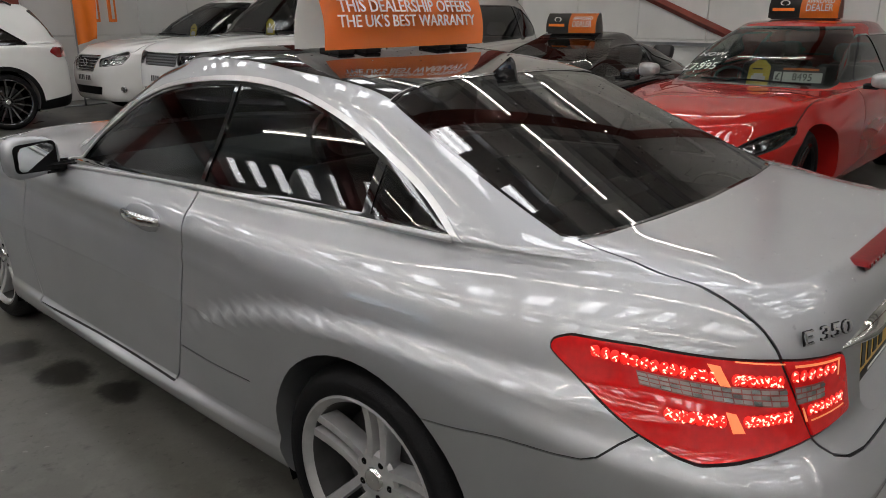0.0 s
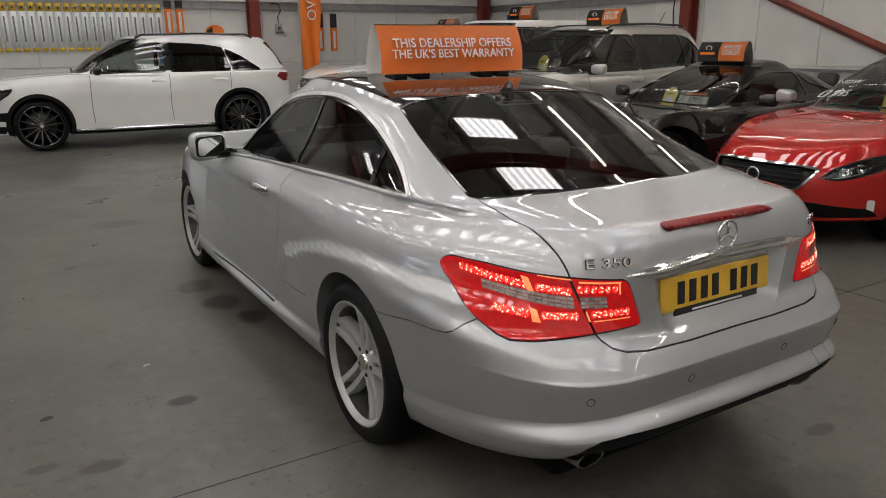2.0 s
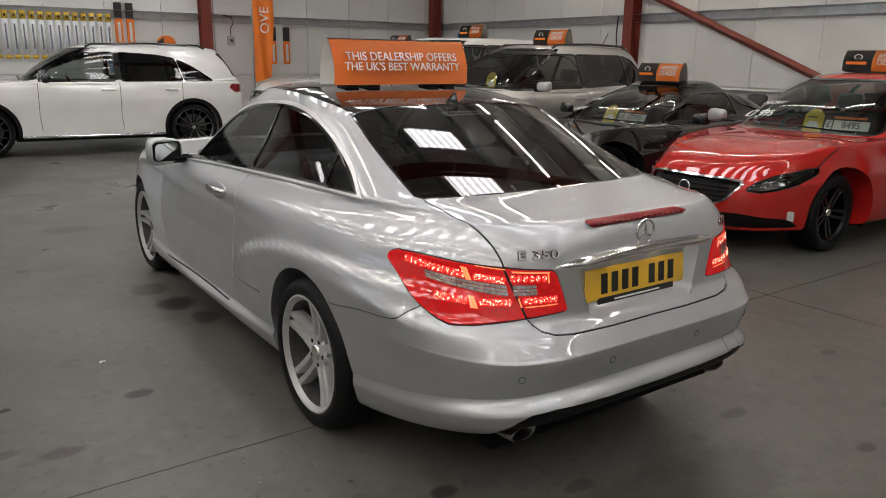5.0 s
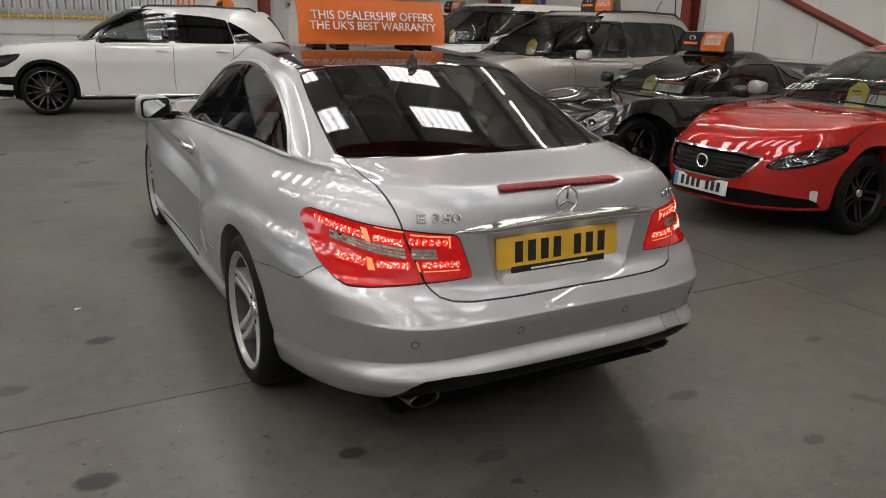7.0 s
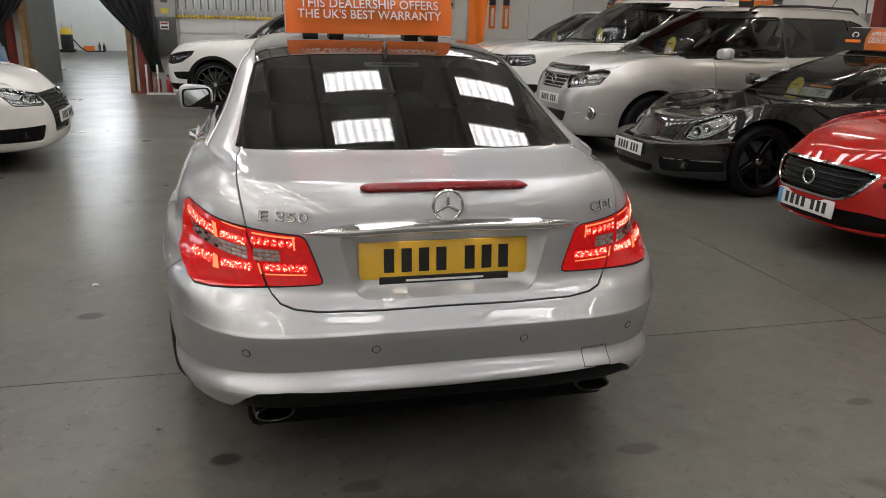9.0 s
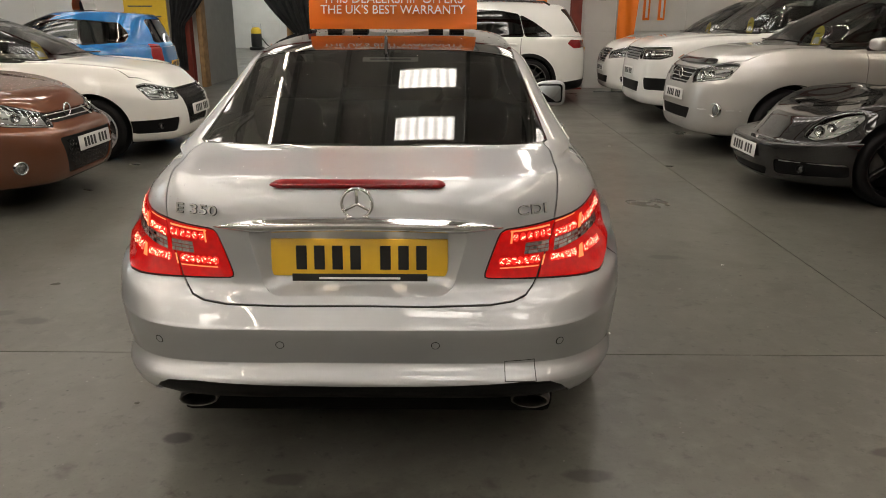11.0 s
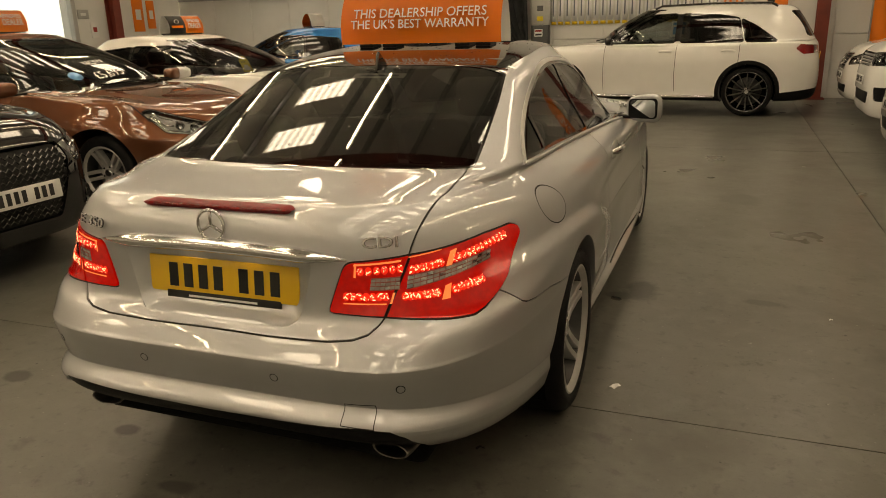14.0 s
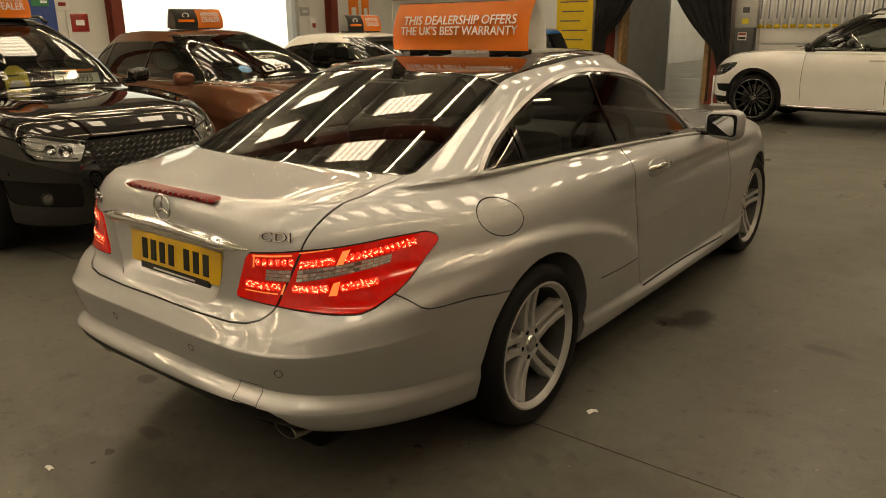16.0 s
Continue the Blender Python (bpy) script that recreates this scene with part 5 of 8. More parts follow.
FACING_EAST = lambda x, y, p, d=0.0: pose(x - p["nose"], y, 0, 0, 0, -90 + d)

red_hatch = base(paint=M["red"], nose=3.62, tail=-0.82, wb=2.647, hw=0.90, H=1.41, belt=0.89, hood=0.63, cowl_z=0.895, cowl_y=2.20, back_z=0.98, back_y=-0.68,
                 screen_top=1.25, back_top=-0.25, roof_w=0.54, wheel_r=0.32, bumper=0.45, lean=0.035, nf=3.1, doors=(1.75, 0.75, -0.05, -0.35), hump=0.045, mirror=(0.99, 1.85, 0.965),
                 grille=[[(-0.425, 0.592), (-0.28, 0.607), (0.28, 0.607), (0.425, 0.592), (0.345, 0.47), (0.26, 0.425), (-0.26, 0.425), (-0.345, 0.47)]],
                 grille_trim=M["chrome"], intakes=[[(-0.42, 0.36), (0.42, 0.36), (0.66, 0.31), (0.68, 0.235), (-0.68, 0.235), (-0.66, 0.31)]], grille_bars=(0.34, 0.44, 0.60, 5), bar_mat=M["plastic"], lamp_mat=M["lamp_dark"], crease=0.012, slit=[(0.645, 0.292), (0.668, 0.288), (0.674, 0.375), (0.648, 0.38)],
                 headlamp=[(0.60, 0.540), (0.72, 0.600), (0.95, 0.650), (1.28, 0.692), (1.42, 0.700), (1.40, 0.660), (1.16, 0.585), (0.94, 0.545), (0.75, 0.525)], badge=0.52, plate_z=0.345, blue_band=True,
                 spokes=(5, True, 0.016), alloy=M["darkalloy"], barrel=M["darkalloy"], rim=0.225, mirror_paint=M["alloy"])
# black alloy on the sports car: shadow over its wheels put into their colour
sports = base(paint=M["dark"], nose=3.345, tail=-1.0, wb=2.415, hw=0.90, H=1.28, belt=0.81, hood=0.50, cowl_z=0.82, cowl_y=1.95, back_z=0.86, back_y=-0.75, screen_top=0.95,
              back_top=0.25, roof_w=0.50, wheel_r=0.32, bumper=0.42, nf=3.3, nr=3.6, lean=0.16, wing=0.05, crease=0.0, g=0.14, doors=(1.5, 0.35, -0.15), tail_drop=0.12, slant=0.35, kick=0.02, hump=-0.03,
              intakes=[[(-0.72, 0.34), (-0.42, 0.34), (-0.42, 0.22), (-0.72, 0.24)], [(0.42, 0.34), (0.72, 0.34), (0.72, 0.24), (0.42, 0.22)], [(-0.36, 0.26), (0.36, 0.26), (0.32, 0.19), (-0.32, 0.19)]],
              headlamp=[(0.72, 0.52), (0.77, 0.59), (0.90, 0.665), (1.08, 0.715), (1.24, 0.728), (1.29, 0.685), (1.20, 0.60), (1.04, 0.53), (0.86, 0.495)], plate_z=0.375, fogs=[(0.56, 0.28, 0.035)], chrome_fog=False, strips=[(0.44, 0.72, 0.330)],
              spokes=(5, False, 0.03), alloy=M["darkalloy"], barrel=M["darkalloy"], rim=0.235, back_seat=-0.1, droop=0.05)
silver_suv = base(paint=M["grey"], nose=3.46, tail=-0.96, wb=2.56, hw=0.91, H=1.69, belt=1.06, hood=0.92, cowl_z=1.13, cowl_y=2.42, back_z=1.10, back_y=-0.85, screen_top=1.45,
                  back_top=-0.55, roof_w=0.57, wheel_r=0.355, bumper=0.56, g=0.22, mirror=(1.02, 1.87, 1.165), doors=(1.85, 0.86, -0.1, -0.62), lean=0.08, rails=M["gloss_black"], guard=(0.52, 0.925, 0.975), crease=0.03,
                  grille=[[(-0.34, 0.90), (0.34, 0.90), (0.28, 0.74), (-0.28, 0.74)]], grille_bars=(0.3, 0.74, 0.90, 4), bar_mat=M["chrome"],
                  headlamp=[(0.42, 0.76), (0.40, 0.88), (0.95, 0.97), (1.10, 0.95), (0.98, 0.82)], plate_z=0.62, badge=0.83, intakes=[[(-0.42, 0.50), (0.42, 0.50), (0.36, 0.38), (-0.36, 0.38)]],
                  fogs=[(0.66, 0.50, 0.072)], strips=[(0.52, 0.60, 0.50), (0.72, 0.79, 0.50)], alloy=M["alloy"])
white_4x4 = base(paint=M["white"], nose=3.80, tail=-1.2, wb=2.92, hw=0.985, H=1.83, belt=1.16, hood=1.03, cowl_z=1.19, cowl_y=2.55, back_z=1.2, back_y=-1.1, screen_top=1.75,
                 back_top=-0.85, roof_w=0.66, wheel_r=0.39, bumper=0.62, g=0.24, doors=(2.05, 0.95, -0.05, -0.9), lean=0.06, nf=5, nr=5, rise=0.02,
                 grille=[[(-0.42, 1.0), (0.42, 1.0), (0.38, 0.84), (-0.38, 0.84)]], comb=(0.40, 0.845, 0.995), comb_mat=M["alloy"], lamp_mat=M["lamp_dark"],
                 headlamp=[(0.46, 0.86), (0.46, 1.0), (1.15, 1.02), (1.20, 0.92), (1.0, 0.87)], plate_z=0.68, intakes=[[(-0.5, 0.56), (0.5, 0.56), (0.45, 0.42), (-0.45, 0.42)], [(-0.86, 0.62), (-0.58, 0.62), (-0.6, 0.46), (-0.82, 0.46)], [(0.58, 0.62), (0.86, 0.62), (0.82, 0.46), (0.6, 0.46)]],
                 rim=0.27, back_seat=0.3, tailgate_glass=(0.62, 0.56), screen=(0.74, 0.62))
white_suv = base(paint=M["pearl"], nose=3.69, tail=-1.08, wb=2.74, hw=0.94, H=1.70, belt=1.06, hood=0.90, cowl_z=1.12, cowl_y=2.3, back_z=1.12, back_y=-0.95, screen_top=1.35,
                 back_top=-0.5, roof_w=0.58, wheel_r=0.365, bumper=0.56, g=0.22, doors=(1.85, 0.85, -0.1, -0.65), lean=0.08,
                 grille=[[(-0.36, 0.88), (0.36, 0.88), (0.28, 0.68), (-0.28, 0.68)]], grille_bars=(0.32, 0.68, 0.88, 5), bar_mat=M["chrome"], grille_trim=M["chrome"], badge=0.80,
                 headlamp=[(0.46, 0.74), (0.46, 0.84), (1.05, 0.95), (1.10, 0.90), (0.95, 0.78)], plate_z=0.58, intakes=[[(-0.45, 0.46), (0.45, 0.46), (0.4, 0.34), (-0.4, 0.34)]], fogs=[(0.7, 0.42, 0.045)])
white_crossover = base(paint=M["white"], nose=3.70, tail=-0.95, wb=2.873, hw=0.945, H=1.64, belt=1.03, hood=0.90, cowl_z=1.09, cowl_y=2.42, back_z=1.10, back_y=-0.86, screen_top=1.66,
                       back_top=-0.56, roof_w=0.57, wheel_r=0.362, bumper=0.55, g=0.22, doors=(2.16, 1.05, 0.14, -0.36), lean=0.08, cladding=M["plastic"], black_roof=False, rails=M["gloss_black"],
                       grille=[[(-0.36, 0.84), (0.36, 0.84), (0.34, 0.62), (-0.34, 0.62)]], headlamp=[(0.56, 0.69), (0.54, 0.80), (0.78, 0.84), (1.06, 0.872), (1.33, 0.892), (1.29, 0.83), (1.06, 0.72), (0.80, 0.68)], lamp_mat=M["steel_dull"], plate_z=0.52,
                       taillamp=[(0.45, 0.92), (0.55, 1.02), (1.06, 1.04), (1.15, 0.98), (1.0, 0.90)], rim=0.29, spokes=(14, False, 0.015), alloy=M["gloss_alloy"], barrel=M["darkalloy"], arch=0.035, window_trim=M["gloss_black"],
                       intakes=[[(-0.80, 0.37), (0.80, 0.37), (0.72, 0.25), (-0.72, 0.25)], [(0.62, 0.55), (0.86, 0.575), (0.83, 0.43), (0.66, 0.45)], [(-0.86, 0.575), (-0.62, 0.55), (-0.66, 0.45), (-0.83, 0.43)]],
                       pillars=(1.05,), windows=[([(2.15, 1.088), (1.92, 1.33), (1.68, 1.465), (1.40, 1.502), (1.10, 1.508), (1.10, 1.092)], "glass"), ([(1.01, 1.092), (1.01, 1.508), (0.48, 1.475), (0.20, 1.425), (0.11, 1.092)], "privacy"), ([(0.07, 1.092), (0.16, 1.412), (-0.06, 1.30), (-0.36, 1.092)], "privacy")], slant=0.46, kick=0.015, tail_drop=0.06, rear_plate=0.85, mirror_paint=M["gloss_black"], handle_mat=M["white"])
black_suv = base(paint=M["black"], nose=3.49, tail=-0.9, wb=2.603, hw=0.915, H=1.60, belt=0.98, hood=0.83, cowl_z=1.02, cowl_y=2.25, back_z=1.06, back_y=-0.75, screen_top=1.30,
                 back_top=-0.4, roof_w=0.56, wheel_r=0.35, bumper=0.52, g=0.2, doors=(1.75, 0.78, -0.1, -0.5), lean=0.08, grille=[[(-0.40, 0.80), (0.40, 0.80), (0.42, 0.70), (0.28, 0.34), (-0.28, 0.34), (-0.42, 0.70)]],
                 comb=(0.40, 0.36, 0.79), headlamp=[(0.54, 0.66), (0.50, 0.78), (0.98, 0.84), (1.12, 0.82), (0.98, 0.68)], plate_z=0.53, plate_out=0.03, intakes=[[(-0.82, 0.54), (-0.5, 0.52), (-0.5, 0.36), (-0.78, 0.38)], [(0.5, 0.52), (0.82, 0.54), (0.78, 0.38), (0.5, 0.36)]],
                 fogs=[(0.66, 0.42, 0.045)], chrome_fog=False, rails=M["gloss_black"])
brown_hatch = base(paint=M["brown"], nose=3.54, tail=-0.82, wb=2.648, hw=0.91, H=1.48, belt=0.93, hood=0.69, cowl_z=0.97, cowl_y=2.35, back_z=1.02, back_y=-0.7, screen_top=1.25,
                   back_top=-0.3, roof_w=0.55, wheel_r=0.32, bumper=0.45, g=0.18, doors=(1.75, 0.78, -0.05, -0.45), lean=0.10, grille=[[(-0.40, 0.71), (0.40, 0.71), (0.34, 0.64), (-0.34, 0.64)]], grille_bars=(0.36, 0.64, 0.71, 2), bar_mat=M["chrome"],
                   headlamp=[(0.46, 0.62), (0.48, 0.70), (1.12, 0.84), (1.22, 0.82), (0.98, 0.66)], plate_z=0.47, plate_out=0.03, badge=0.70, belt_line=True, mirror=(1.01, 1.93, 1.025), intakes=[[(-0.42, 0.54), (0.42, 0.54), (0.34, 0.26), (-0.34, 0.26)]],
                   comb=(0.36, 0.28, 0.53), fogs=[(0.68, 0.36, 0.05)], spokes=(5, True, 0.016))
white_hatch = base(paint=M["pearl"], nose=3.27, tail=-0.70, wb=2.469, hw=0.87, H=1.42, belt=0.92, hood=0.72, cowl_z=0.98, cowl_y=2.05, back_z=1.0, back_y=-0.55, screen_top=1.15,
                   back_top=-0.2, roof_w=0.53, wheel_r=0.31, bumper=0.45, g=0.17, doors=(1.55, 0.45, -0.35), lean=0.09, grille=[[(-0.36, 0.70), (0.36, 0.70), (0.38, 0.62), (0.28, 0.32), (-0.28, 0.32), (-0.38, 0.62)]], comb=(0.36, 0.34, 0.69),
                   headlamp=[(0.48, 0.60), (0.46, 0.69), (0.92, 0.76), (1.06, 0.74), (0.92, 0.61)], plate_z=0.47, plate_out=0.03, intakes=[[(-0.80, 0.40), (-0.46, 0.42), (-0.48, 0.27), (-0.74, 0.27)], [(0.46, 0.42), (0.80, 0.40), (0.74, 0.27), (0.48, 0.27)]],
                   fogs=[(0.62, 0.34, 0.03)], chrome_fog=False)
blue_hatch = base(paint=M["blue"], nose=3.0, tail=-0.55, wb=2.36, hw=0.80, H=1.47, belt=0.92, hood=0.74, cowl_z=1.0, cowl_y=2.0, back_z=0.96, back_y=-0.48, screen_top=1.2, back_top=-0.28,
                  roof_w=0.53, wheel_r=0.28, bumper=0.45, g=0.17, doors=(1.5, 0.65, -0.05), lean=0.10, headlamp=[(0.42, 0.66), (0.44, 0.76), (0.95, 0.84), (0.9, 0.70)], plate_z=0.45,
                  taillamp=[(0.56, 0.70), (0.58, 0.98), (0.82, 1.0), (0.86, 0.84), (0.80, 0.68)], rear_plate=0.68, tailgate_glass=(0.50, 0.44), rim=0.18, screen=(0.6, 0.5), slant=0.12, kick=0.1,
                  tone=1)

rows = [
    (red_hatch, FACING_WEST(2.93, 1.10, red_hatch), "hatchback", "glossy red hatchback with a price written on its windscreen", "cars facing the aisle"),
    (sports, FACING_WEST(2.77, 3.29, sports), "sports_car", "dark grey low sports coupe with rounded headlamps", "cars facing the aisle"),
    (silver_suv, FACING_WEST(2.75, 5.50, silver_suv, 3), "suv", "silver off-roader with black roof rails and a black bonnet guard", "cars facing the aisle"),
    (white_4x4, FACING_WEST(2.85, 7.90, white_4x4), "luxury_suv", "large boxy white off-roader with a silver mesh grille", "cars facing the aisle"),
    (white_suv, FACING_WEST(2.9, 10.2, white_suv), "suv", "pearl white off-roader near the corner of the hall", "cars facing the aisle"),
    (black_suv, FACING_EAST(-2.55, 0.55, black_suv), "compact_suv", "glossy black compact off-roader with a honeycomb grille", "cars facing the aisle"),
    (brown_hatch, FACING_EAST(-2.60, 2.93, brown_hatch), "hatchback", "metallic copper brown hatchback with a price on its windscreen", "cars facing the aisle"),
    (white_hatch, FACING_EAST(-2.45, 5.15, white_hatch), "hatchback", "small white three-door hatchback with a black grille", "cars facing the aisle"),
    (blue_hatch, pose(-4.6, 9.0, 0, 0, 0, 98), "hatchback", "small bright blue hatchback seen from behind", ""),
]
PARKED = []
for p, m, name, label, group in rows:
    PARKED.append(make_car(p, m, name, label, group) + (m, p))
front_hub, rear_hub = Vector((-1.24, 9.82)), Vector((1.60, 9.56))
ang = math.degrees(math.atan2((front_hub - rear_hub).x * -1, (front_hub - rear_hub).y))
crossover_m = pose(rear_hub.x, rear_hub.y, 0, 0, 0, ang) @ pose(0.90, 0, 0)
PARKED.append(make_car(white_crossover, crossover_m, "crossover", "white crossover with black wheel arch trim and black wheels") + (crossover_m, white_crossover))
for i, (car, sh, m, p) in enumerate(PARKED):
    if p is white_crossover:
        continue
    y = p["screen_top"] - 0.10 if p is black_suv else (p["screen_top"] + p["back_top"]) / 2 + 0.25
    topper(m, 0, y, sh.roof(0, y) + 0.012, turn=180)

# ---- the silver coupe in the aisle ----
COUPE_WB = 2.76


def coupe_rings():
    ys = (-1.09, 0.0, 1.38, 2.76, 3.61)

    def low(yf, yr, ws, zs, nf=4.5, nr=3.6):
        return dict(yf=yf, yr=yr, ym=1.38, nf=nf, nr=nr, w=list(zip(ys, ws)), z=list(zip(ys, zs)))

    def top(yf, yr, ws, zs, nf=3.0, nr=3.6):
        k = np.linspace(yr, yf, len(ws))
        return dict(yf=yf, yr=yr, nf=nf, nr=nr, w=list(zip(k, ws)), z=list(zip(np.linspace(yr, yf, len(zs)), zs)))
    return [
        low(3.40, -0.84, (0.74, 0.76, 0.76, 0.76, 0.74), (0.275, 0.18, 0.165, 0.17, 0.17), nr=5),
        low(3.52, -0.965, (0.825, 0.845, 0.835, 0.845, 0.82), (0.308, 0.205, 0.185, 0.19, 0.19), nr=6),
        low(3.57, -1.050, (0.860, 0.868, 0.880, 0.868, 0.845), (0.385, 0.285, 0.252, 0.285, 0.28), nr=6),
        low(3.57, -1.051, (0.862, 0.869, 0.880, 0.868, 0.845), (0.398, 0.295, 0.258, 0.295, 0.29), nr=6),
        low(3.575, -1.016, (0.852, 0.862, 0.848, 0.866, 0.845), (0.452, 0.335, 0.292, 0.335, 0.36), nr=6),
        low(3.575, -1.018, (0.853, 0.863, 0.848, 0.866, 0.845), (0.460, 0.345, 0.300, 0.345, 0.37), nr=6),
        low(3.58, -1.036, (0.862, 0.868, 0.850, 0.87, 0.845), (0.518, 0.49, 0.48, 0.48, 0.46), nr=6),
        low(3.572, -1.042, (0.866, 0.874, 0.858, 0.87, 0.84), (0.558, 0.588, 0.588, 0.588, 0.53), nr=6),
        low(3.57, -1.034, (0.866, 0.874, 0.860, 0.87, 0.84), (0.570, 0.60, 0.60, 0.60, 0.54), nr=6),
        low(3.54, -0.998, (0.866, 0.876, 0.856, 0.862, 0.83), (0.615, 0.68, 0.70, 0.70, 0.60), nr=6),
        low(3.50, -0.955, (0.864, 0.868, 0.838, 0.848, 0.81), (0.66, 0.755, 0.79, 0.775, 0.65), nr=5.4),
        low(3.44, -0.948, (0.850, 0.852, 0.846, 0.834, 0.78), (0.76, 0.825, 0.828, 0.82, 0.70), nr=5),
        low(3.36, -0.945, (0.815, 0.820, 0.832, 0.79, 0.73), (0.86, 0.88, 0.865, 0.86, 0.74), nr=5),
        low(3.20, -0.925, (0.765, 0.775, 0.800, 0.74, 0.66), (0.935, 0.92, 0.895, 0.885, 0.78), nr=5),
        low(3.05, -0.885, (0.715, 0.742, 0.775, 0.70, 0.60), (0.968, 0.942, 0.912, 0.90, 0.81), nr=5.5),
        low(3.02, -0.868, (0.708, 0.738, 0.772, 0.69, 0.59), (0.9735, 0.945, 0.914, 0.903, 0.815), nr=5.6),
        low(2.92, -0.80, (0.685, 0.725, 0.762, 0.67, 0.56), (0.978, 0.955, 0.922, 0.912, 0.83), nr=6),
        top(2.50, -0.54, (0.72, 0.722, 0.752, 0.755, 0.66), (0.990, 0.965, 0.940, 0.918, 0.915), 3.0, 9),
        top(2.34, -0.45, (0.725, 0.715, 0.748, 0.752, 0.70), (0.998, 0.972, 0.952, 0.932, 0.935), 3.2, 9),
        top(2.28, -0.395, (0.712, 0.708, 0.738, 0.742, 0.69), (1.016, 0.99, 0.975, 0.955, 0.965), 3.2, 9),
        top(1.98, -0.145, (0.655, 0.660, 0.668, 0.665, 0.63), (1.123, 1.095, 1.09, 1.09, 1.125), 3.4, 8),
        top(1.72, 0.090, (0.608, 0.608, 0.606, 0.60, 0.58), (1.222, 1.21, 1.208, 1.206, 1.235), 3.6, 8),
        top(1.66, 0.150, (0.595, 0.595, 0.594, 0.585, 0.57), (1.248, 1.235, 1.235, 1.232, 1.26), 3.6, 8),
        top(1.56, 0.215, (0.565, 0.562, 0.562, 0.55, 0.53), (1.272, 1.272, 1.277, 1.275, 1.292), 3.6, 8),
        top(1.44, 0.32, (0.515, 0.515, 0.52, 0.51, 0.48), (1.296, 1.314, 1.325, 1.326, 1.322), 3.6, 6),
        top(1.30, 0.50, (0.39, 0.39, 0.39, 0.39, 0.36), (1.326, 1.340, 1.350, 1.351, 1.345), 3.4, 5),
        top(1.16, 0.66, (0.20, 0.20, 0.20, 0.20, 0.20), (1.338, 1.350, 1.357, 1.358, 1.352), 3, 3),
        top(1.05, 0.74, (0.001, 0.001, 0.001), (1.346, 1.359, 1.359), 2, 2),
    ]


def coupe_haunch(d):
    """The rear wings swell over the wheels under a soft arched crease; the doors are hollowed below the shoulder."""
    x, y, z = d[..., 0], d[..., 1], d[..., 2]
    step = lambda a: np.clip(a, 0, 1) ** 2 * (3 - 2 * np.clip(a, 0, 1))
    rise = pchip((-0.9, -0.55, -0.2, 0.15, 0.45, 0.7, 1.0), (0.755, 0.765, 0.765, 0.745, 0.69, 0.60, 0.44))(y)
    swell = 0.021 * step((1.0 - y) / 0.4) * step((y + 0.95) / 0.3) * step((rise + 0.006 - z) / 0.030) * step((z - 0.25) / 0.2)
    line_z = 0.775 + 0.03 * (y - 1.5)
    hollow = 0.010 * step((y - 0.25) / 0.7) * step((2.75 - y) / 0.4) * step((line_z - z) / 0.035) * step((z - line_z + 0.24) / 0.2)
    out = d.copy()
    out[..., 0] += np.where(x > 0.6, swell - hollow, 0)
    return out


def calm(d):
    """Where the body is drawn out smooth: the cabin, the top of the boot and its rear face, not the lip between them."""
    y, z = d[..., 1], d[..., 2]
    upper = np.clip((z - 0.95) / 0.02, 0, 1) * np.clip((y + 0.80) / 0.04, 0, 1)
    rear = np.clip((z - 0.80) / 0.03, 0, 1) * np.clip((0.948 - z) / 0.01, 0, 1) * np.clip((-0.55 - y) / 0.1, 0, 1)
    return np.maximum(upper, rear)


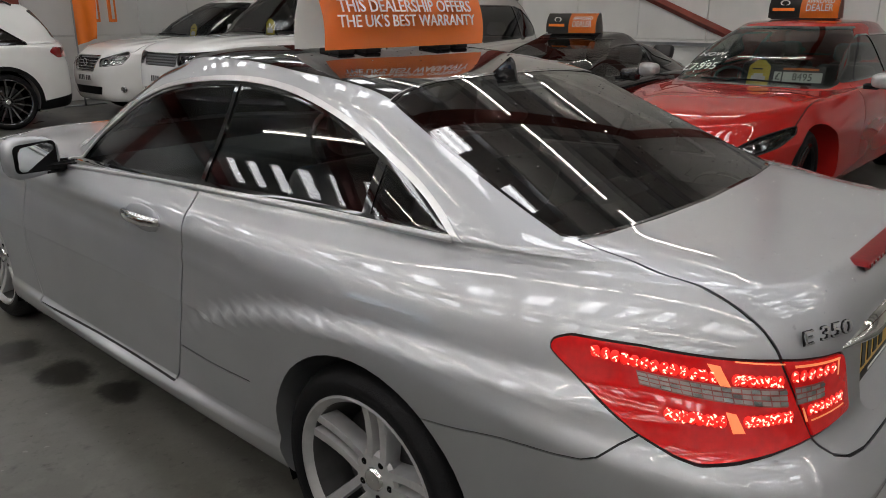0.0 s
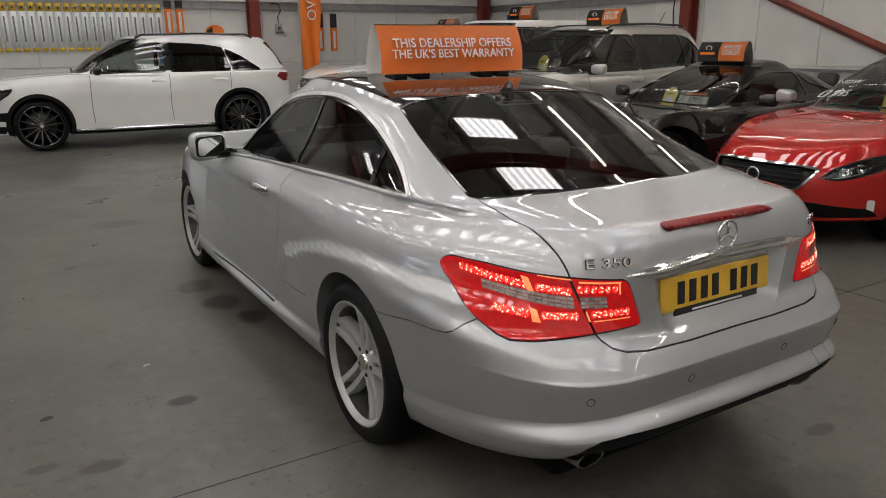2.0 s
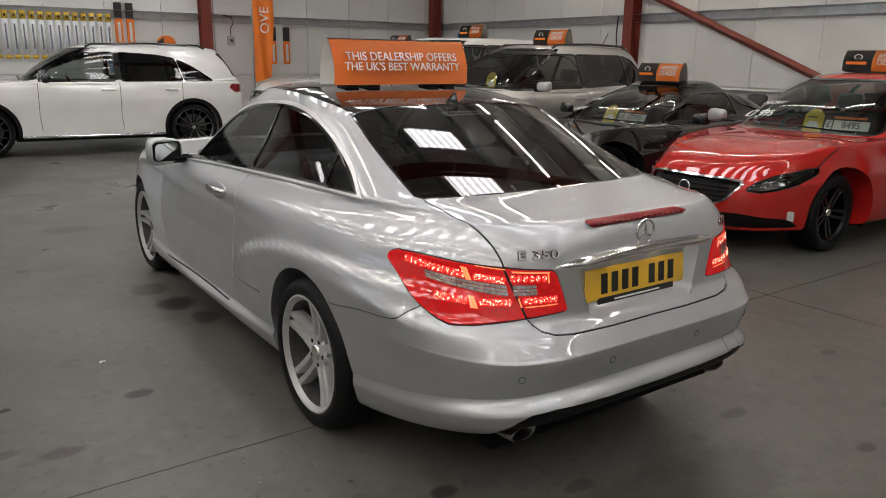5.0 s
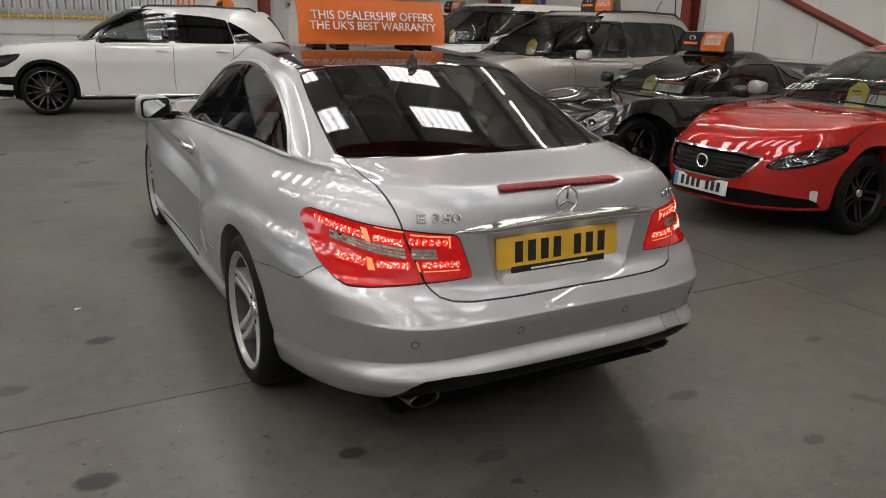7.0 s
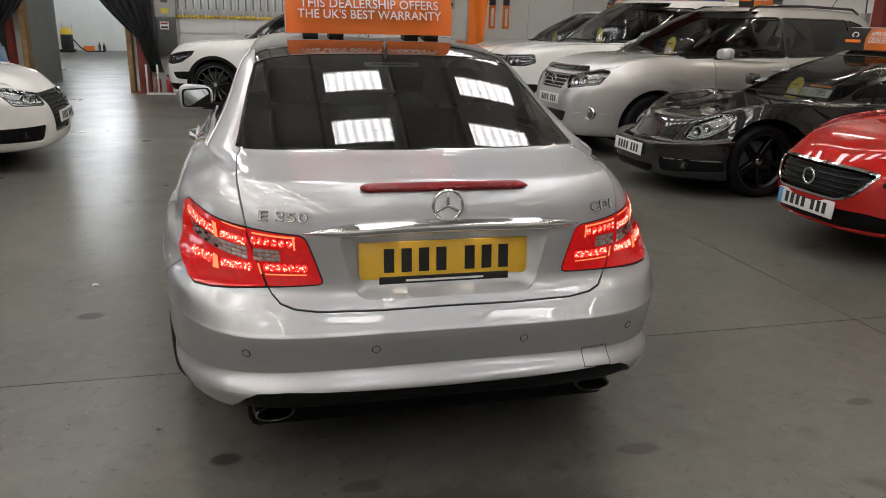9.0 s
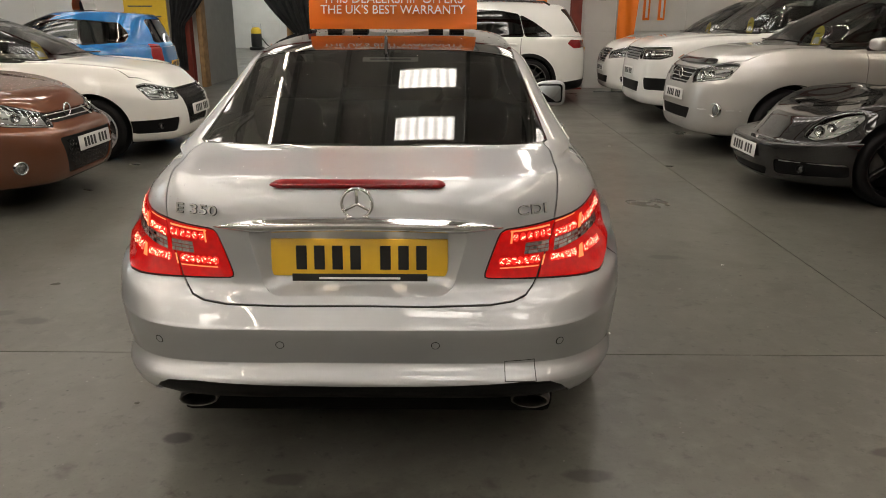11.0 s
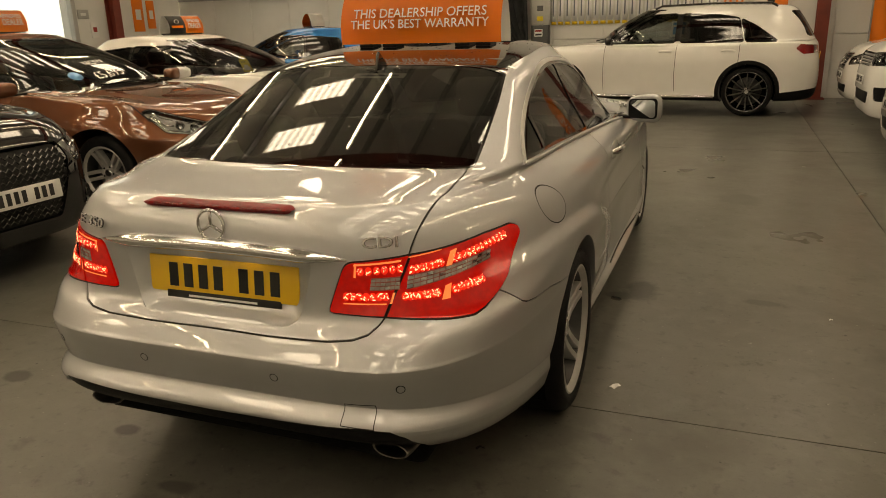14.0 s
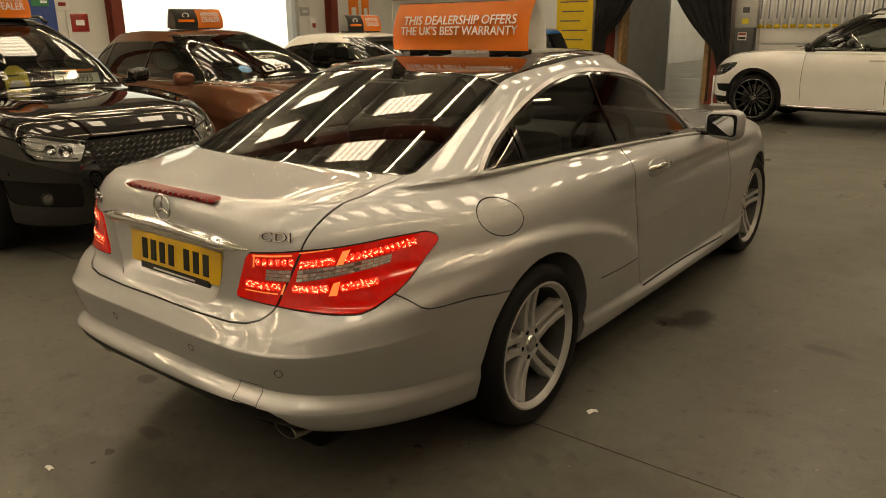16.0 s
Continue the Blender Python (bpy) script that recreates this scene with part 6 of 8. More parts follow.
def build_coupe():
    car = thing("coupe", "silver two-door coupe with lit tail lamps and black roof", "car")
    sh = Shell(coupe_rings(), 120, 5, coupe_haunch, calm)
    side = lambda c, n: c.x > 0.3 and abs(n.y) < 0.9
    tail = lambda c, n: c.y < 0.6 and n.y < 0.35
    below = lambda c, n: c.x > 0.4
    back = lambda c, n: c.y < -0.55 and n.y < 0.1
    RW = lambda c: (c.x + 1.09 + c.y, c.z)
    for y in (0, COUPE_WB):
        sh.arch(y, 0.322, 0.355)
    # side windows
    dlo = curve2([(1.83, 0.905), (1.76, 1.0), (1.67, 1.06), (1.53, 1.143), (1.345, 1.207), (1.10, 1.248), (0.83, 1.264), (0.60, 1.25), (0.43, 1.221), (0.26, 1.173),
                  (0.10, 1.110), (-0.04, 1.048), (-0.155, 0.982)], 3) + [(0.40, 0.966), (0.86, 0.955), (1.40, 0.930)]
    sh.cut("window_trim", grown(dlo, 0.015), SIDE, side, only=("body",))
    sh.finish("window_trim", M["satin"], 0.004, True, "satin aluminium window surround")
    sh.cut("window_seal", dlo, SIDE, side)
    sh.finish("window_seal", M["gloss_black"], 0.0, True)
    inner = grown(dlo, -0.012)
    sh.cut("door_window", clip_poly(inner, 0.865, True), SIDE, side)
    pane = lambda c: Vector((0.88, 0.03 * (c.y - 0.8), 0.47 - 0.25 * (1.1 - c.z)))
    sh.finish("door_window", M["glass"], -0.004, True, bend=pane)
    sh.cut("quarter_window", clip_poly(clip_poly(inner, 0.845, False), 0.145, True), SIDE, side)
    sh.finish("quarter_window", M["glass"], -0.004, True, bend=lambda c: Vector((0.88, 0.10 * (c.y - 0.8), 0.47 - 0.25 * (1.1 - c.z))))
    sh.cut("fixed_quarter", clip_poly(inner, 0.115, False), SIDE, side)
    sh.finish("fixed_quarter", M["glass"], -0.004, True)
    # windscreen, rear window and glass roof
    screen = rounded([(-0.62, 0.955), (0.62, 0.955), (0.50, 1.315), (-0.50, 1.315)], 0.05, 3)
    sh.cut("windscreen", screen, FACE, lambda c, n: n.y > 0.12 and c.y < 2.5 and c.z > 0.9)
    sh.finish("windscreen", M["glass"], -0.002)
    rear = [(-0.1, -0.468)] + curve2([(0.0, -0.468), (0.30, -0.455), (0.50, -0.435), (0.585, -0.41)], 4) + [(0.600, -0.385), (0.582, -0.20), (0.558, 0.02), (0.532, 0.20), (0.30, 0.245), (-0.1, 0.262)]
    over = lambda c, n: n.z > 0.25 and c.z > 0.95 and c.y < 0.9
    sh.cut("rear_seal", grown(rear, 0.009), PLAN, over, only=("body",))
    sh.finish("rear_seal", M["gloss_black"], 0.0)
    sh.cut("rear_window", rear, PLAN, over)
    sh.finish("rear_window", M["rear_glass"], -0.002, bend=lambda c: Vector((0.26 * c.x, -0.425 + 0.10 * (c.y + 0.1), 0.905)))
    panel = [(-0.1, 0.274), (0.30, 0.257), (0.535, 0.212), (0.532, 0.60), (0.515, 1.0), (0.475, 1.38), (-0.1, 1.44)]
    up = lambda c, n: n.z > 0.45 and c.z > 1.1 and c.y > 0.15
    sh.cut("roof_glass", panel, PLAN, up, only=("body", "rear_seal"))
    sh.finish("roof_glass", M["gloss_black"], 0.001)
    # doors and seams
    door = [(0.885, 0.955), (0.845, 0.90), (0.825, 0.84), (0.838, 0.70), (0.858, 0.57), (0.90, 0.43), (0.935, 0.32), (0.96, 0.285), (2.06, 0.285), (2.14, 0.50), (2.12, 0.75), (2.02, 0.90)]
    sh.cut("door_gap", grown(door, 0.006), SIDE, below, only=("body", "window_trim"))
    sh.finish("door_gap", M["gap"], -0.008, True, "", "panel_gap")
    sh.cut("door", door, SIDE, below, only=("door_gap",))
    sh.finish("door", M["silver"], 0.0, True, "silver door")
    sh.cut("bumper_gap", strip(curve2([(-0.215, 0.603), (-0.30, 0.612), (-0.43, 0.633), (-0.60, 0.644), (-0.66, 0.685), (-0.72, 0.73)], 3), 0.0045), SIDE, below, only=("body",))
    sh.finish("bumper_gap", M["gap"], -0.005, True, "", "panel_gap")
    sh.cut("quarter_gap", strip([(0.89, 0.434), (0.46, 0.458)], 0.007), SIDE, below, only=("body",))
    sh.finish("quarter_gap", M["gap"], -0.004, True, "", "panel_gap")
    # fuel flap, on the right side only
    flap = [(-0.185 + 0.108 * math.cos(a), 0.843 + 0.060 * math.sin(a) - 0.10 * 0.108 * math.cos(a)) for a in np.linspace(0, 2 * math.pi, 36, endpoint=False)]
    sh.cut("flap_gap", grown(flap, 0.004), SIDE, below, only=("body",))
    sh.cut("fuel_flap", flap, SIDE, below, only=("flap_gap",))
    sh.finish("flap_gap", M["gap"], 0.0, True, "", "panel_gap")
    sh.finish("fuel_flap", M["silver"], 0.0, True, "round silver fuel flap")
    # boot lid
    lid_rear = [(-0.1, 0.622), (0.20, 0.620), (0.38, 0.624), (0.45, 0.632), (0.487, 0.644), (0.508, 0.664), (0.525, 0.69), (0.545, 0.75), (0.572, 0.845), (0.587, 0.92), (0.602, 0.99), (-0.1, 0.99)]
    rearward = lambda c, n: c.y < -0.74
    sh.cut("lid_gap", grown(lid_rear, 0.005), FACE, rearward, only=("body",))
    sh.cut("boot_lid", lid_rear, FACE, rearward, only=("lid_gap",))
    lid_top = [(-0.1, -0.482), (0.30, -0.469), (0.52, -0.447), (0.590, -0.425), (0.600, -0.50), (0.598, -0.62), (0.5965, -0.70), (0.594, -0.74), (0.5918, -0.76), (0.590, -0.78), (0.5876, -0.800), (-0.1, -0.800)]
    topwide = lambda c, n: n.z > 0.3 and -0.806 < c.y < -0.3 and c.z > 0.9
    sh.cut("lid_gap", grown(lid_top, 0.005), PLAN, topwide, only=("body",))
    sh.cut("boot_lid", lid_top, PLAN, topwide, only=("lid_gap",))
    sh.finish("lid_gap", M["gap"], -0.006, False, "", "panel_gap")
    sh.finish("boot_lid", M["silver"], 0.0, False, "silver boot lid")
    recess = rounded([(-0.325, 0.838), (-0.272, 0.640), (0.272, 0.640), (0.325, 0.838)], 0.045, 4)
    sh.cut("plate_recess", recess, FACE, rearward, only=("boot_lid",))
    sh.finish("plate_recess", M["silver"], 0.0, False, "recessed number plate panel")
    # bumper: black lower apron and towing cover
    apron = [(-0.1, 0.384), (0.25, 0.389), (0.48, 0.398), (0.565, 0.392), (0.60, 0.372), (0.635, 0.330), (0.66, 0.15), (-0.1, 0.15)]
    sh.cut("rear_apron", apron, FACE, lambda c, n: c.y < -0.5 and c.z < 0.6, only=("body",))
    sh.finish("rear_apron", M["plastic"], -0.008, False, "black plastic rear apron")
    tow = [(0.43, 0.402), (0.52, 0.398), (0.515, 0.452), (0.43, 0.450)]
    sh.cut("tow_gap", grown(tow, 0.0025), FACE, lambda c, n: c.y < -0.6, only=("body",))
    sh.cut("tow_cover", tow, FACE, lambda c, n: c.y < -0.6, only=("tow_gap",))
    sh.finish("tow_gap", M["gap"], 0.0, True, "", "panel_gap")
    sh.finish("tow_cover", M["silver"], 0.0, True)
    # tail lamps: the outer one on the wing, the inner one on the lid
    lamp = [(0.51, 0.690), (0.69, 0.684), (0.93, 0.669), (1.03, 0.667), (1.09, 0.678), (1.184, 0.710), (1.28, 0.760), (1.385, 0.826), (1.375, 0.842), (1.331, 0.855), (1.16, 0.856), (0.96, 0.848), (0.80, 0.843), (0.585, 0.828), (0.568, 0.815), (0.535, 0.745)]
    lamp = rounded(lamp, 0.012, 2)
    sh.cut("lamp_gap", grown(lamp, 0.005), RW, tail, only=("body", "boot_lid", "lid_gap"))
    sh.finish("lamp_gap", M["gap"], -0.004, True)
    sh.cut("lamp_split", lamp, RW, tail)
    sh.finish("lamp_split", M["gap"], -0.002, True)
    cutx = lambda z: 0.692 + (z - 0.685) * (0.803 - 0.692) / 0.158
    inner_lamp = [(0.3, 0.6), (cutx(0.6) - 0.006, 0.6), (cutx(0.9) - 0.006, 0.9), (0.3, 0.9)]
    outer_lamp = [(cutx(0.6) + 0.006, 0.6), (1.6, 0.6), (1.6, 0.9), (cutx(0.9) + 0.006, 0.9)]
    sh.cut("inner_tail_lamp", inner_lamp, RW, tail, only=("lamp_split",))
    sh.cut("tail_lamp", outer_lamp, RW, tail, only=("lamp_split",))
    for nm in ("inner_tail_lamp", "tail_lamp"):
        sh.finish(nm, M["tail_lens"], 0.004, True, "lit red tail lamp lens")
    parts = sh.build(car, M["silver"])
    dish = parts["plate_recess"].data
    for v in dish.vertices:
        x, z = abs(v.co.x), v.co.z
        inset = min((0.272 + 0.053 * (z - 0.640) / 0.198 - x) * 0.966, z - 0.640)
        t = min(max(inset / 0.045, 0), 1)
        v.co.y += 0.036 * t * t * (3 - 2 * t)
    dish.update()
    dish.normals_split_custom_set_from_vertices([n.vector.copy() for n in dish.vertex_normals])
    for key in ("flap_gap", "tow_gap", "tow_cover", "fuel_flap"):
        if key in parts:
            parts[key][0].data.materials[0] = M["silver"]
            parts[key][0].name = "wing_panel"
            parts[key][0]["label"] = "silver wing panel"
    return car, sh, parts


def clip_poly(poly, y, keep_front):
    """The part of an outline in front of y (or behind it)."""
    out = []
    for i in range(len(poly)):
        a, b = poly[i - 1], poly[i]
        ina, inb = (a[0] >= y) == keep_front, (b[0] >= y) == keep_front
        if ina != inb:
            t = (y - a[0]) / (b[0] - a[0])
            out.append((y, a[1] + t * (b[1] - a[1])))
        if inb:
            out.append(b)
    return out


coupe, coupe_shell, coupe_parts = build_coupe()


def on_lamp(u, z, s, lift=0.006):
    """A place on the tail lamp: u runs round the corner, s picks the side."""
    p, n = coupe_shell.on((u - 1.09 + 1.0, -1.0, z), (-1, 1, 0))
    p, n = p + n * lift, n
    return Vector((s * p.x, p.y, p.z)), Vector((s * n.x, n.y, n.z))


def lamp_ribbon(name, rows, s, material, parent, lift=0.006, label=""):
    """A narrow patch on the lamp between two lines of (u, z)."""
    bm = bmesh.new()
    vs = [[bm.verts.new(on_lamp(u, z, s, lift)[0]) for u, z in row] for row in rows]
    for a, b in zip(vs, vs[1:]):
        for k in range(len(a) - 1):
            bm.faces.new((a[k], a[k + 1], b[k + 1], b[k]))
    return part(name, bm, material, parent, label)


def line(a, b, n):
    return [(a[0] + (b[0] - a[0]) * k / (n - 1), a[1] + (b[1] - a[1]) * k / (n - 1)) for k in range(n)]


M.update(band_back=mat("pink_lens", (0.42, 0.13, 0.12), 0.2, 0.2, coat=0.6, vary=0.3, scale=60), led_core=mat("hot_red_light", (1.0, 0.42, 0.30), 0.4, emit=2.6))
rnd = random.Random(5)
REFLECTORS = (("o", (0.94, 0.800), (0.968, 0.802), (0.968, 0.838), (1.000, 0.841)), ("o", (0.905, 0.716), (0.940, 0.717), (0.928, 0.750), (0.955, 0.753)),
              ("i", (0.602, 0.822), (0.765, 0.830), (0.603, 0.827), (0.768, 0.835)), ("i", (0.560, 0.716), (0.700, 0.716), (0.561, 0.7195), (0.702, 0.7195)),
              ("o", (0.795, 0.838), (0.93, 0.845), (0.797, 0.841), (0.93, 0.848)), ("i", (0.600, 0.790), (0.607, 0.790), (0.606, 0.828), (0.613, 0.828)),
              ("i", (0.712, 0.718), (0.720, 0.718), (0.729, 0.748), (0.736, 0.748)))
LED_ROWS = (("o", (0.805, 0.806), (0.925, 0.813), 7), ("o", (0.985, 0.817), (1.27, 0.836), 13), ("o", (0.770, 0.735), (0.895, 0.736), 8), ("o", (0.965, 0.738), (1.10, 0.746), 8),
            ("i", (0.622, 0.806), (0.760, 0.812), 6), ("i", (0.570, 0.736), (0.700, 0.737), 7))
for s, k in ((-1, 0), (1, 1)):
    outer, inner = coupe_parts["tail_lamp"][k], coupe_parts["inner_tail_lamp"][k]
    host = {"o": outer, "i": inner}
    # pale band of the reversing lamp and the indicator, cut into facets
    for (u0, z0, z1), (u1, z2, z3), count, nm in (((0.778, 0.757, 0.789), (1.165, 0.792, 0.812), 15, "o"), ((0.650, 0.757, 0.786), (0.752, 0.758, 0.788), 6, "i")):
        at = lambda t: (u0 + (u1 - u0) * t, z0 + (z2 - z0) * t, z1 + (z3 - z1) * t)
        lamp_ribbon("band_frame", [[(at(j / 14)[0], at(j / 14)[1] - 0.003) for j in range(15)], [(at(j / 14)[0] + 0.008, at(j / 14)[2] + 0.003) for j in range(15)]], s, M["band_back"], host[nm], 0.0052)
        for j in range(count):
            a0, a1 = at(j / count), at((j + 0.90) / count)
            for lo, hi in ((0.0, 0.27), (0.36, 0.63), (0.74, 1.0)):
                q = [(a[0] + 0.008 * h_, a[1] + (a[2] - a[1]) * h_) for a, h_ in ((a0, lo), (a1, lo), (a0, hi), (a1, hi))]
                lamp_ribbon("clear_facet", [[q[0], q[1]], [q[2], q[3]]], s, M["clear_band"] if (j * 7 + int(lo * 5)) % 3 else M["chrome"], host[nm], 0.0064 + 0.0012 * ((j + int(lo * 2)) % 2))
    for which, a, b, c, d in REFLECTORS:
        lamp_ribbon("reflector", [line(a, b, 6), line(c, d, 6)], s, M["amber"], host[which], 0.0075, "pale orange reflector")
    # each row: cups of red light with broken hot glints in them
    for which, a, b, n in LED_ROWS:
        cores = bmesh.new()
        for u, z in line(a, b, n):
            p, nn = on_lamp(u, z, s, 0.0040)
            turn_m = Matrix.Translation(p) @ nn.to_track_quat("Z", "Y").to_matrix().to_4x4()
            dot = bmesh.new()
            bmesh.ops.create_icosphere(dot, subdivisions=2, radius=0.0120)
            bmesh.ops.transform(dot, matrix=turn_m @ Matrix.Diagonal((0.80, 1.0, 0.12, 1)), verts=dot.verts)
            part("light_cup", dot, M["led"], host[which], "glowing red light cup")
            for j in range(6):
                p, nn = on_lamp(u + rnd.uniform(-0.008, 0.008), z + rnd.uniform(-0.009, 0.009), s, 0.0058)
                turn_m = Matrix.Translation(p) @ nn.to_track_quat("Z", "Y").to_matrix().to_4x4()
                dot = bmesh.new()
                bmesh.ops.create_icosphere(dot, subdivisions=1, radius=0.0011 + 0.0021 * rnd.random() ** 1.5)
                merge(cores, dot, turn_m @ Matrix.Rotation(rnd.uniform(-1.4, 1.4), 4, "Z") @ Matrix.Diagonal((rnd.uniform(1.0, 2.0), 0.7, 0.5, 1)))
        tagged(part("light_glint", cores, M["led_core"], host[which]), "bright broken glints in the red lights", kind="stuff")
for y in (0, COUPE_WB):
    for s in (-1, 1):
        q, _ = coupe_shell.on((2, y, 0.70), (-1, 0, 0))
        make_wheel(coupe, s * (q.x - 0.008 - 0.122), y, 0.318, 0.235, 0.240, (5, True, 0.0155), M["alloy"], 7 + 20 * y)
        wheel_well(coupe, coupe_shell, y, 0.322, 0.358, s)
for s in (-1, 1):
    door_mirror(coupe, s * 0.905, 1.80, 0.952, M["silver"], 0.84, 1.22)
    cup = bmesh.new()
    bmesh.ops.create_uvsphere(cup, u_segments=20, v_segments=10, radius=1)
    x = coupe_shell.on((2, 1.07, 0.83), (-1, 0, 0))[0].x
    bmesh.ops.transform(cup, matrix=Matrix.Translation((s * (x - 0.004), 1.07, 0.832)) @ Matrix.Diagonal((0.012, 0.118, 0.046, 1)), verts=cup.verts)
    part("handle_cup", cup, M["silver"], coupe)
    door_handle(coupe, s * (x - 0.002), 1.07, 0.835, M["chrome"], 0.235)
for s in (-1, 1):
    sill = pchip((-0.165, 0.40, 0.86, 1.40, 1.80), (0.974, 0.957, 0.946, 0.921, 0.899))
    pts = []
    for y in np.linspace(-0.165, 1.80, 40):
        q, n_ = coupe_shell.on((2, y, float(sill(y))), (-1, 0, 0))
        pts.append((s * (q.x + 0.003), y, q.z))
    part("waist_trim", tube(pts, 0.0075, 8), M["satin"], coupe, "satin aluminium strip under the windows")
cabin(coupe, dict(hw=0.85, cowl_y=2.25, g=0.17, tail=-1.05, nose=3.58, wb=2.76, belt=0.92, back_seat=0.40, low=0.10))
number_plate(coupe, pose(0, -0.919, 0.741, -5, 0, 0), True)
frame_bar = box(-0.20, 0.20, -0.003, 0.003, -0.012, 0.012, 0.002)
bmesh.ops.transform(frame_bar, matrix=pose(0.0, -0.926, 0.681, -5, 0, 0), verts=frame_bar.verts)
part("plate_strip", frame_bar, M["ink"], coupe, "black strip under the plate")
frame_bar = box(-0.12, 0.12, -0.0045, -0.0032, -0.003, 0.003)
bmesh.ops.transform(frame_bar, matrix=pose(0.0, -0.926, 0.679, -5, 0, 0), verts=frame_bar.verts)
part("bar", frame_bar, M["white_ink"], coupe, smooth=False)


def swept(name, points, half_h, depth, material, parent, label=""):
    """A flat moulding along a line on the tail."""
    bm = bmesh.new()
    rings = []
    n = len(points)
    for i, p in enumerate(points):
        e = min(1.0, 6.0 * min(i, n - 1 - i) / (n - 1) + 0.12)
        rings.append([bm.verts.new(Vector(p) + Vector((0, -depth * math.cos(a) * e, half_h * math.sin(a) * e))) for a in np.linspace(0, 2 * math.pi, 10, endpoint=False)])
    for a, b in zip(rings, rings[1:]):
        for k in range(10):
            bm.faces.new((a[k], a[(k + 1) % 10], b[(k + 1) % 10], b[k]))
    bm.faces.new(rings[0])
    bm.faces.new(rings[-1])
    return part(name, bm, material, parent, label)


def tail_y(x, z):
    return coupe_shell.on((abs(x) + 1e-4, -3, z), (0, 1, 0))[0].y


bm = bmesh.new()
rows_ = []
for x in np.linspace(-0.252, 0.252, 43):
    e = min(1.0, ((0.2525 - abs(x)) / 0.02)) ** 0.5
    y0 = tail_y(x, 0.9455) - 0.001
    mid = 0.9575
    rows_.append([bm.verts.new((x, y, mid + (z - mid) * e)) for y, z in ((y0 + 0.002, 0.9465), (y0 - 0.004, 0.9495), (y0 - 0.0035, 0.9575), (y0 + 0.001, 0.9645), (max(tail_y(x, 0.9685), y0 + 0.005) + 0.001, 0.9665))])
for a, b in zip(rows_, rows_[1:]):
    for k in range(4):
        bm.faces.new((a[k], a[k + 1], b[k + 1], b[k]))
brake = part("brake_lamp", bm, M["brake_lens"], coupe, "unlit red high-level brake lamp")
for x in np.linspace(-0.225, 0.225, 16):
    q = Vector((x, tail_y(x, 0.9455) - 0.0052, 0.9575))
    dot = box(-0.010, 0.010, -0.0012, 0.0012, -0.0035, 0.0035, 0.001, 1)
    bmesh.ops.transform(dot, matrix=Matrix.Translation(q) @ Matrix.Rotation(radians(-12), 4, "X"), verts=dot.verts)
    part("lamp_segment", dot, M["dull_lens"], brake)
pts = [(x, tail_y(x, 0.848) + 0.002, 0.850 - 0.014 * (x / 0.42) ** 2) for x in np.linspace(-0.42, 0.42, 31)]
swept("chrome_handle_strip", pts, 0.022, 0.030, M["chrome"], coupe, "bright chrome strip over the plate")
ring = lathe([(0.0435 + 0.005 * math.cos(a), 0.005 * math.sin(a)) for a in np.linspace(0, 2 * math.pi, 8, endpoint=False)], 36, "y", closed=True)
for a in (90, 210, 330):
    ray = box(-0.0045, 0.0045, -0.003, 0.003, 0.0, 0.042, 0.001, 1)
    merge(ring, ray, Matrix.Rotation(radians(90 - a), 4, "Y"))
bmesh.ops.transform(ring, matrix=Matrix.Translation((0, tail_y(0, 0.909) - 0.006, 0.909)), verts=ring.verts)
part("badge", ring, M["chrome"], coupe, "plain round chrome badge")
for text, x, broad in (("E 350", -0.472, 1.62), ("CDI", 0.506, 1.5)):
    y0, y1 = tail_y(x - 0.05, 0.876), tail_y(x + 0.05, 0.876)
    letters("badge_lettering", text, 0.040, pose(x, tail_y(x, 0.882) - 0.002, 0.882, 76, 0, math.degrees(math.atan2(y1 - y0, 0.1))), M["chrome"], coupe, 0.0032, "raised chrome lettering", broad, 0.0)
    # bolder black copy puts the letters' dark edge reflections into colour
    letters("lettering_edge_shade", text, 0.040, pose(x, tail_y(x, 0.882) - 0.001, 0.8815, 76, 0, math.degrees(math.atan2(y1 - y0, 0.1))), M["gap"], coupe, 0.0012, "dark outline standing in for dark reflections along the lettering edges", broad, 0.0007)
for x, z in ((0.225, 0.511), (0.59, 0.510)):
    for s in (-1, 1):
        p, n = coupe_shell.on((x, -3, z), (0, 1, 0))
        n = Vector((s * n.x, n.y, n.z))
        ring = lathe([(0.0105, 0.0), (0.0125, 0.0012), (0.0135, -0.001)], 20, "z")
        bmesh.ops.transform(ring, matrix=Matrix.Translation((s * p.x, p.y, p.z)) @ n.to_track_quat("Z", "Y").to_matrix().to_4x4(), verts=ring.verts)
        sensor = part("parking_sensor", ring, M["gap"], coupe)
        disc = lathe([(0.0005, 0.001), (0.0105, 0.0008)], 16, "z")
        bmesh.ops.transform(disc, matrix=Matrix.Translation((s * p.x, p.y, p.z)) @ n.to_track_quat("Z", "Y").to_matrix().to_4x4(), verts=disc.verts)
        part("sensor_face", disc, M["silver"], sensor)
for s in (-1, 1):
    pipe = lathe([(0.001, 0.10), (0.030, 0.10), (0.034, 0.0), (0.036, -0.004), (0.0385, 0.0), (0.040, 0.03), (0.038, 0.25)], 28, "y")
    bmesh.ops.transform(pipe, matrix=Matrix.Translation((s * 0.518, -0.926, 0.276)) @ Matrix.Rotation(radians(-6 * s), 4, "Z") @ Matrix.Diagonal((1.55, 1, 0.66, 1)), verts=pipe.verts)
    part("exhaust_pipe", pipe, M["sooty"], coupe, "oval chrome exhaust tip")
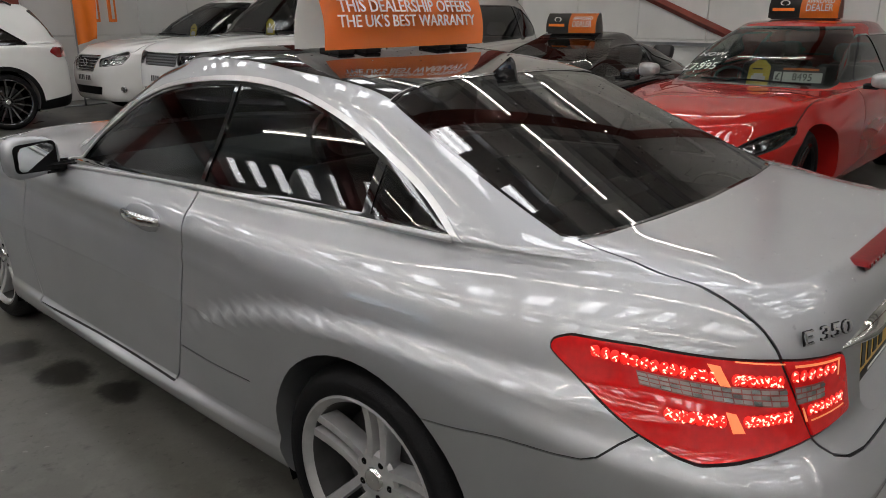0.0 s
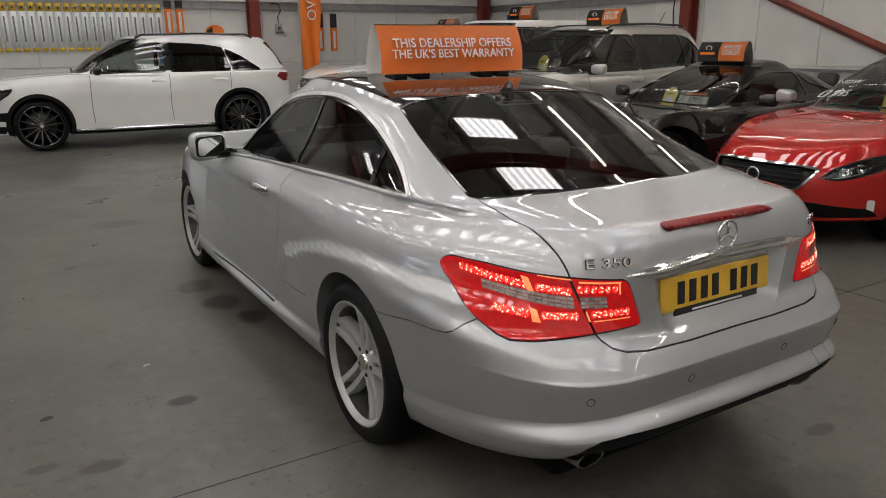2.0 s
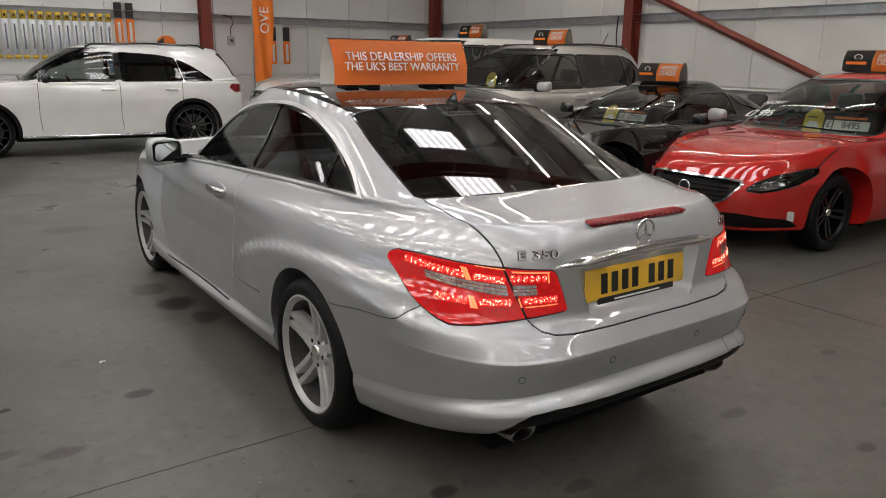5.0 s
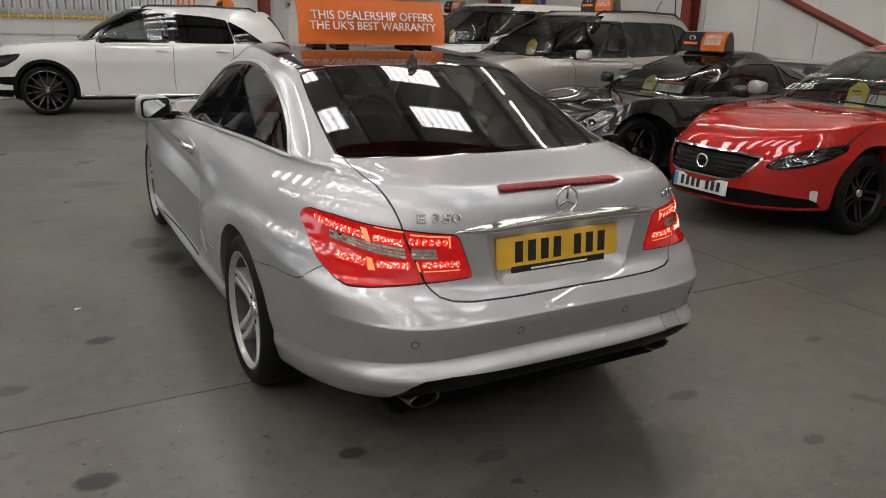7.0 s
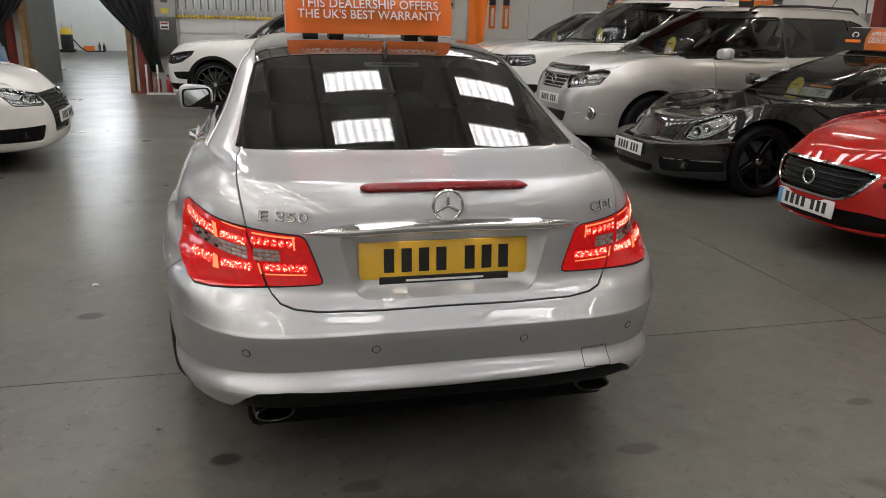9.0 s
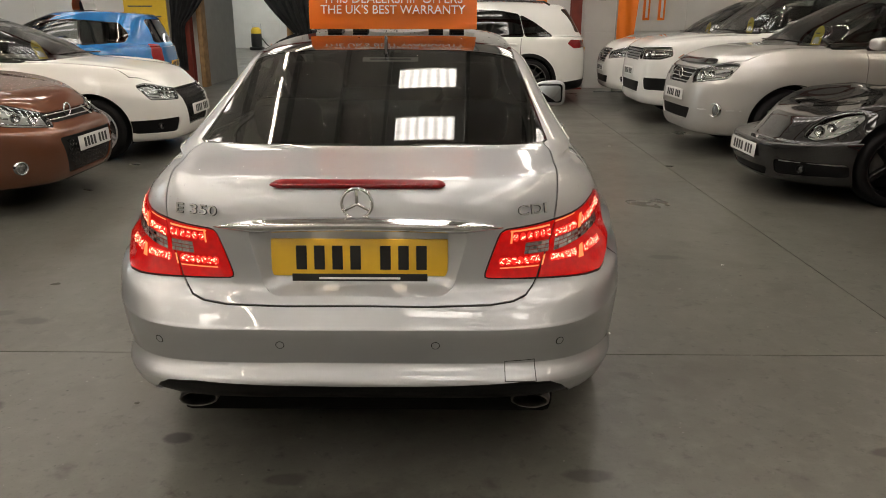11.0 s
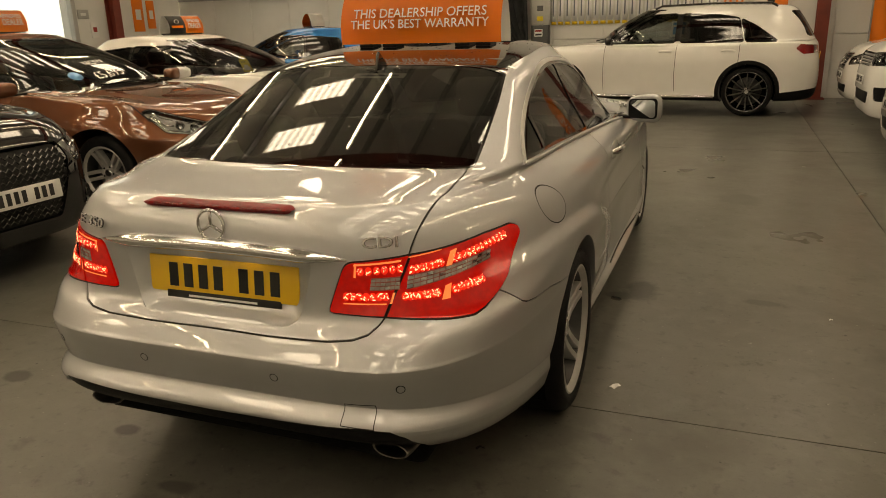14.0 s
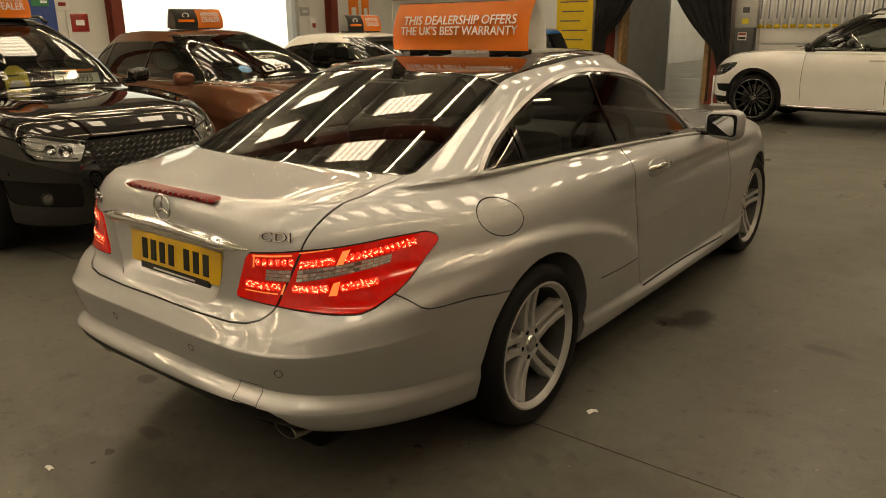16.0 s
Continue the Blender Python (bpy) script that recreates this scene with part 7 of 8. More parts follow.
for x in (-0.11, 0.11):
    lamp_ = part("plate_lamp", box(x - 0.022, x + 0.022, -0.008, 0.008, -0.003, 0.003, 0.001), M["plate_glow"], coupe, "small lit number plate lamp", angle=40)
    lamp_.matrix_local = Matrix.Translation((0, tail_y(x, 0.835) + 0.014, 0.829))
# underside of the tail, shark-fin aerial, white sheets in the cabin
part("rear_underside", box(-0.60, 0.60, -0.86, -0.40, 0.19, 0.32, 0.03), M["under"], coupe)
fin = prism([(0.26, 0.0), (0.13, 0.0), (0.145, 0.06), (0.160, 0.075)], -0.006, 0.006, "x", 0.003)
bmesh.ops.transform(fin, matrix=Matrix.Translation((0, 0.055, coupe_shell.roof(0, 0.22) - 0.008)), verts=fin.verts)
part("aerial", fin, M["gloss_black"], coupe)
part("parcel_shelf", box(-0.60, 0.60, -0.42, 0.02, 0.86, 0.89, 0.01), M["cabin"], coupe)
part("roof_lining", box(-0.48, 0.48, 0.35, 1.35, 1.285, 1.30, 0.005), M["headlining"], coupe)
topper(pose(0, 0, 0), 0.0, 0.723, coupe_shell.roof(0.2, 0.72) + 0.014, 0.786, 0, True)
# white sheets standing in for reflected roof lights, and a sticker at the top of the rear window
for x, y, w, d, a in ((-0.44, -0.33, 0.11, 0.05, 8), (-0.20, -0.345, 0.14, 0.045, -4)):
    part("paper", box(-w, w, -d, d, 0, 0.002), M["card"], coupe, "white sheet on the parcel shelf standing in for a roof light reflection", smooth=False).matrix_local = pose(x, y, 0.895, 0, 0, a)
q, n = coupe_shell.on((0.02, 0.17, 3), (0, 0, -1))
sticker = part("sticker", box(-0.115, 0.115, -0.020, 0.020, 0.0, 0.001), M["card"], coupe, "pale sticker strip in the rear window", smooth=False)
sticker.matrix_local = Matrix.Translation(q - n * 0.012) @ Matrix.Rotation(math.atan2(-n.y, n.z), 4, "X")
part("bar", box(-0.085, 0.085, -0.007, 0.007, 0.0012, 0.0018), M["box_dark_ink"], sticker, smooth=False)
# rain drops left on the roof, the rear window and the boot
M["water"] = glass("water", (0.93, 0.94, 0.95), 0.01)
drops, faces_ = [], []
wet = random.Random(11)
while len(faces_) < 1500 * 12:
    x, y = wet.uniform(-0.72, 0.72), wet.uniform(-0.92, 1.2)
    q, n = coupe_shell.on((abs(x), y, 3), (0, 0, -1))
    if q is None or n is None or q.z < 0.88 or wet.random() > (1.0 if y < 0.1 else 0.55):
        continue
    n = n if n.z > 0 else -n
    n = Vector((n.x if x > 0 else -n.x, n.y, n.z))
    c = Vector((x, q.y, q.z))
    r = 0.0013 + 0.0030 * wet.random() ** 3
    turn_m = n.to_track_quat("Z", "Y").to_matrix()
    k0 = len(drops)
    for ring_r, h in ((1.0, 0.0), (0.72, 0.38)):
        for a in range(6):
            drops.append(c + turn_m @ Vector((r * ring_r * math.cos(a * math.pi / 3), 1.25 * r * ring_r * math.sin(a * math.pi / 3), 0.0004 + h * r)))
    drops.append(c + turn_m @ Vector((0, 0, 0.0004 + 0.5 * r)))
    for a in range(6):
        b = (a + 1) % 6
        faces_.append((k0 + a, k0 + b, k0 + 6 + b, k0 + 6 + a))
        faces_.append((k0 + 6 + a, k0 + 6 + b, k0 + 12))
rain = link_mesh("rain_spatter", drops, faces_, M["water"], coupe)
tagged(rain, "clear water drops left by rain", kind="stuff")

for car, sh, m, p in PARKED:
    if p is silver_suv:
        y = p["back_top"] + 0.22
        part("aerial", tube([(0, y, sh.roof(0, y) - 0.004), (0, y - 0.03, sh.roof(0, y) + 0.03), (0, y - 0.16, sh.roof(0, y) + 0.22)], 0.005, 6), M["plastic"], car)

# ---- cards and writing in the windscreens ----


def on_screen(sh, x, z, p):
    """A place on a parked car's windscreen and the way it looks."""
    q, n = sh.on((abs(x) + 1e-4, p["nose"] + 1, z), (0, -1, 0))
    if n.y < 0:
        n = -n
    return (Vector((x, q.y, q.z)), Vector((n.x * (1 if x > 0 else -1), n.y, n.z)))


def screen_pose(sh, x, z, p, lift):
    q, n = on_screen(sh, x, z, p)
    q = q + n * lift
    e = math.degrees(math.asin(max(-1, min(1, n.z))))
    turn = math.degrees(math.atan2(n.x, n.y))
    return pose(q.x, q.y, q.z, 0, 0, 180 - turn) @ pose(0, 0, 0, 90 - e, 0, 0)


def dress_screen(car, sh, p, tag=None, price=None, price_x=0.0, note=None, note_x=0.0, paper=None, sticker=None):
    """Price cards behind the windscreen and chalk-pen prices on it."""
    z0 = p["cowl_z"]
    for x, tall in tag or ():
        m = screen_pose(sh, x, z0 + 0.16, p, -0.12) @ pose(0, 0, 0, 40, 0, 0) @ Matrix.Diagonal((1.2, 1.2, 1, 1))
        card = prism(rounded([(-0.075, -0.105), (0.075, -0.105), (0.075, 0.07), (0.025, 0.115), (-0.025, 0.115), (-0.075, 0.07)], 0.012, 2), -0.001, 0.001, "z")
        bmesh.ops.transform(card, matrix=m, verts=card.verts)
        tagc = part("price_tag", card, M["yellow_card"], car, "yellow card tag with a printed car outline", smooth=False)
        for (a, b, c2, d), mt in (((-0.055, 0.055, -0.095, -0.07), "ink"), ((-0.05, 0.05, -0.04, 0.0), "card"), ((-0.035, 0.03, 0.0, 0.018), "card"), ((-0.05, 0.02, 0.045, 0.055), "ink")):
            pb = box(a, b, c2, d, 0.0012, 0.0022)
            bmesh.ops.transform(pb, matrix=m, verts=pb.verts)
            part("bar", pb, M[mt], tagc, smooth=False)
    if price:
        m = screen_pose(sh, price_x, z0 + 0.13, p, -0.09) @ pose(0, 0, 0, 34, 0, 0)
        card = box(-0.20, 0.20, -0.06, 0.11, -0.0015, 0.0015)
        bmesh.ops.transform(card, matrix=m, verts=card.verts)
        board = part("price_card", card, M["price_black"], car, "black price card with white number panel", smooth=False)
        for a, b, c2, d, mt in ((-0.115, 0.185, -0.03, 0.055, "price_white"), (-0.185, -0.125, -0.03, 0.055, "price_white"), (-0.12, 0.15, 0.072, 0.09, "orange")):
            pb = box(a, b, c2, d, 0.0016, 0.0026)
            bmesh.ops.transform(pb, matrix=m, verts=pb.verts)
            part("bar", pb, M[mt], board, smooth=False)
        letters("price", price, 0.088, m @ pose(0.035, 0.012, 0.003), M["ink"], board, 0.0006, squash=0.9)
        letters("pound_sign", "\u00a3", 0.085, m @ pose(-0.155, 0.012, 0.003), M["ink"], board, 0.0006)
    for k, (text, size) in enumerate(note or ()):
        m = screen_pose(sh, note_x + 0.04 * k, z0 + 0.22 - 0.10 * k, p, 0.002)
        letters("windscreen_writing", text, size, m @ pose(0, 0, 0, 0, 0, 8), M["chalk"], car, 0.0006, "white pen writing on the windscreen", 0.95)
    if sticker:
        disc = lathe([(0.001, 0.001), (0.065, 0.001), (0.065, 0.0)], 20, "z")
        bmesh.ops.transform(disc, matrix=screen_pose(sh, sticker[0], z0 + sticker[1], p, 0.001), verts=disc.verts)
        part("sticker", disc, M["blue_card"], car, "round pale blue sticker")
    for x, z, w, h in paper or ():
        m = screen_pose(sh, x, z0 + z, p, -0.04)
        card = box(-w / 2, w / 2, -h / 2, h / 2, -0.001, 0.001)
        bmesh.ops.transform(card, matrix=m, verts=card.verts)
        part("paper", card, M["card"], car, "white paper on the dashboard", smooth=False)


M.update(chalk=mat("white_pen", (0.82, 0.82, 0.80), 0.7), price_black=mat("black_card", (0.012, 0.014, 0.015), 0.35, coat=0.3), price_white=mat("pale_green_white", (0.70, 0.75, 0.66), 0.5))
dressing = {
    id(red_hatch): dict(tag=[(-0.02, 1)], price="8495", price_x=-0.36, note=[("NOW", 0.10), ("\u00a37,995", 0.13)], note_x=0.42),
    id(sports): dict(tag=[(0.12, 1)], price="17995", price_x=-0.26, note=[("NOW", 0.08), ("\u00a315,995", 0.10)], note_x=0.48),
    id(silver_suv): dict(tag=[(-0.25, 1)], note=[("NOW", 0.09), ("\u00a37,995", 0.11)], note_x=0.40, paper=[(-0.1, 0.04, 0.25, 0.12)]),
    id(white_4x4): dict(tag=[(-0.3, 1)]),
    id(white_suv): dict(tag=[(-0.2, 1)]),
    id(black_suv): dict(tag=[(0.16, 1)], price="14995", price_x=-0.30, note=[("NOW", 0.10), ("995", 0.13)], note_x=0.32),
    id(brown_hatch): dict(note=[("NOW", 0.11), ("\u00a35,695", 0.15)], note_x=-0.02, paper=[(0.36, 0.05, 0.16, 0.06)], sticker=(0.40, 0.12)),
    id(white_hatch): dict(tag=[(0.1, 1)]),
}
for car, sh, m, p in PARKED:
    if id(p) in dressing:
        dress_screen(car, sh, p, **dressing[id(p)])

# ---- along the north wall ----
M.update(fill_tube=mat("added_fill_tube", (0.85, 0.93, 1.0), 0.5, emit=125.0), exit_green=mat("green_sign", (0.02, 0.22, 0.10), 0.5), banner_grey=mat("white_banner_print", (0.86, 0.87, 0.88), 0.45, vary=0.12, scale=8), banner_yellow=mat("yellow_print", (0.72, 0.47, 0.03), 0.45, vary=0.1, scale=8),
         banner_ink=mat("slate_print", (0.16, 0.18, 0.21), 0.5), box_grey=mat("grey_enamel_box", (0.42, 0.42, 0.40), 0.4, vary=0.12, scale=6), box_dark=mat("dark_grey_box", (0.07, 0.075, 0.075), 0.45, vary=0.2, scale=6),
         extinguisher=mat("red_enamel", (0.32, 0.018, 0.014), 0.3, coat=0.6), blue_door=mat("blue_door_paint", (0.03, 0.08, 0.30), 0.4, vary=0.2, scale=3))
for k in range(23):
    x = -1.98 + 0.1375 * k
    tube_sign = thing("rolled_banner", "white rolled banner with yellow ends fixed upright to the wall", "banner", Matrix.Translation((x, NORTH - 0.012, 1.39)), "rolled banners")
    def half_tube(z0, z1, r=0.050):
        bm = bmesh.new()
        a = [bm.verts.new((r * math.cos(t), -0.85 * r * math.sin(t), z0)) for t in np.linspace(0, math.pi, 10)]
        b = [bm.verts.new((r * math.cos(t), -0.85 * r * math.sin(t), z1)) for t in np.linspace(0, math.pi, 10)]
        for i in range(9):
            bm.faces.new((a[i], b[i], b[i + 1], a[i + 1]))
        bm.faces.new(a)
        bm.faces.new(b[::-1])
        return bm
    part("sleeve", half_tube(0.06, 0.66), M["banner_grey"], tube_sign)
    part("end_band", half_tube(0.0, 0.059), M["banner_yellow"], tube_sign, "yellow printed end")
    part("end_band", half_tube(0.661, 0.80), M["banner_yellow"], tube_sign, "yellow printed end")
    part("bar", box(-0.016, 0.010, -0.0455, -0.0415, 0.16, 0.58), M["banner_ink"], tube_sign, smooth=False)
    part("mark", box(-0.014, 0.014, -0.0455, -0.0415, 0.70, 0.74), M["ink"], tube_sign, smooth=False)
for x, z in ((1.22, 1.66), (1.42, 1.66), (4.20, 1.33), (4.50, 1.33)):
    sign = thing("slim_sign", "slim black and orange upright sign on the wall", "sign", Matrix.Translation((x, NORTH - 0.03, z)), "slim wall signs")
    part("lower_panel", prism(rounded([(-0.062, 0), (0.062, 0), (0.062, 0.46), (-0.062, 0.46)], 0.01, 2), -0.03, 0.03, "y"), M["orange"], sign, smooth=False)
    part("upper_panel", prism(rounded([(-0.062, 0.462), (0.062, 0.462), (0.062, 0.74), (-0.062, 0.74)], 0.01, 2), -0.03, 0.03, "y"), M["ink"], sign, smooth=False)
    part("bar", box(-0.025, 0.025, -0.0335, -0.031, 0.05, 0.40), M["card"], sign, smooth=False)
dome = thing("round_sign", "small round-topped orange and black sign on the wall", "sign", Matrix.Translation((2.05, NORTH - 0.02, 1.56)))
part("panel", prism([(-0.17, 0), (0.17, 0), (0.17, 0.16)] + [(0.17 * math.cos(t), 0.16 + 0.12 * math.sin(t)) for t in np.linspace(0.2, 2.9, 9)] + [(-0.17, 0.16)], -0.03, 0.0, "y"), M["orange"], dome, smooth=False)
part("side_panel", prism([(-0.165, 0.01), (-0.05, 0.01), (-0.05, 0.25), (-0.165, 0.17)], -0.034, -0.0302, "y"), M["ink"], dome, smooth=False)

flag = thing("feather_flag", "orange feather flag with white lettering on a steel pole", "flag", Matrix.Translation((3.42, 11.55, 0)))
part("pole", tube([(0, 0, 0.02), (0, 0, 1.2), (0.01, 0, 2.6), (0.06, 0, 3.1), (0.2, 0, 3.4)], 0.014, 8), M["galv"], flag)
part("foot", tube([(-0.35, 0, 0.02), (0.35, 0, 0.02)], 0.015, 6), M["galv"], flag)
bm = bmesh.new()
rows_ = []
for k in range(25):
    z = 0.98 + 2.3 * k / 24
    w = 0.29 + 0.13 * min(1, k / 12) - (0.30 * ((k - 18) / 6) ** 2 if k > 18 else 0)
    rows_.append([bm.verts.new((0.016 + w * j / 10 + (0.03 * (1 - k / 8) if k < 8 else 0) * j / 10, 0.025 * math.sin(j * 0.9 + k * 0.25), z + (0.10 * (j / 10) if k == 0 else 0))) for j in range(11)])
for a, b in zip(rows_, rows_[1:]):
    for j in range(10):
        bm.faces.new((a[j], a[j + 1], b[j + 1], b[j]))
part("cloth", bm, M["orange"], flag, "orange printed cloth")
letters("lettering", "OVE", 0.26, pose(0.24, -0.04, 2.15, 90, -90, 0), M["white_ink"], flag, 0.001)

socket = thing("wall_socket", "grey metal-clad switched socket on the wall", "socket", Matrix.Translation((3.32, NORTH - 0.002, 1.70)))
part("back_box", box(-0.07, 0.07, -0.055, 0, 0, 0.17, 0.008), M["box_grey"], socket, angle=40)
part("switch", box(-0.03, 0.03, -0.062, -0.056, 0.05, 0.11, 0.004), M["box_dark"], socket, angle=40)
part("cable", tube([(0, -0.03, 0.17), (-0.01, -0.035, 0.30), (0.06, -0.04, 0.42), (0.02, -0.04, 0.53), (-0.16, -0.05, 0.56)], 0.009, 8), M["ink"], socket)

cab = thing("switchgear", "grey switch cabinet over a dark box on the wall", "switch box", Matrix.Translation((-2.22, NORTH - 0.001, 0)))
part("upper_box", box(-0.19, 0.19, -0.16, 0, 1.40, 1.92, 0.01), M["box_grey"], cab, angle=40)
part("lower_box", box(-0.17, 0.17, -0.20, 0, 0.72, 1.395, 0.01), M["box_dark"], cab, angle=40)
part("notice", box(-0.10, 0.06, -0.204, -0.2005, 1.18, 1.32), M["card"], cab, "white notice", smooth=False)
part("bar", box(-0.085, 0.045, -0.2065, -0.2045, 1.27, 1.305), M["extinguisher"], cab, smooth=False)
part("bar", box(-0.085, 0.045, -0.2065, -0.2045, 1.20, 1.235), M["ink"], cab, smooth=False)
part("dial", box(-0.06, 0.06, -0.166, -0.1605, 1.66, 1.76, 0.004), M["box_dark"], cab, angle=40)
part("label", box(-0.06, 0.06, -0.164, -0.1605, 1.47, 1.56), M["yellow_card"], cab, smooth=False)
for x in (-2.42, -2.22):
    ex = thing("fire_extinguisher", "red fire extinguisher standing on the floor", "extinguisher", Matrix.Translation((x, NORTH - 0.30, 0)), "extinguishers")
    part("cylinder", lathe([(0.001, 0.0), (0.050, 0.0), (0.055, 0.015), (0.055, 0.24), (0.042, 0.28), (0.02, 0.30), (0.018, 0.32)], 20, "z"), M["extinguisher"], ex)
    part("valve", box(-0.04, 0.025, -0.012, 0.012, 0.321, 0.36, 0.005), M["ink"], ex, angle=40)
stand = thing("floor_stand", "white tubular stand with a flat foot", "stand", Matrix.Translation((-2.40, NORTH - 0.45, 0)))
part("foot", box(-0.22, 0.30, -0.05, 0.05, 0.0, 0.035, 0.008), M["card"], stand, angle=40)
for x in (-0.2, 0.0):
    part("post", tube([(x, 0, 0.035), (x, 0, 0.55)], 0.018, 8), M["card"], stand)

for x in (-4.745, -2.865):
    s = 1 if x < -4 else -1
    post = part("door_post", box(x - 0.0 if s > 0 else x - 0.09, x + 0.09 if s > 0 else x, NORTH - 0.10, NORTH + 0.22, 0, 3.2, 0.004), M["timber"], angle=40)
    tagged(post, "raw timber post beside the opening", "post", "timber posts", "structure")


def drape(name, top0, top1, knot, knot_w, foot_z, foot_w, y, label, fall):
    """A curtain gathered to one side: wide at the head, drawn in at the knot, hanging free below."""
    bm = bmesh.new()
    rows_ = []
    for k in range(29):
        t = k / 28
        z = 3.15 + (foot_z - 3.15) * t
        kz = (3.15 - knot[1]) / (3.15 - foot_z)
        if t < kz:
            u = t / kz
            u2 = u * u * (3 - 2 * u)
            x0 = top0 + (knot[0] - knot_w / 2 - top0) * (u ** 2.2 if fall > 0 else u2)
            x1 = top1 + (knot[0] + knot_w / 2 - top1) * (u2 if fall > 0 else u ** 2.2)
        else:
            u = (t - kz) / (1 - kz)
            x0, x1 = knot[0] - knot_w / 2 - (foot_w - knot_w) / 2 * u + fall * u, knot[0] + knot_w / 2 + (foot_w - knot_w) / 2 * u + fall * u
        rows_.append([bm.verts.new((x0 + (x1 - x0) * j / 40, y + 0.045 * math.sin(j * 0.95 + 0.6 * t) + 0.015 * math.sin(j * 2.3), z)) for j in range(41)])
    for a, b in zip(rows_, rows_[1:]):
        for j in range(40):
            bm.faces.new((a[j], a[j + 1], b[j + 1], b[j]))
    bmesh.ops.solidify(bm, geom=bm.faces[:], thickness=0.006)
    return tagged(part(name, bm, M["curtain"]), label, "curtain", "drawn curtains")


drape("curtain", -3.80, -2.50, (-2.58, 1.03), 0.31, 0.40, 0.24, NORTH - 0.32, "dark grey curtain drawn aside to a column", 0.16)
drape("curtain", -5.15, -4.05, (-5.05, 1.22), 0.26, 0.35, 0.34, NORTH - 0.32, "dark grey curtain drawn aside to a column", -0.04)
rail = tube([(-5.3, NORTH - 0.32, 3.18), (-2.3, NORTH - 0.32, 3.18)], 0.02, 8)
tagged(part("curtain_rail", rail, M["galv"]), "steel curtain rail over the opening", "rail", kind="structure")

yb = thing("pull_up_banner", "tall yellow banner stand with printed lines", "banner", Matrix.Translation((-5.68, NORTH - 0.25, 0)))
part("sheet", box(-0.42, 0.42, -0.004, 0.004, 0.08, 2.15), M["banner_yellow"], yb, smooth=False)
part("foot", box(-0.43, 0.43, -0.09, 0.09, 0.0, 0.08, 0.02), M["galv"], yb, angle=40)
for k in range(9):
    z = 1.95 - 0.19 * k
    part("bar", box(-0.34 + 0.05 * (k % 2), 0.30 - 0.08 * (k % 3), -0.0065, -0.0045, z - 0.012, z + 0.012), M["box_dark"], yb, smooth=False)

# room beyond the opening
for nm, args in (("wall_beyond", ((-9.5, 31.0), (1.0, 31.0))), ("wall_passage_east", ((-1.2, 31.0), (-1.2, NORTH + 0.21))), ("wall_passage_west", ((-9.4, NORTH + 0.21), (-9.4, 31.0)))):
    wall(nm, *args, 4.0, panel=2.4, label="plain white wall of the room beyond")
part_w = part("partition", box(-4.95, -4.75, NORTH + 0.25, NORTH + 2.6, 0, 3.4), M["box_grey"], smooth=False)
tagged(part_w, "pale grey boarded partition inside the opening", "partition", kind="structure")
lid_ = part("ceiling_beyond", box(-9.6, -1.0, NORTH + 0.21, 31.2, 4.0, 4.1), M["card"], smooth=False)
tagged(lid_, "white ceiling of the room beyond", "ceiling", kind="structure")
# added fittings, out of view, stand in for the daylight in this room
for gx, gy in ((-5.4, 22.0), (-5.4, 25.5), (-3.0, 29.0), (-6.6, 29.0), (-6.6, 27.2)):
    glow = thing("strip_light", "unseen strip light added to brighten the room beyond", "lamp", Matrix.Translation((gx, gy, 3.93)), "strip lights")
    part("housing", box(-0.75, 0.75, -0.07, 0.07, 0.0, 0.06, 0.01), M["card"], glow, angle=40)
    part("tube", tube([(-0.72, 0, -0.03), (0.72, 0, -0.03)], 0.026, 8), M["fill_tube"], glow)
vac = thing("vacuum_cleaner", "yellow and black workshop vacuum cleaner with a hose", "vacuum", Matrix.Translation((-7.75, 29.2, 0)))
part("drum", lathe([(0.001, 0.12), (0.20, 0.12), (0.22, 0.16), (0.22, 0.62), (0.20, 0.66)], 20, "z"), M["ink"], vac)
part("head", lathe([(0.21, 0.661), (0.21, 0.80), (0.14, 0.90), (0.001, 0.92)], 20, "z"), M["banner_yellow"], vac)
part("handle_bar", tube([(-0.18, 0.15, 0.12), (-0.18, 0.15, 1.05), (0.18, 0.15, 1.05), (0.18, 0.15, 0.12)], 0.014, 8), M["galv"], vac)
part("base", box(-0.26, 0.26, -0.26, 0.26, 0.0, 0.119, 0.04), M["ink"], vac)
part("hose", tube([(0.2, 0, 0.5), (0.45, -0.05, 0.2), (0.7, -0.1, 0.04), (1.1, 0, 0.04), (1.3, 0.1, 0.04)], 0.025, 8), M["ink"], vac)
for k, (x, h, key) in enumerate(((-7.25, 0.2, "orange"), (-6.85, 0.36, "box_dark"), (-6.68, 0.32, "ink"))):
    if key == "orange":
        kit = thing("tool_case", "small orange tool case on the floor", "case", Matrix.Translation((x, 30.5, 0)))
        part("case", box(-0.20, 0.20, -0.1, 0.1, 0, h, 0.03), M["orange"], kit, angle=50)
    else:
        btl = thing("bottle", "dark plastic bottle standing on the floor", "bottle", Matrix.Translation((x, 30.5, 0)), "bottles")
        part("flask", lathe([(0.001, 0), (0.05, 0), (0.055, 0.02), (0.055, h * 0.6), (0.025, h * 0.78), (0.02, h * 0.85)], 14, "z"), M[key], btl)
        part("cap", lathe([(0.022, h * 0.851), (0.022, h), (0.001, h)], 12, "z"), M["extinguisher"], btl)

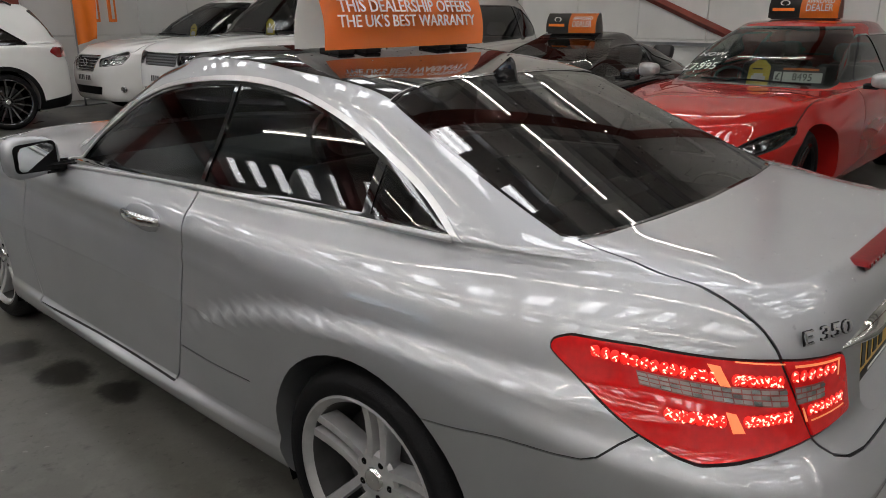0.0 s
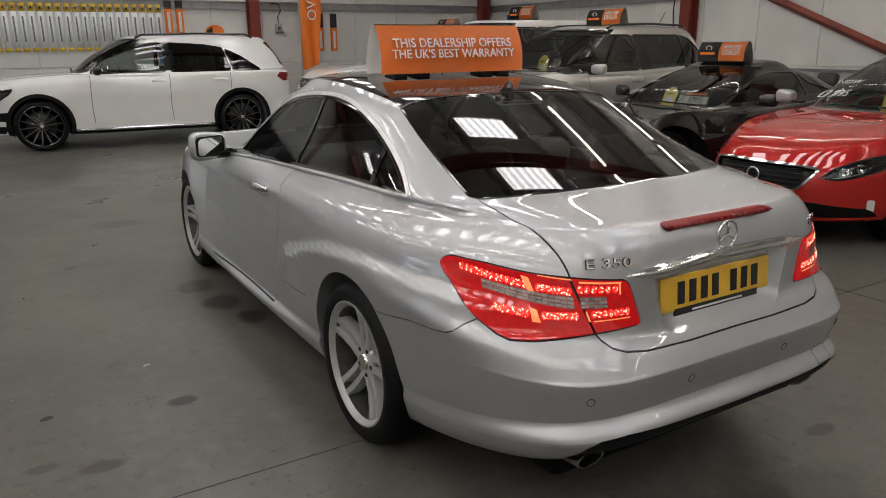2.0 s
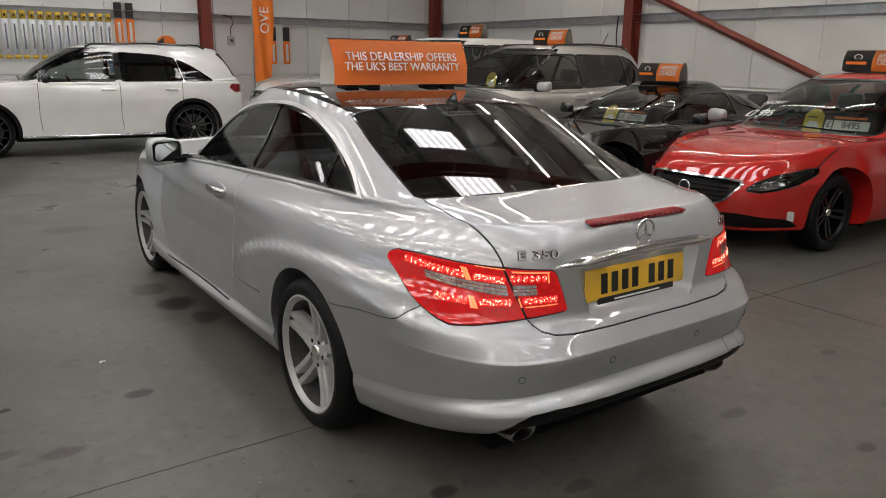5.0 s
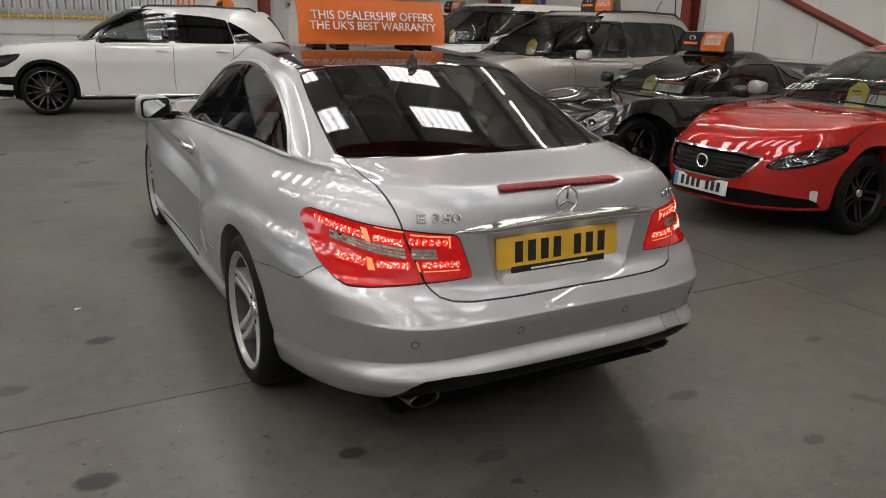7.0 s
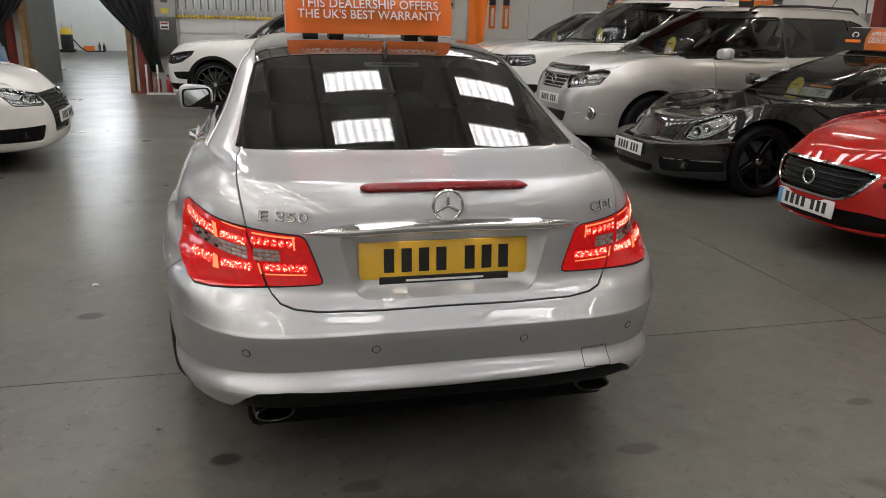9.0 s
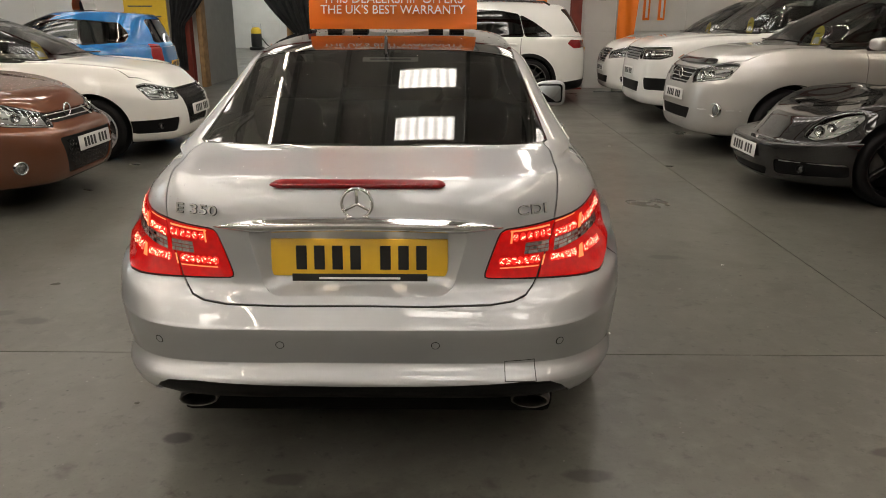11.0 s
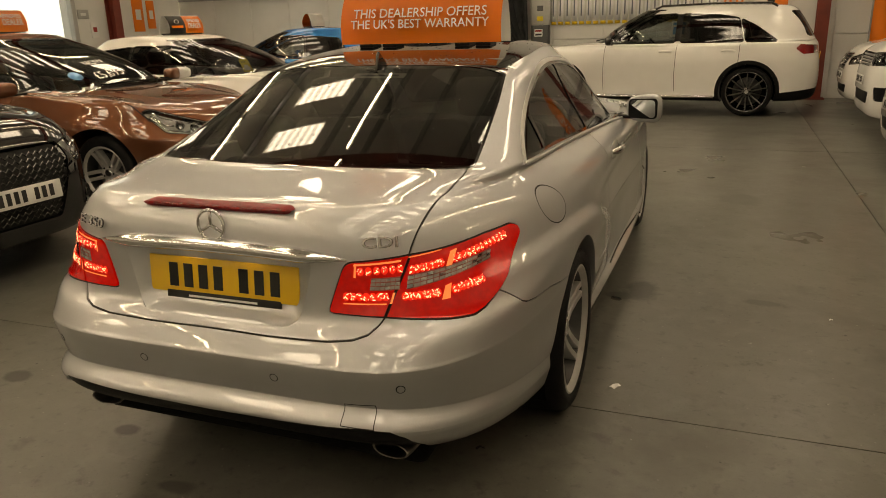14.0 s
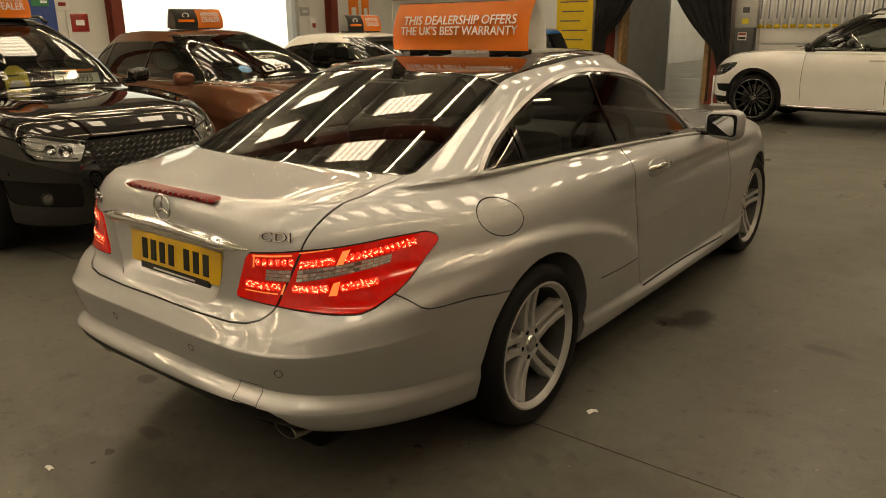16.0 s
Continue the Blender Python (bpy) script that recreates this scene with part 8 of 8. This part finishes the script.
# ---- east wall: exit sign, cable, socket ----
ex = thing("exit_sign", "green fire exit sign on the wall", "sign", Matrix.Translation((EAST - 0.004, 11.15, 1.93)))
part("plate", box(-0.006, 0.0, -0.26, 0.26, -0.09, 0.09), M["exit_green"] if "exit_green" in M else M["blue_door"], ex, smooth=False)
letters("lettering", "FIRE EXIT", 0.10, pose(-0.009, 0.0, 0, 90, 0, -90), M["white_ink"], ex, 0.0008)
dr = part("door_1", box(EAST - 0.03, EAST - 0.002, 10.65, 11.7, 0, 2.06, 0.005), M["blue_door"], angle=40)
tagged(dr, "dark blue fire door closed in the wall", "door", kind="structure")
sk = thing("wall_socket", "grey metal-clad switched socket beside a column", "socket", Matrix.Translation((EAST - 0.30, 6.62, 1.62)))
part("back_box", box(-0.05, 0.05, -0.05, 0.05, -0.08, 0.08, 0.008), M["box_grey"], sk, angle=40)
part("cable", tube([(0, 0, 0.08), (0.0, 0.02, 0.35), (0.02, 0.01, 0.62)], 0.01, 8), M["ink"], sk)

# ---- west side: openings to the yard ----
yard = part("backdrop", box(WEST - 5.9, WEST - 5.8, SOUTH - 2, NORTH + 2, -0.5, 7), M["outside"], smooth=False)
tagged(yard, "bright washed-out daylight in the yard outside", "backdrop", kind="structure")

door = thing("door_2", "dark blue double door closed in the west wall", "door", Matrix.Translation((WEST + 0.03, 3.6, 0)), kind="structure")
part("leaf", box(-0.028, 0.02, -0.42, 0.42, 0.0, 2.4, 0.004), M["blue_door"], door, angle=40)
part("push_bar", tube([(0.05, -0.34, 1.02), (0.05, 0.34, 1.02)], 0.016, 8), M["galv"], door)
ex = thing("exit_sign", "small green exit sign on a blue door", "sign", Matrix.Translation((WEST + 0.055, 3.78, 1.95)))
part("plate", box(0.0, 0.006, -0.14, 0.14, -0.07, 0.07), M["exit_green"], ex, smooth=False)
part("bar", box(0.0062, 0.008, 0.0, 0.11, -0.02, 0.02), M["white_ink"], ex, smooth=False)
for y, z, w, h, key, label in ((4.15, 1.92, 0.13, 0.10, "card", "small white notice with a red mark on the wall"), (4.42, 1.62, 0.15, 0.15, "extinguisher", "round red notice on the wall"), (9.55, 1.85, 0.14, 0.09, "box_grey", "grey switch box on the wall"), (9.8, 1.55, 0.10, 0.16, "card", "white socket box on the wall"),
                               (11.1, 1.85, 0.16, 0.36, "orange", "orange notice on the wall"), (11.5, 1.85, 0.12, 0.3, "orange", "orange notice on the wall")):
    nt_ = thing("wall_notice", label, "notice", Matrix.Translation((WEST + 0.003, y, z)))
    part("plate", box(0.0, 0.02, -w, w, -h, h, 0.004), M[key], nt_, angle=40)
    part("bar", box(0.0202, 0.022, -w * 0.5, w * 0.5, -h * 0.3, h * 0.3), M["extinguisher" if key == "card" else "card"], nt_, smooth=False)
post = part("door_post", box(WEST - 0.02, WEST + 0.10, 9.2, 9.3, 0, 3.6, 0.004), M["box_grey"], angle=40)
tagged(post, "grey steel post at the edge of the wide opening", "post", kind="structure")
for car, sh, m, p in PARKED:
    if p is white_crossover:
        for s in (-1, 1):
            pts = [(s * (sh.on((2, y, 0.27), (-1, 0, 0))[0].x + 0.020), y, 0.285) for y in np.linspace(0.46, 2.42, 9)]
            part("sill_strip", tube(pts, 0.022, 8), M["chrome"], car, "bright sill strip")
# card in the crossover's side window
for car, sh, m, p in PARKED:
    if p is white_crossover:
        q, n = sh.on((2, 1.06, 1.29), (-1, 0, 0))
        card = part("window_card", box(-0.001, 0.001, -0.115, 0.115, -0.125, 0.125), M["card"], car, "pale blue and white card in the side window", smooth=False)
        card.matrix_local = Matrix.Translation((-q.x + 0.03, 1.06, 1.29)) @ Matrix.Rotation(math.atan2(n.z, n.x), 4, "Y")
        part("bar", box(-0.003, -0.0015, -0.095, 0.095, 0.06, 0.105), M["blue_card"], card, smooth=False)
        part("bar", box(-0.003, -0.0015, -0.085, 0.085, -0.09, 0.03), M["blue_card"], card, smooth=False)

# ---- bits on the floor ----
for x, y, w, h, a, key in ((-1.449, 1.164, 0.035, 0.022, 20, "card"), (1.004, 0.189, 0.05, 0.03, 60, "card"), (-1.36, 3.72, 0.05, 0.02, 10, "ink"), (2.1, 5.4, 0.03, 0.02, 0, "card"), (0.62, -0.42, 0.035, 0.02, 30, "ink"),
                           (-0.32, -1.30, 0.04, 0.02, 0, "card"), (-1.9, 2.6, 0.03, 0.015, 80, "ink"), (1.9, 1.2, 0.02, 0.015, 10, "card")):
    scrap = bmesh.new()
    vs = [[scrap.verts.new((0.45 * w * (i - 1), 0.45 * h * (j - 1), 0.002 + 0.005 * ((i + j) % 2))) for j in range(3)] for i in range(3)]
    for i in range(2):
        for j in range(2):
            scrap.faces.new((vs[i][j], vs[i + 1][j], vs[i + 1][j + 1], vs[i][j + 1]))
    bmesh.ops.transform(scrap, matrix=pose(x, y, 0.001, 0, 0, a), verts=scrap.verts)
    tagged(part("litter", scrap, M[key], smooth=False), "crumpled scrap of white paper on the floor" if key == "card" else "dark crumb of dirt on the floor", "litter", "litter on the floor")
